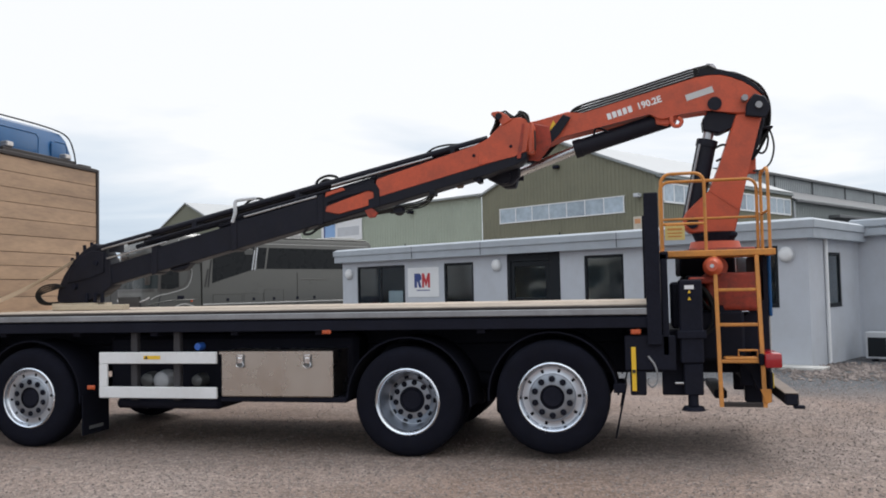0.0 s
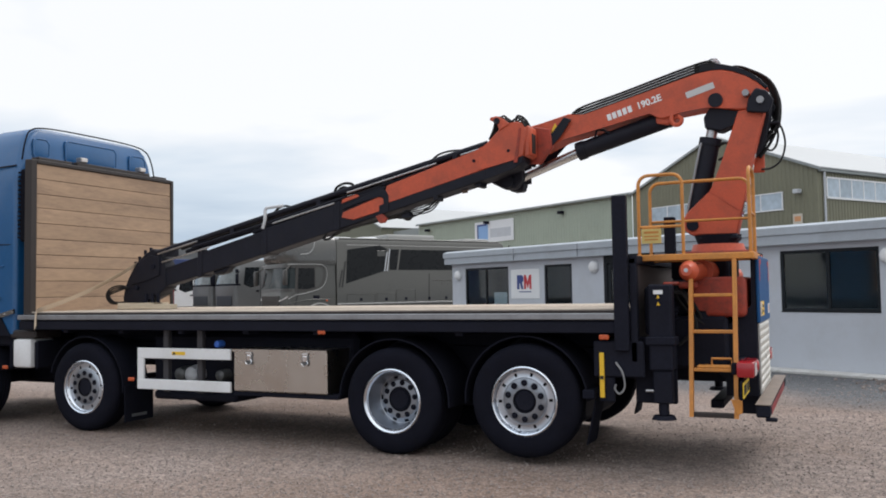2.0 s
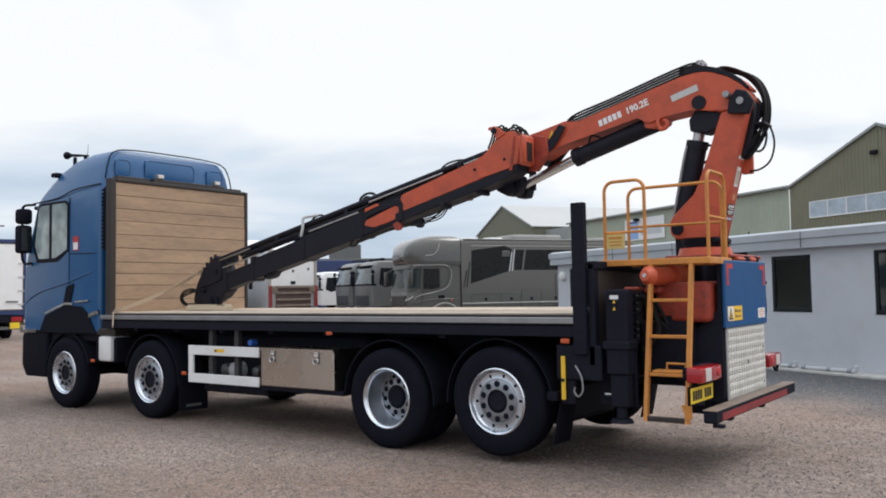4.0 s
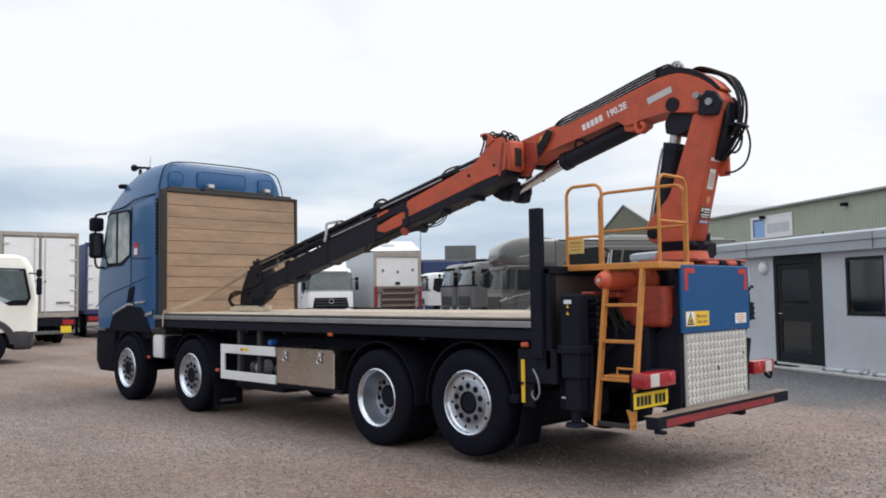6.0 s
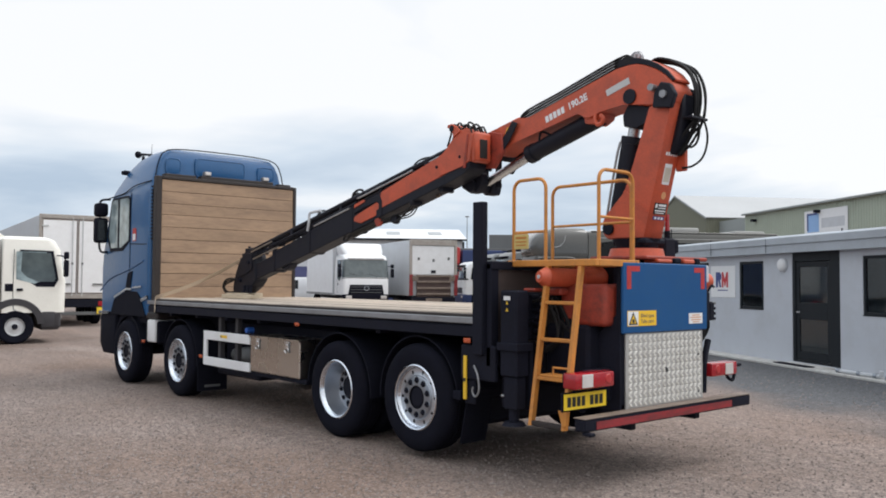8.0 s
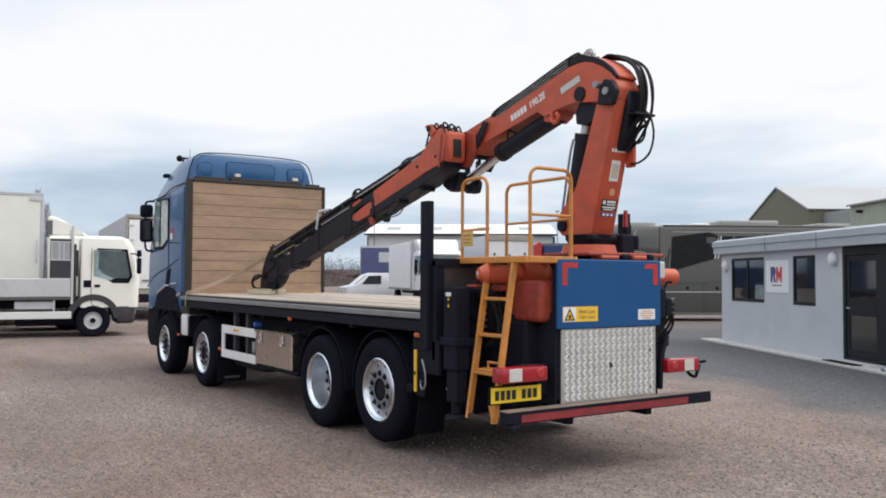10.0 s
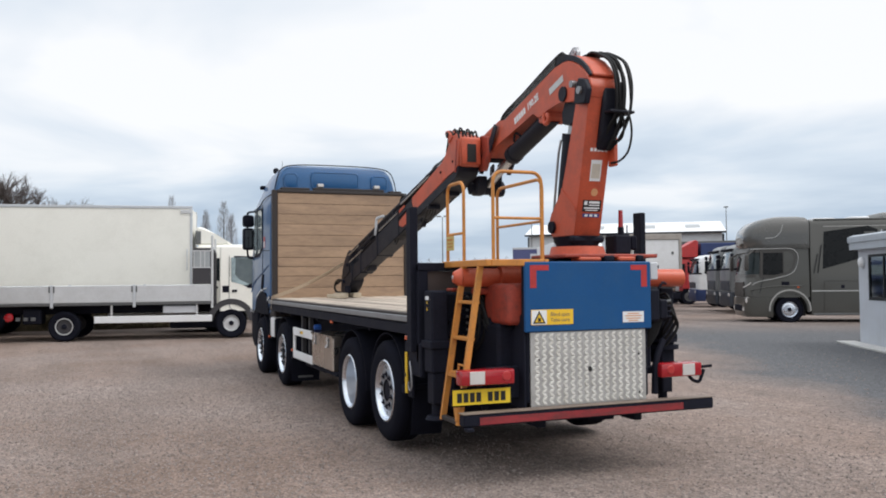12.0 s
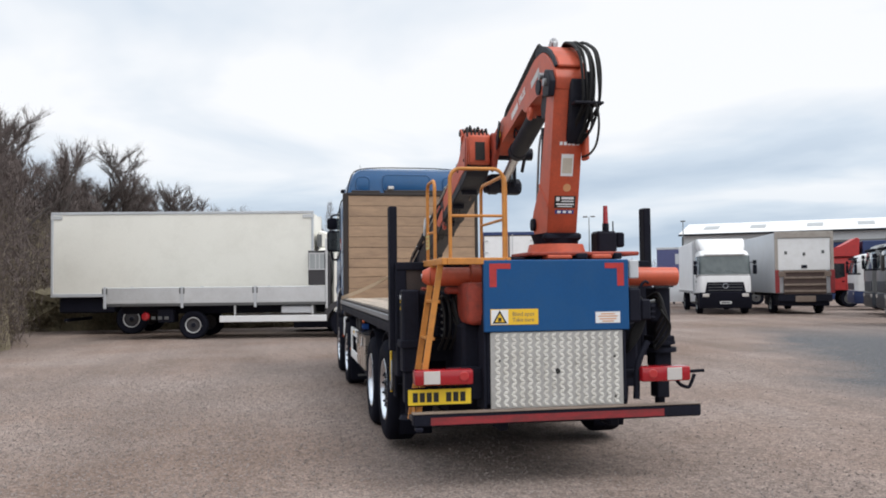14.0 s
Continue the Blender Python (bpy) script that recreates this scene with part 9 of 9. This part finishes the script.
# -- trailers seen from behind --
def trailer(at, side, label, frame_mat, stripes=None):
    v = thing("box_trailer", label, "trailer", "parked trailers", at=at)
    body = part("trailer_body", box((0.06, -1.27, 1.15), (12.5, 1.27, 4.02), 0.02), side, v)
    fr = box((0.0, -1.29, 1.02), (0.059, -1.20, 4.05), 0.01)
    box((0.0, 1.20, 1.02), (0.059, 1.29, 4.05), 0.01, bm=fr)
    box((0.0, -1.199, 3.90), (0.059, 1.199, 4.05), 0.01, bm=fr)
    box((0.0, -1.199, 1.02), (0.059, 1.199, 1.18), 0.01, bm=fr)
    part("rear_frame", fr, frame_mat, body)
    for s in (-1, 1):
        y0, y1 = sorted((s * 0.015, s * 1.19))
        dr = part("door", box((0.015, y0, 1.20), (0.058, y1, 3.88), 0.008), DOOR_WHITE, v, "white rear door")
        for lo_, hi_ in (((0.010, y0, 1.20), (0.0145, y1, 1.235)), ((0.010, y0, 3.845), (0.0145, y1, 3.88)), ((0.010, y0, 1.236), (0.0145, y0 + 0.03, 3.844)), ((0.010, y1 - 0.03, 1.236), (0.0145, y1, 3.844))):
            part("door_seal", box(lo_, hi_), BROWN_STEEL, dr, smooth=0)
        for y in (s * 0.17,):
            part("lock_bar", cyl((-0.01, y, 1.10), (-0.01, y, 3.95), 0.017, n=8), ALU_PALE, dr)
            part("bar_handle", box((-0.03, y - 0.03, 2.25), (0.014, y + 0.03, 2.33), 0.006), GREY_CAB, dr)
        part("lock_lever", box((-0.035, y0 + 0.2, 1.52), (0.012, y0 + 0.65, 1.57), 0.006), GREY_CAB, dr)
        for k in range(5):
            yy = s * 1.10
            part("hinge", box((-0.012, yy - 0.12, 1.4 + 0.55 * k), (0.014, yy + 0.10, 1.46 + 0.55 * k), 0.005), SILVER_LABEL, dr)
        part("tail_lamp", box((0.0, s * 0.95 - 0.2, 0.74), (0.10, s * 0.95 + 0.2, 0.92), 0.015), RED_LENS, v)
    part("rear_beam", box((0.02, -1.22, 0.70), (0.16, 1.22, 1.0), 0.02), BLACK, v)
    part("bumper_bar", box((0.05, -1.2, 0.42), (0.15, 1.2, 0.54), 0.01), GREY_CAB, v)
    pl = part("number_plate", box((-0.005, -1.06, 0.46), (0.015, -0.70, 0.70), 0.004), PLATE_YELLOW, v, "yellow marker plate")
    put_wheels(v, (2.2, 3.5, 4.8), "dark", 1.2, 0.50)
    chassis(v, 0.2, 12.2)
    for x in (2.2, 3.5, 4.8):
        part("mudguard", arc_guard(x, 0.5, 0.56, 0.03, -1.24, -0.9, 10, 170), PLASTIC, v)
    return v


T1 = Matrix.Translation((-25.35, 4.75, 0)) @ Matrix.Rotation(radians(173), 4, "Z")
trailer(T1, GREY_WHITE, "grey box trailer with white rear doors", BEIGE_STEEL)
T2 = Matrix.Translation((-29.7, 9.4, 0)) @ Matrix.Rotation(radians(167), 4, "Z")
trailer(T2, NAVY, "navy curtain trailer with white rear doors", NAVY)

# -- dark blue lorry coming in, far off, lamps lit --
LIT = bpy.data.materials.new("lit_headlamp")
LIT.use_nodes = True
LIT.node_tree.nodes["Principled BSDF"].inputs["Emission Color"].default_value = (1, 0.96, 0.85, 1)
LIT.node_tree.nodes["Principled BSDF"].inputs["Emission Strength"].default_value = 6.0
v = thing("blue_lorry", "dark blue lorry with lit headlamps, far off", "lorry", at=pose(-48.5, 21.0, 0, 0, 0, 160))
cab_parts(v, NAVY, 2.4, 2.0, 0.9, 2.75, (1.7, 2.45), VIEW_GLASS, 0.1)
part("bumper", box((-0.05, -1.2, 0.4), (0.5, 1.2, 0.9), 0.05), NAVY, v)
for s in (-1, 1):
    part("headlamp", lathe([(0, -0.02), (0.13, -0.02), (0.15, 0.03), (0, 0.03)], 16), LIT, v, "lit headlamp", at=Matrix.Translation((-0.06, s * 0.85, 0.98)) @ Matrix.Rotation(radians(-90), 4, "Z"))
put_wheels(v, (1.3, 5.0), "dark", 1.15, 0.50)
part("skip_body", box((2.3, -1.25, 1.1), (8.0, 1.25, 2.7), 0.05), GREY_CAB, v)
v = thing("blue_flatbed", "dark blue flatbed lorry, far off", "lorry", at=pose(-54.0, 24.0, 0, 0, 0, 250))
part("flatbed_body", box((0, -1.25, 1.0), (8.0, 1.25, 2.6), 0.05), NAVY, v)
put_wheels(v, (1.3, 6.5), "dark", 1.15, 0.50)

# -- silver van far off, behind the bed --
v = thing("silver_van", "small silver grey van parked far off", "van", at=pose(-41.0, 20.3, 0, 0, 0, 75))
part("body", loft([(0.35, 0.0, 4.8, -0.95, 0.95, 0.3, 0.1), (1.05, 0.0, 4.8, -0.97, 0.97, 0.35, 0.1), (1.20, 0.75, 4.8, -0.95, 0.95, 0.3, 0.1), (1.85, 1.55, 4.75, -0.86, 0.86, 0.25, 0.1), (1.98, 1.95, 4.65, -0.75, 0.75, 0.2, 0.1)]), GREY_WHITE, v, "silver grey van body")
for s in (-1, 1):
    part("side_window", prism([(1.25, 1.25), (1.68, 1.78), (2.5, 1.80), (2.5, 1.25)], s * 0.86, s * 0.955), GLASS, v, smooth=0)
    part("headlamp", box((-0.02, s * 0.72 - 0.15, 0.72), (0.2, s * 0.72 + 0.2, 0.92), 0.05), CLEAR_LENS, v)
part("windscreen", prism([(0.80, 1.24), (1.50, 1.80), (1.56, 1.78), (0.88, 1.22)], -0.78, 0.78), GLASS, v, smooth=0)
put_wheels(v, (0.9, 3.8), "dark", 0.92, 0.50)

# ---- trees, scrub and distance ----
def bare_tree(seed, height, spread, twigs):
    """A winter tree: tapered trunk, forking limbs and a haze of fine twigs at their ends."""
    rnd = random.Random(seed)
    limbs = bmesh.new()
    ends = []

    def grow(p, d, length, r, level):
        q = p + d * length
        bend = Vector((rnd.uniform(-1, 1), rnd.uniform(-1, 1), rnd.uniform(-0.2, 0.6))) * length * 0.10
        tube([p, (p + q) / 2 + bend, q], r, 6 if level < 2 else 4, bm=limbs, per=2, taper=0.6)
        if level >= 4:
            ends.append((p, q))
            return
        if level >= 2:
            ends.append(((p + q) / 2, q))
        for _ in range(3 if level else 5):
            side = Vector((rnd.uniform(-1, 1), rnd.uniform(-1, 1), rnd.uniform(0.0, 0.7))).normalized()
            nd = (d * rnd.uniform(0.6, 1.0) + side * spread * rnd.uniform(0.5, 1.0) + Vector((0, 0, 0.18))).normalized()
            grow(p + d * length * rnd.uniform(0.45, 1.0), nd, length * rnd.uniform(0.58, 0.78), r * 0.58, level + 1)

    grow(Vector((0, 0, 0)), Vector((0, 0, 1)), height * 0.34, height * 0.016, 0)
    me = bpy.data.meshes.new("crown")
    vert, face = [], []
    per = max(1, twigs // len(ends))
    for a, b in ends:
        for _ in range(per):
            s = a.lerp(b, rnd.random()) + Vector((rnd.gauss(0, 0.03), rnd.gauss(0, 0.03), rnd.gauss(0, 0.03)))
            d = ((b - a).normalized() + Vector((rnd.uniform(-1, 1), rnd.uniform(-1, 1), rnd.uniform(-0.3, 1.0))) * 1.3).normalized() * rnd.uniform(0.12, 0.5)
            wv = d.orthogonal().normalized() * rnd.uniform(0.004, 0.009)
            k = len(vert)
            vert += [s - wv, s + wv, s + d]
            face.append((k, k + 1, k + 2))
    me.from_pydata([tuple(v) for v in vert], [], face)
    me.materials.append(TWIG)
    return mesh_of("trunk", limbs, BARK), me


KINDS = [bare_tree(s, 9.4, sp, tw) for s, sp, tw in ((1, 1.25, 6800), (2, 1.45, 7400), (3, 1.15, 6400), (7, 1.35, 7000))]
rng = random.Random(21)
spots = [(-28.5, -13.8, 0.95), (-30.5, -12.6, 0.98), (-32.5, -13.2, 1.04), (-34.5, -12.0, 0.92), (-36.5, -12.6, 0.98), (-38.5, -11.2, 1.03), (-40.5, -11.6, 0.92), (-42.5, -10.4, 1.0), (-45, -10.6, 0.9), (-47.5, -9.4, 0.86), (-50, -9.0, 0.95), (-53, -8.4, 0.85),
         (-56, -7.6, 0.98), (-60, -7.2, 0.86), (-65, -6.0, 0.82), (-72, -4.8, 0.8), (-30, -17.5, 1.0), (-36, -16.5, 1.1), (-43, -15, 1.05), (-50, -13, 1.0)]
for k, (x, y, s) in enumerate(spots):
    tk_, cr = KINDS[k % 4]
    t_ = thing("tree", "leafless winter tree with dark twigs above the scrub", "tree", "bare trees beyond the lorries", at=pose(x, y, 0, 0, 0, rng.uniform(0, 360)) @ Matrix.Scale(1.26 * s * rng.uniform(0.92, 1.05), 4))
    part("trunk", tk_, None, t_)
    part("crown", cr, None, t_)


def scrub(name, label, path, width, height, count, material, size, seed, up=1.4, thin=0.06):
    """A tangle along a line: many small blades over an uneven dark core."""
    rnd = np.random.RandomState(seed)
    pts = np.array(path, float)
    seg = rnd.randint(0, len(pts) - 1, count)
    f = rnd.rand(count, 1)
    c = pts[seg] * (1 - f) + pts[seg + 1] * f
    hgt = c[:, 2:3] * height
    c = c[:, :2]
    c = c + rnd.normal(0, width / 2.4, (count, 2))
    lump = 0.65 + 0.35 * np.sin(c[:, :1] * 1.3 + 0.7 * np.sin(c[:, 1:] * 1.7)) * np.cos(c[:, 1:] * 1.1)
    z = hgt * lump * rnd.beta(1.6, 1.2, (count, 1))
    p = np.concatenate([c, z], 1)
    d = rnd.normal(0, 1, (count, 3))
    d[:, 2] = np.abs(d[:, 2]) * up
    d *= size * rnd.uniform(0.5, 1.4, (count, 1)) / np.linalg.norm(d, axis=1, keepdims=True)
    w = np.cross(d, rnd.normal(0, 1, (count, 3)))
    w *= (size * thin) / np.linalg.norm(w, axis=1, keepdims=True)
    vert = np.stack([p - w, p + w, p + d], 1).reshape(-1, 3)
    face = np.arange(count * 3).reshape(-1, 3)
    me = bpy.data.meshes.new(name)
    me.from_pydata(vert.tolist(), [], face.tolist())
    me.materials.append(material)
    return tagged(new(name, me), label, "scrub", kind="stuff")


def bank(name, label, path, width, height, material, seed):
    """The dense heart of a thicket, as one uneven ridge."""
    rnd = random.Random(seed)
    bm = bmesh.new()
    rows = []
    for i, (x, y, s) in enumerate(path):
        steps = 9
        row = []
        for k in range(steps + 1):
            t = k / steps * math.pi
            rr = 1 + rnd.uniform(-0.2, 0.2)
            row.append(bm.verts.new((x + rnd.uniform(-0.4, 0.4), y + math.cos(t) * width * 0.5 * rr, max(0.0, math.sin(t) * height * s * rr) if 0 < k < steps else -0.05)))
        rows.append(row)
    for a, b in zip(rows, rows[1:]):
        for k in range(len(a) - 1):
            bm.faces.new((a[k], a[k + 1], b[k + 1], b[k]))
    return solid(name, bm, material, label, "scrub", kind="stuff", smooth=0)


def spaced(path, step):
    out = []
    for (x0, y0, s0), (x1, y1, s1) in zip(path, path[1:]):
        n = max(2, int(math.hypot(x1 - x0, y1 - y0) / step))
        out += [(x0 + (x1 - x0) * k / n, y0 + (y1 - y0) * k / n, s0 + (s1 - s0) * k / n) for k in range(n)]
    return out + [path[-1]]


LINE = [(-23.0, -13.2, 0.75), (-26.5, -13.6, 0.95), (-31, -13.0, 1.05), (-40, -11.4, 1.0), (-55, -8.6, 0.85), (-75, -5.0, 0.7)]
bank("thicket", "dense brown winter thicket behind the parked lorries", spaced(LINE, 1.1), 3.2, 4.6, SCRUB, 3)
scrub("thicket_twigs", "tangle of brown twigs over the thicket", LINE, 3.0, 7.0, 95000, TWIG, 0.55, 5, 2.6, 0.028)
scrub("brambles", "olive brown brambles at the foot of the thicket", LINE[:4], 3.6, 2.6, 40000, SCRUB, 0.20, 6)
BACK_LINE = [(-25.4, -12.6, 1.0), (-25.2, -8.0, 0.9), (-25.0, -4.0, 0.8), (-24.8, -0.8, 0.7)]
bank("bramble_bank", "low dark bramble bank behind the box lorry", spaced(BACK_LINE, 0.9), 1.4, 1.5, SCRUB, 31)
scrub("bank_brambles", "olive brown brambles over the low bank", BACK_LINE, 0.9, 1.9, 16000, SCRUB, 0.22, 32)
NEAR_LINE = [(-12.5, -8.6, 0.95), (-15.5, -9.0, 1.0), (-18.5, -9.9, 1.0), (-21.5, -11.0, 0.95), (-26, -12.8, 1.0)]
scrub("hedge_twigs", "tall brown leafless hedge at the yard edge", NEAR_LINE, 0.95, 6.1, 90000, TWIG, 0.42, 15, 2.6, 0.022)
scrub("hedge_brambles", "olive brown brambles at the foot of the hedge", NEAR_LINE, 0.95, 4.4, 60000, SCRUB, 0.14, 16)
bank("hedge_core", "dense dark heart of the hedge", spaced(NEAR_LINE, 1.0), 1.2, 3.4, SCRUB, 17)
far_line = [(-150, -60, 1.0), (-150, -10, 0.8), (-140, 40, 0.9), (-120, 90, 1.0), (-80, 140, 1.0), (0, 170, 1.0), (90, 150, 1.0)]
bank("distant_trees", "low grey brown line of trees on the horizon", spaced(far_line, 4), 7, 2.8, TWIG, 8)
scrub("distant_twigs", "fine outline of the far tree line", far_line, 6, 6.0, 90000, TWIG, 0.6, 9)


def poplar(x, y, height, wide, seed):
    """A tall narrow tree: trunk, and a crown of short rising blades."""
    rnd = np.random.RandomState(seed)
    t_ = thing("poplar", "tall narrow leafless tree in the distance, paled by haze in its colour", "tree", "far poplars", at=pose(x, y, 0))
    part("trunk", cyl((0, 0, 0), (0, 0, height * 0.9), 0.16, 0.03, n=8), BARK, t_)
    n = 1500
    h = rnd.beta(1.3, 1.2, n)
    r = wide * np.sin(np.pi * np.clip(h * 0.92 + 0.06, 0, 1)) ** 0.7 * rnd.beta(2, 1.4, n)
    a = rnd.uniform(0, 6.28, n)
    p = np.stack([r * np.cos(a), r * np.sin(a), 1.0 + h * (height - 1.0)], 1)
    d = np.stack([np.cos(a) * 0.3, np.sin(a) * 0.3, np.ones(n)], 1) * rnd.uniform(0.3, 0.8, (n, 1))
    w = np.cross(d, rnd.normal(0, 1, (n, 3)))
    w *= 0.019 / np.linalg.norm(w, axis=1, keepdims=True)
    vert = np.stack([p - w, p + w, p + d], 1).reshape(-1, 3)
    me = bpy.data.meshes.new("crown")
    me.from_pydata(vert.tolist(), [], np.arange(n * 3).reshape(-1, 3).tolist())
    me.materials.append(HAZED_POPLAR)
    part("crown", me, None, t_)


for k, (x, y, hgt, wd) in enumerate(((-101.4, 4.6, 12.2, 1.0), (-101, 8.7, 10.4, 0.9), (-100.8, 10.9, 11.6, 1.2), (-99, 11.6, 9.8, 0.9), (-104, 3.4, 9.5, 0.8))):
    poplar(x, y, hgt, wd, 30 + k)


def lamp_post(x, y, height, arms, turn):
    t_ = thing("lamp_post", "slim grey yard lamp post in the distance", "lamp post", "yard lamp posts", at=pose(x, y, 0, 0, 0, turn))
    part("mast", cyl((0, 0, 0), (0, 0, height), 0.07, 0.035, n=10), GREY_CAB, t_)
    for s in arms:
        part("lamp_head", box((s * 0.35 - 0.22, -0.10, height - 0.03), (s * 0.35 + 0.22, 0.10, height + 0.09), 0.03), GREY_CAB, t_)


lamp_post(-61, 56.6, 8.9, (0,), 30)
lamp_post(-66, 27, 7.7, (-1, 1), 60)
lamp_post(-62, 34.5, 7.0, (0,), 40)

ns = thing("navy_shed", "low navy blue shed with a grey board on its roof", "shed", at=Matrix.Translation((-54, 39, 0)) @ Matrix.Rotation(radians(46), 4, "Z"))
part("wall", box((0, 0, 0), (17, 6, 4.55), 0.02), NAVY, ns)
part("roof_edge", box((-0.1, -0.1, 4.551), (17.1, 6, 4.75), 0.02), GREY_CAB, ns)
part("roof_board", box((10.2, 0.5, 4.76), (13.0, 0.7, 6.0), 0.02), GREY_CAB, ns)
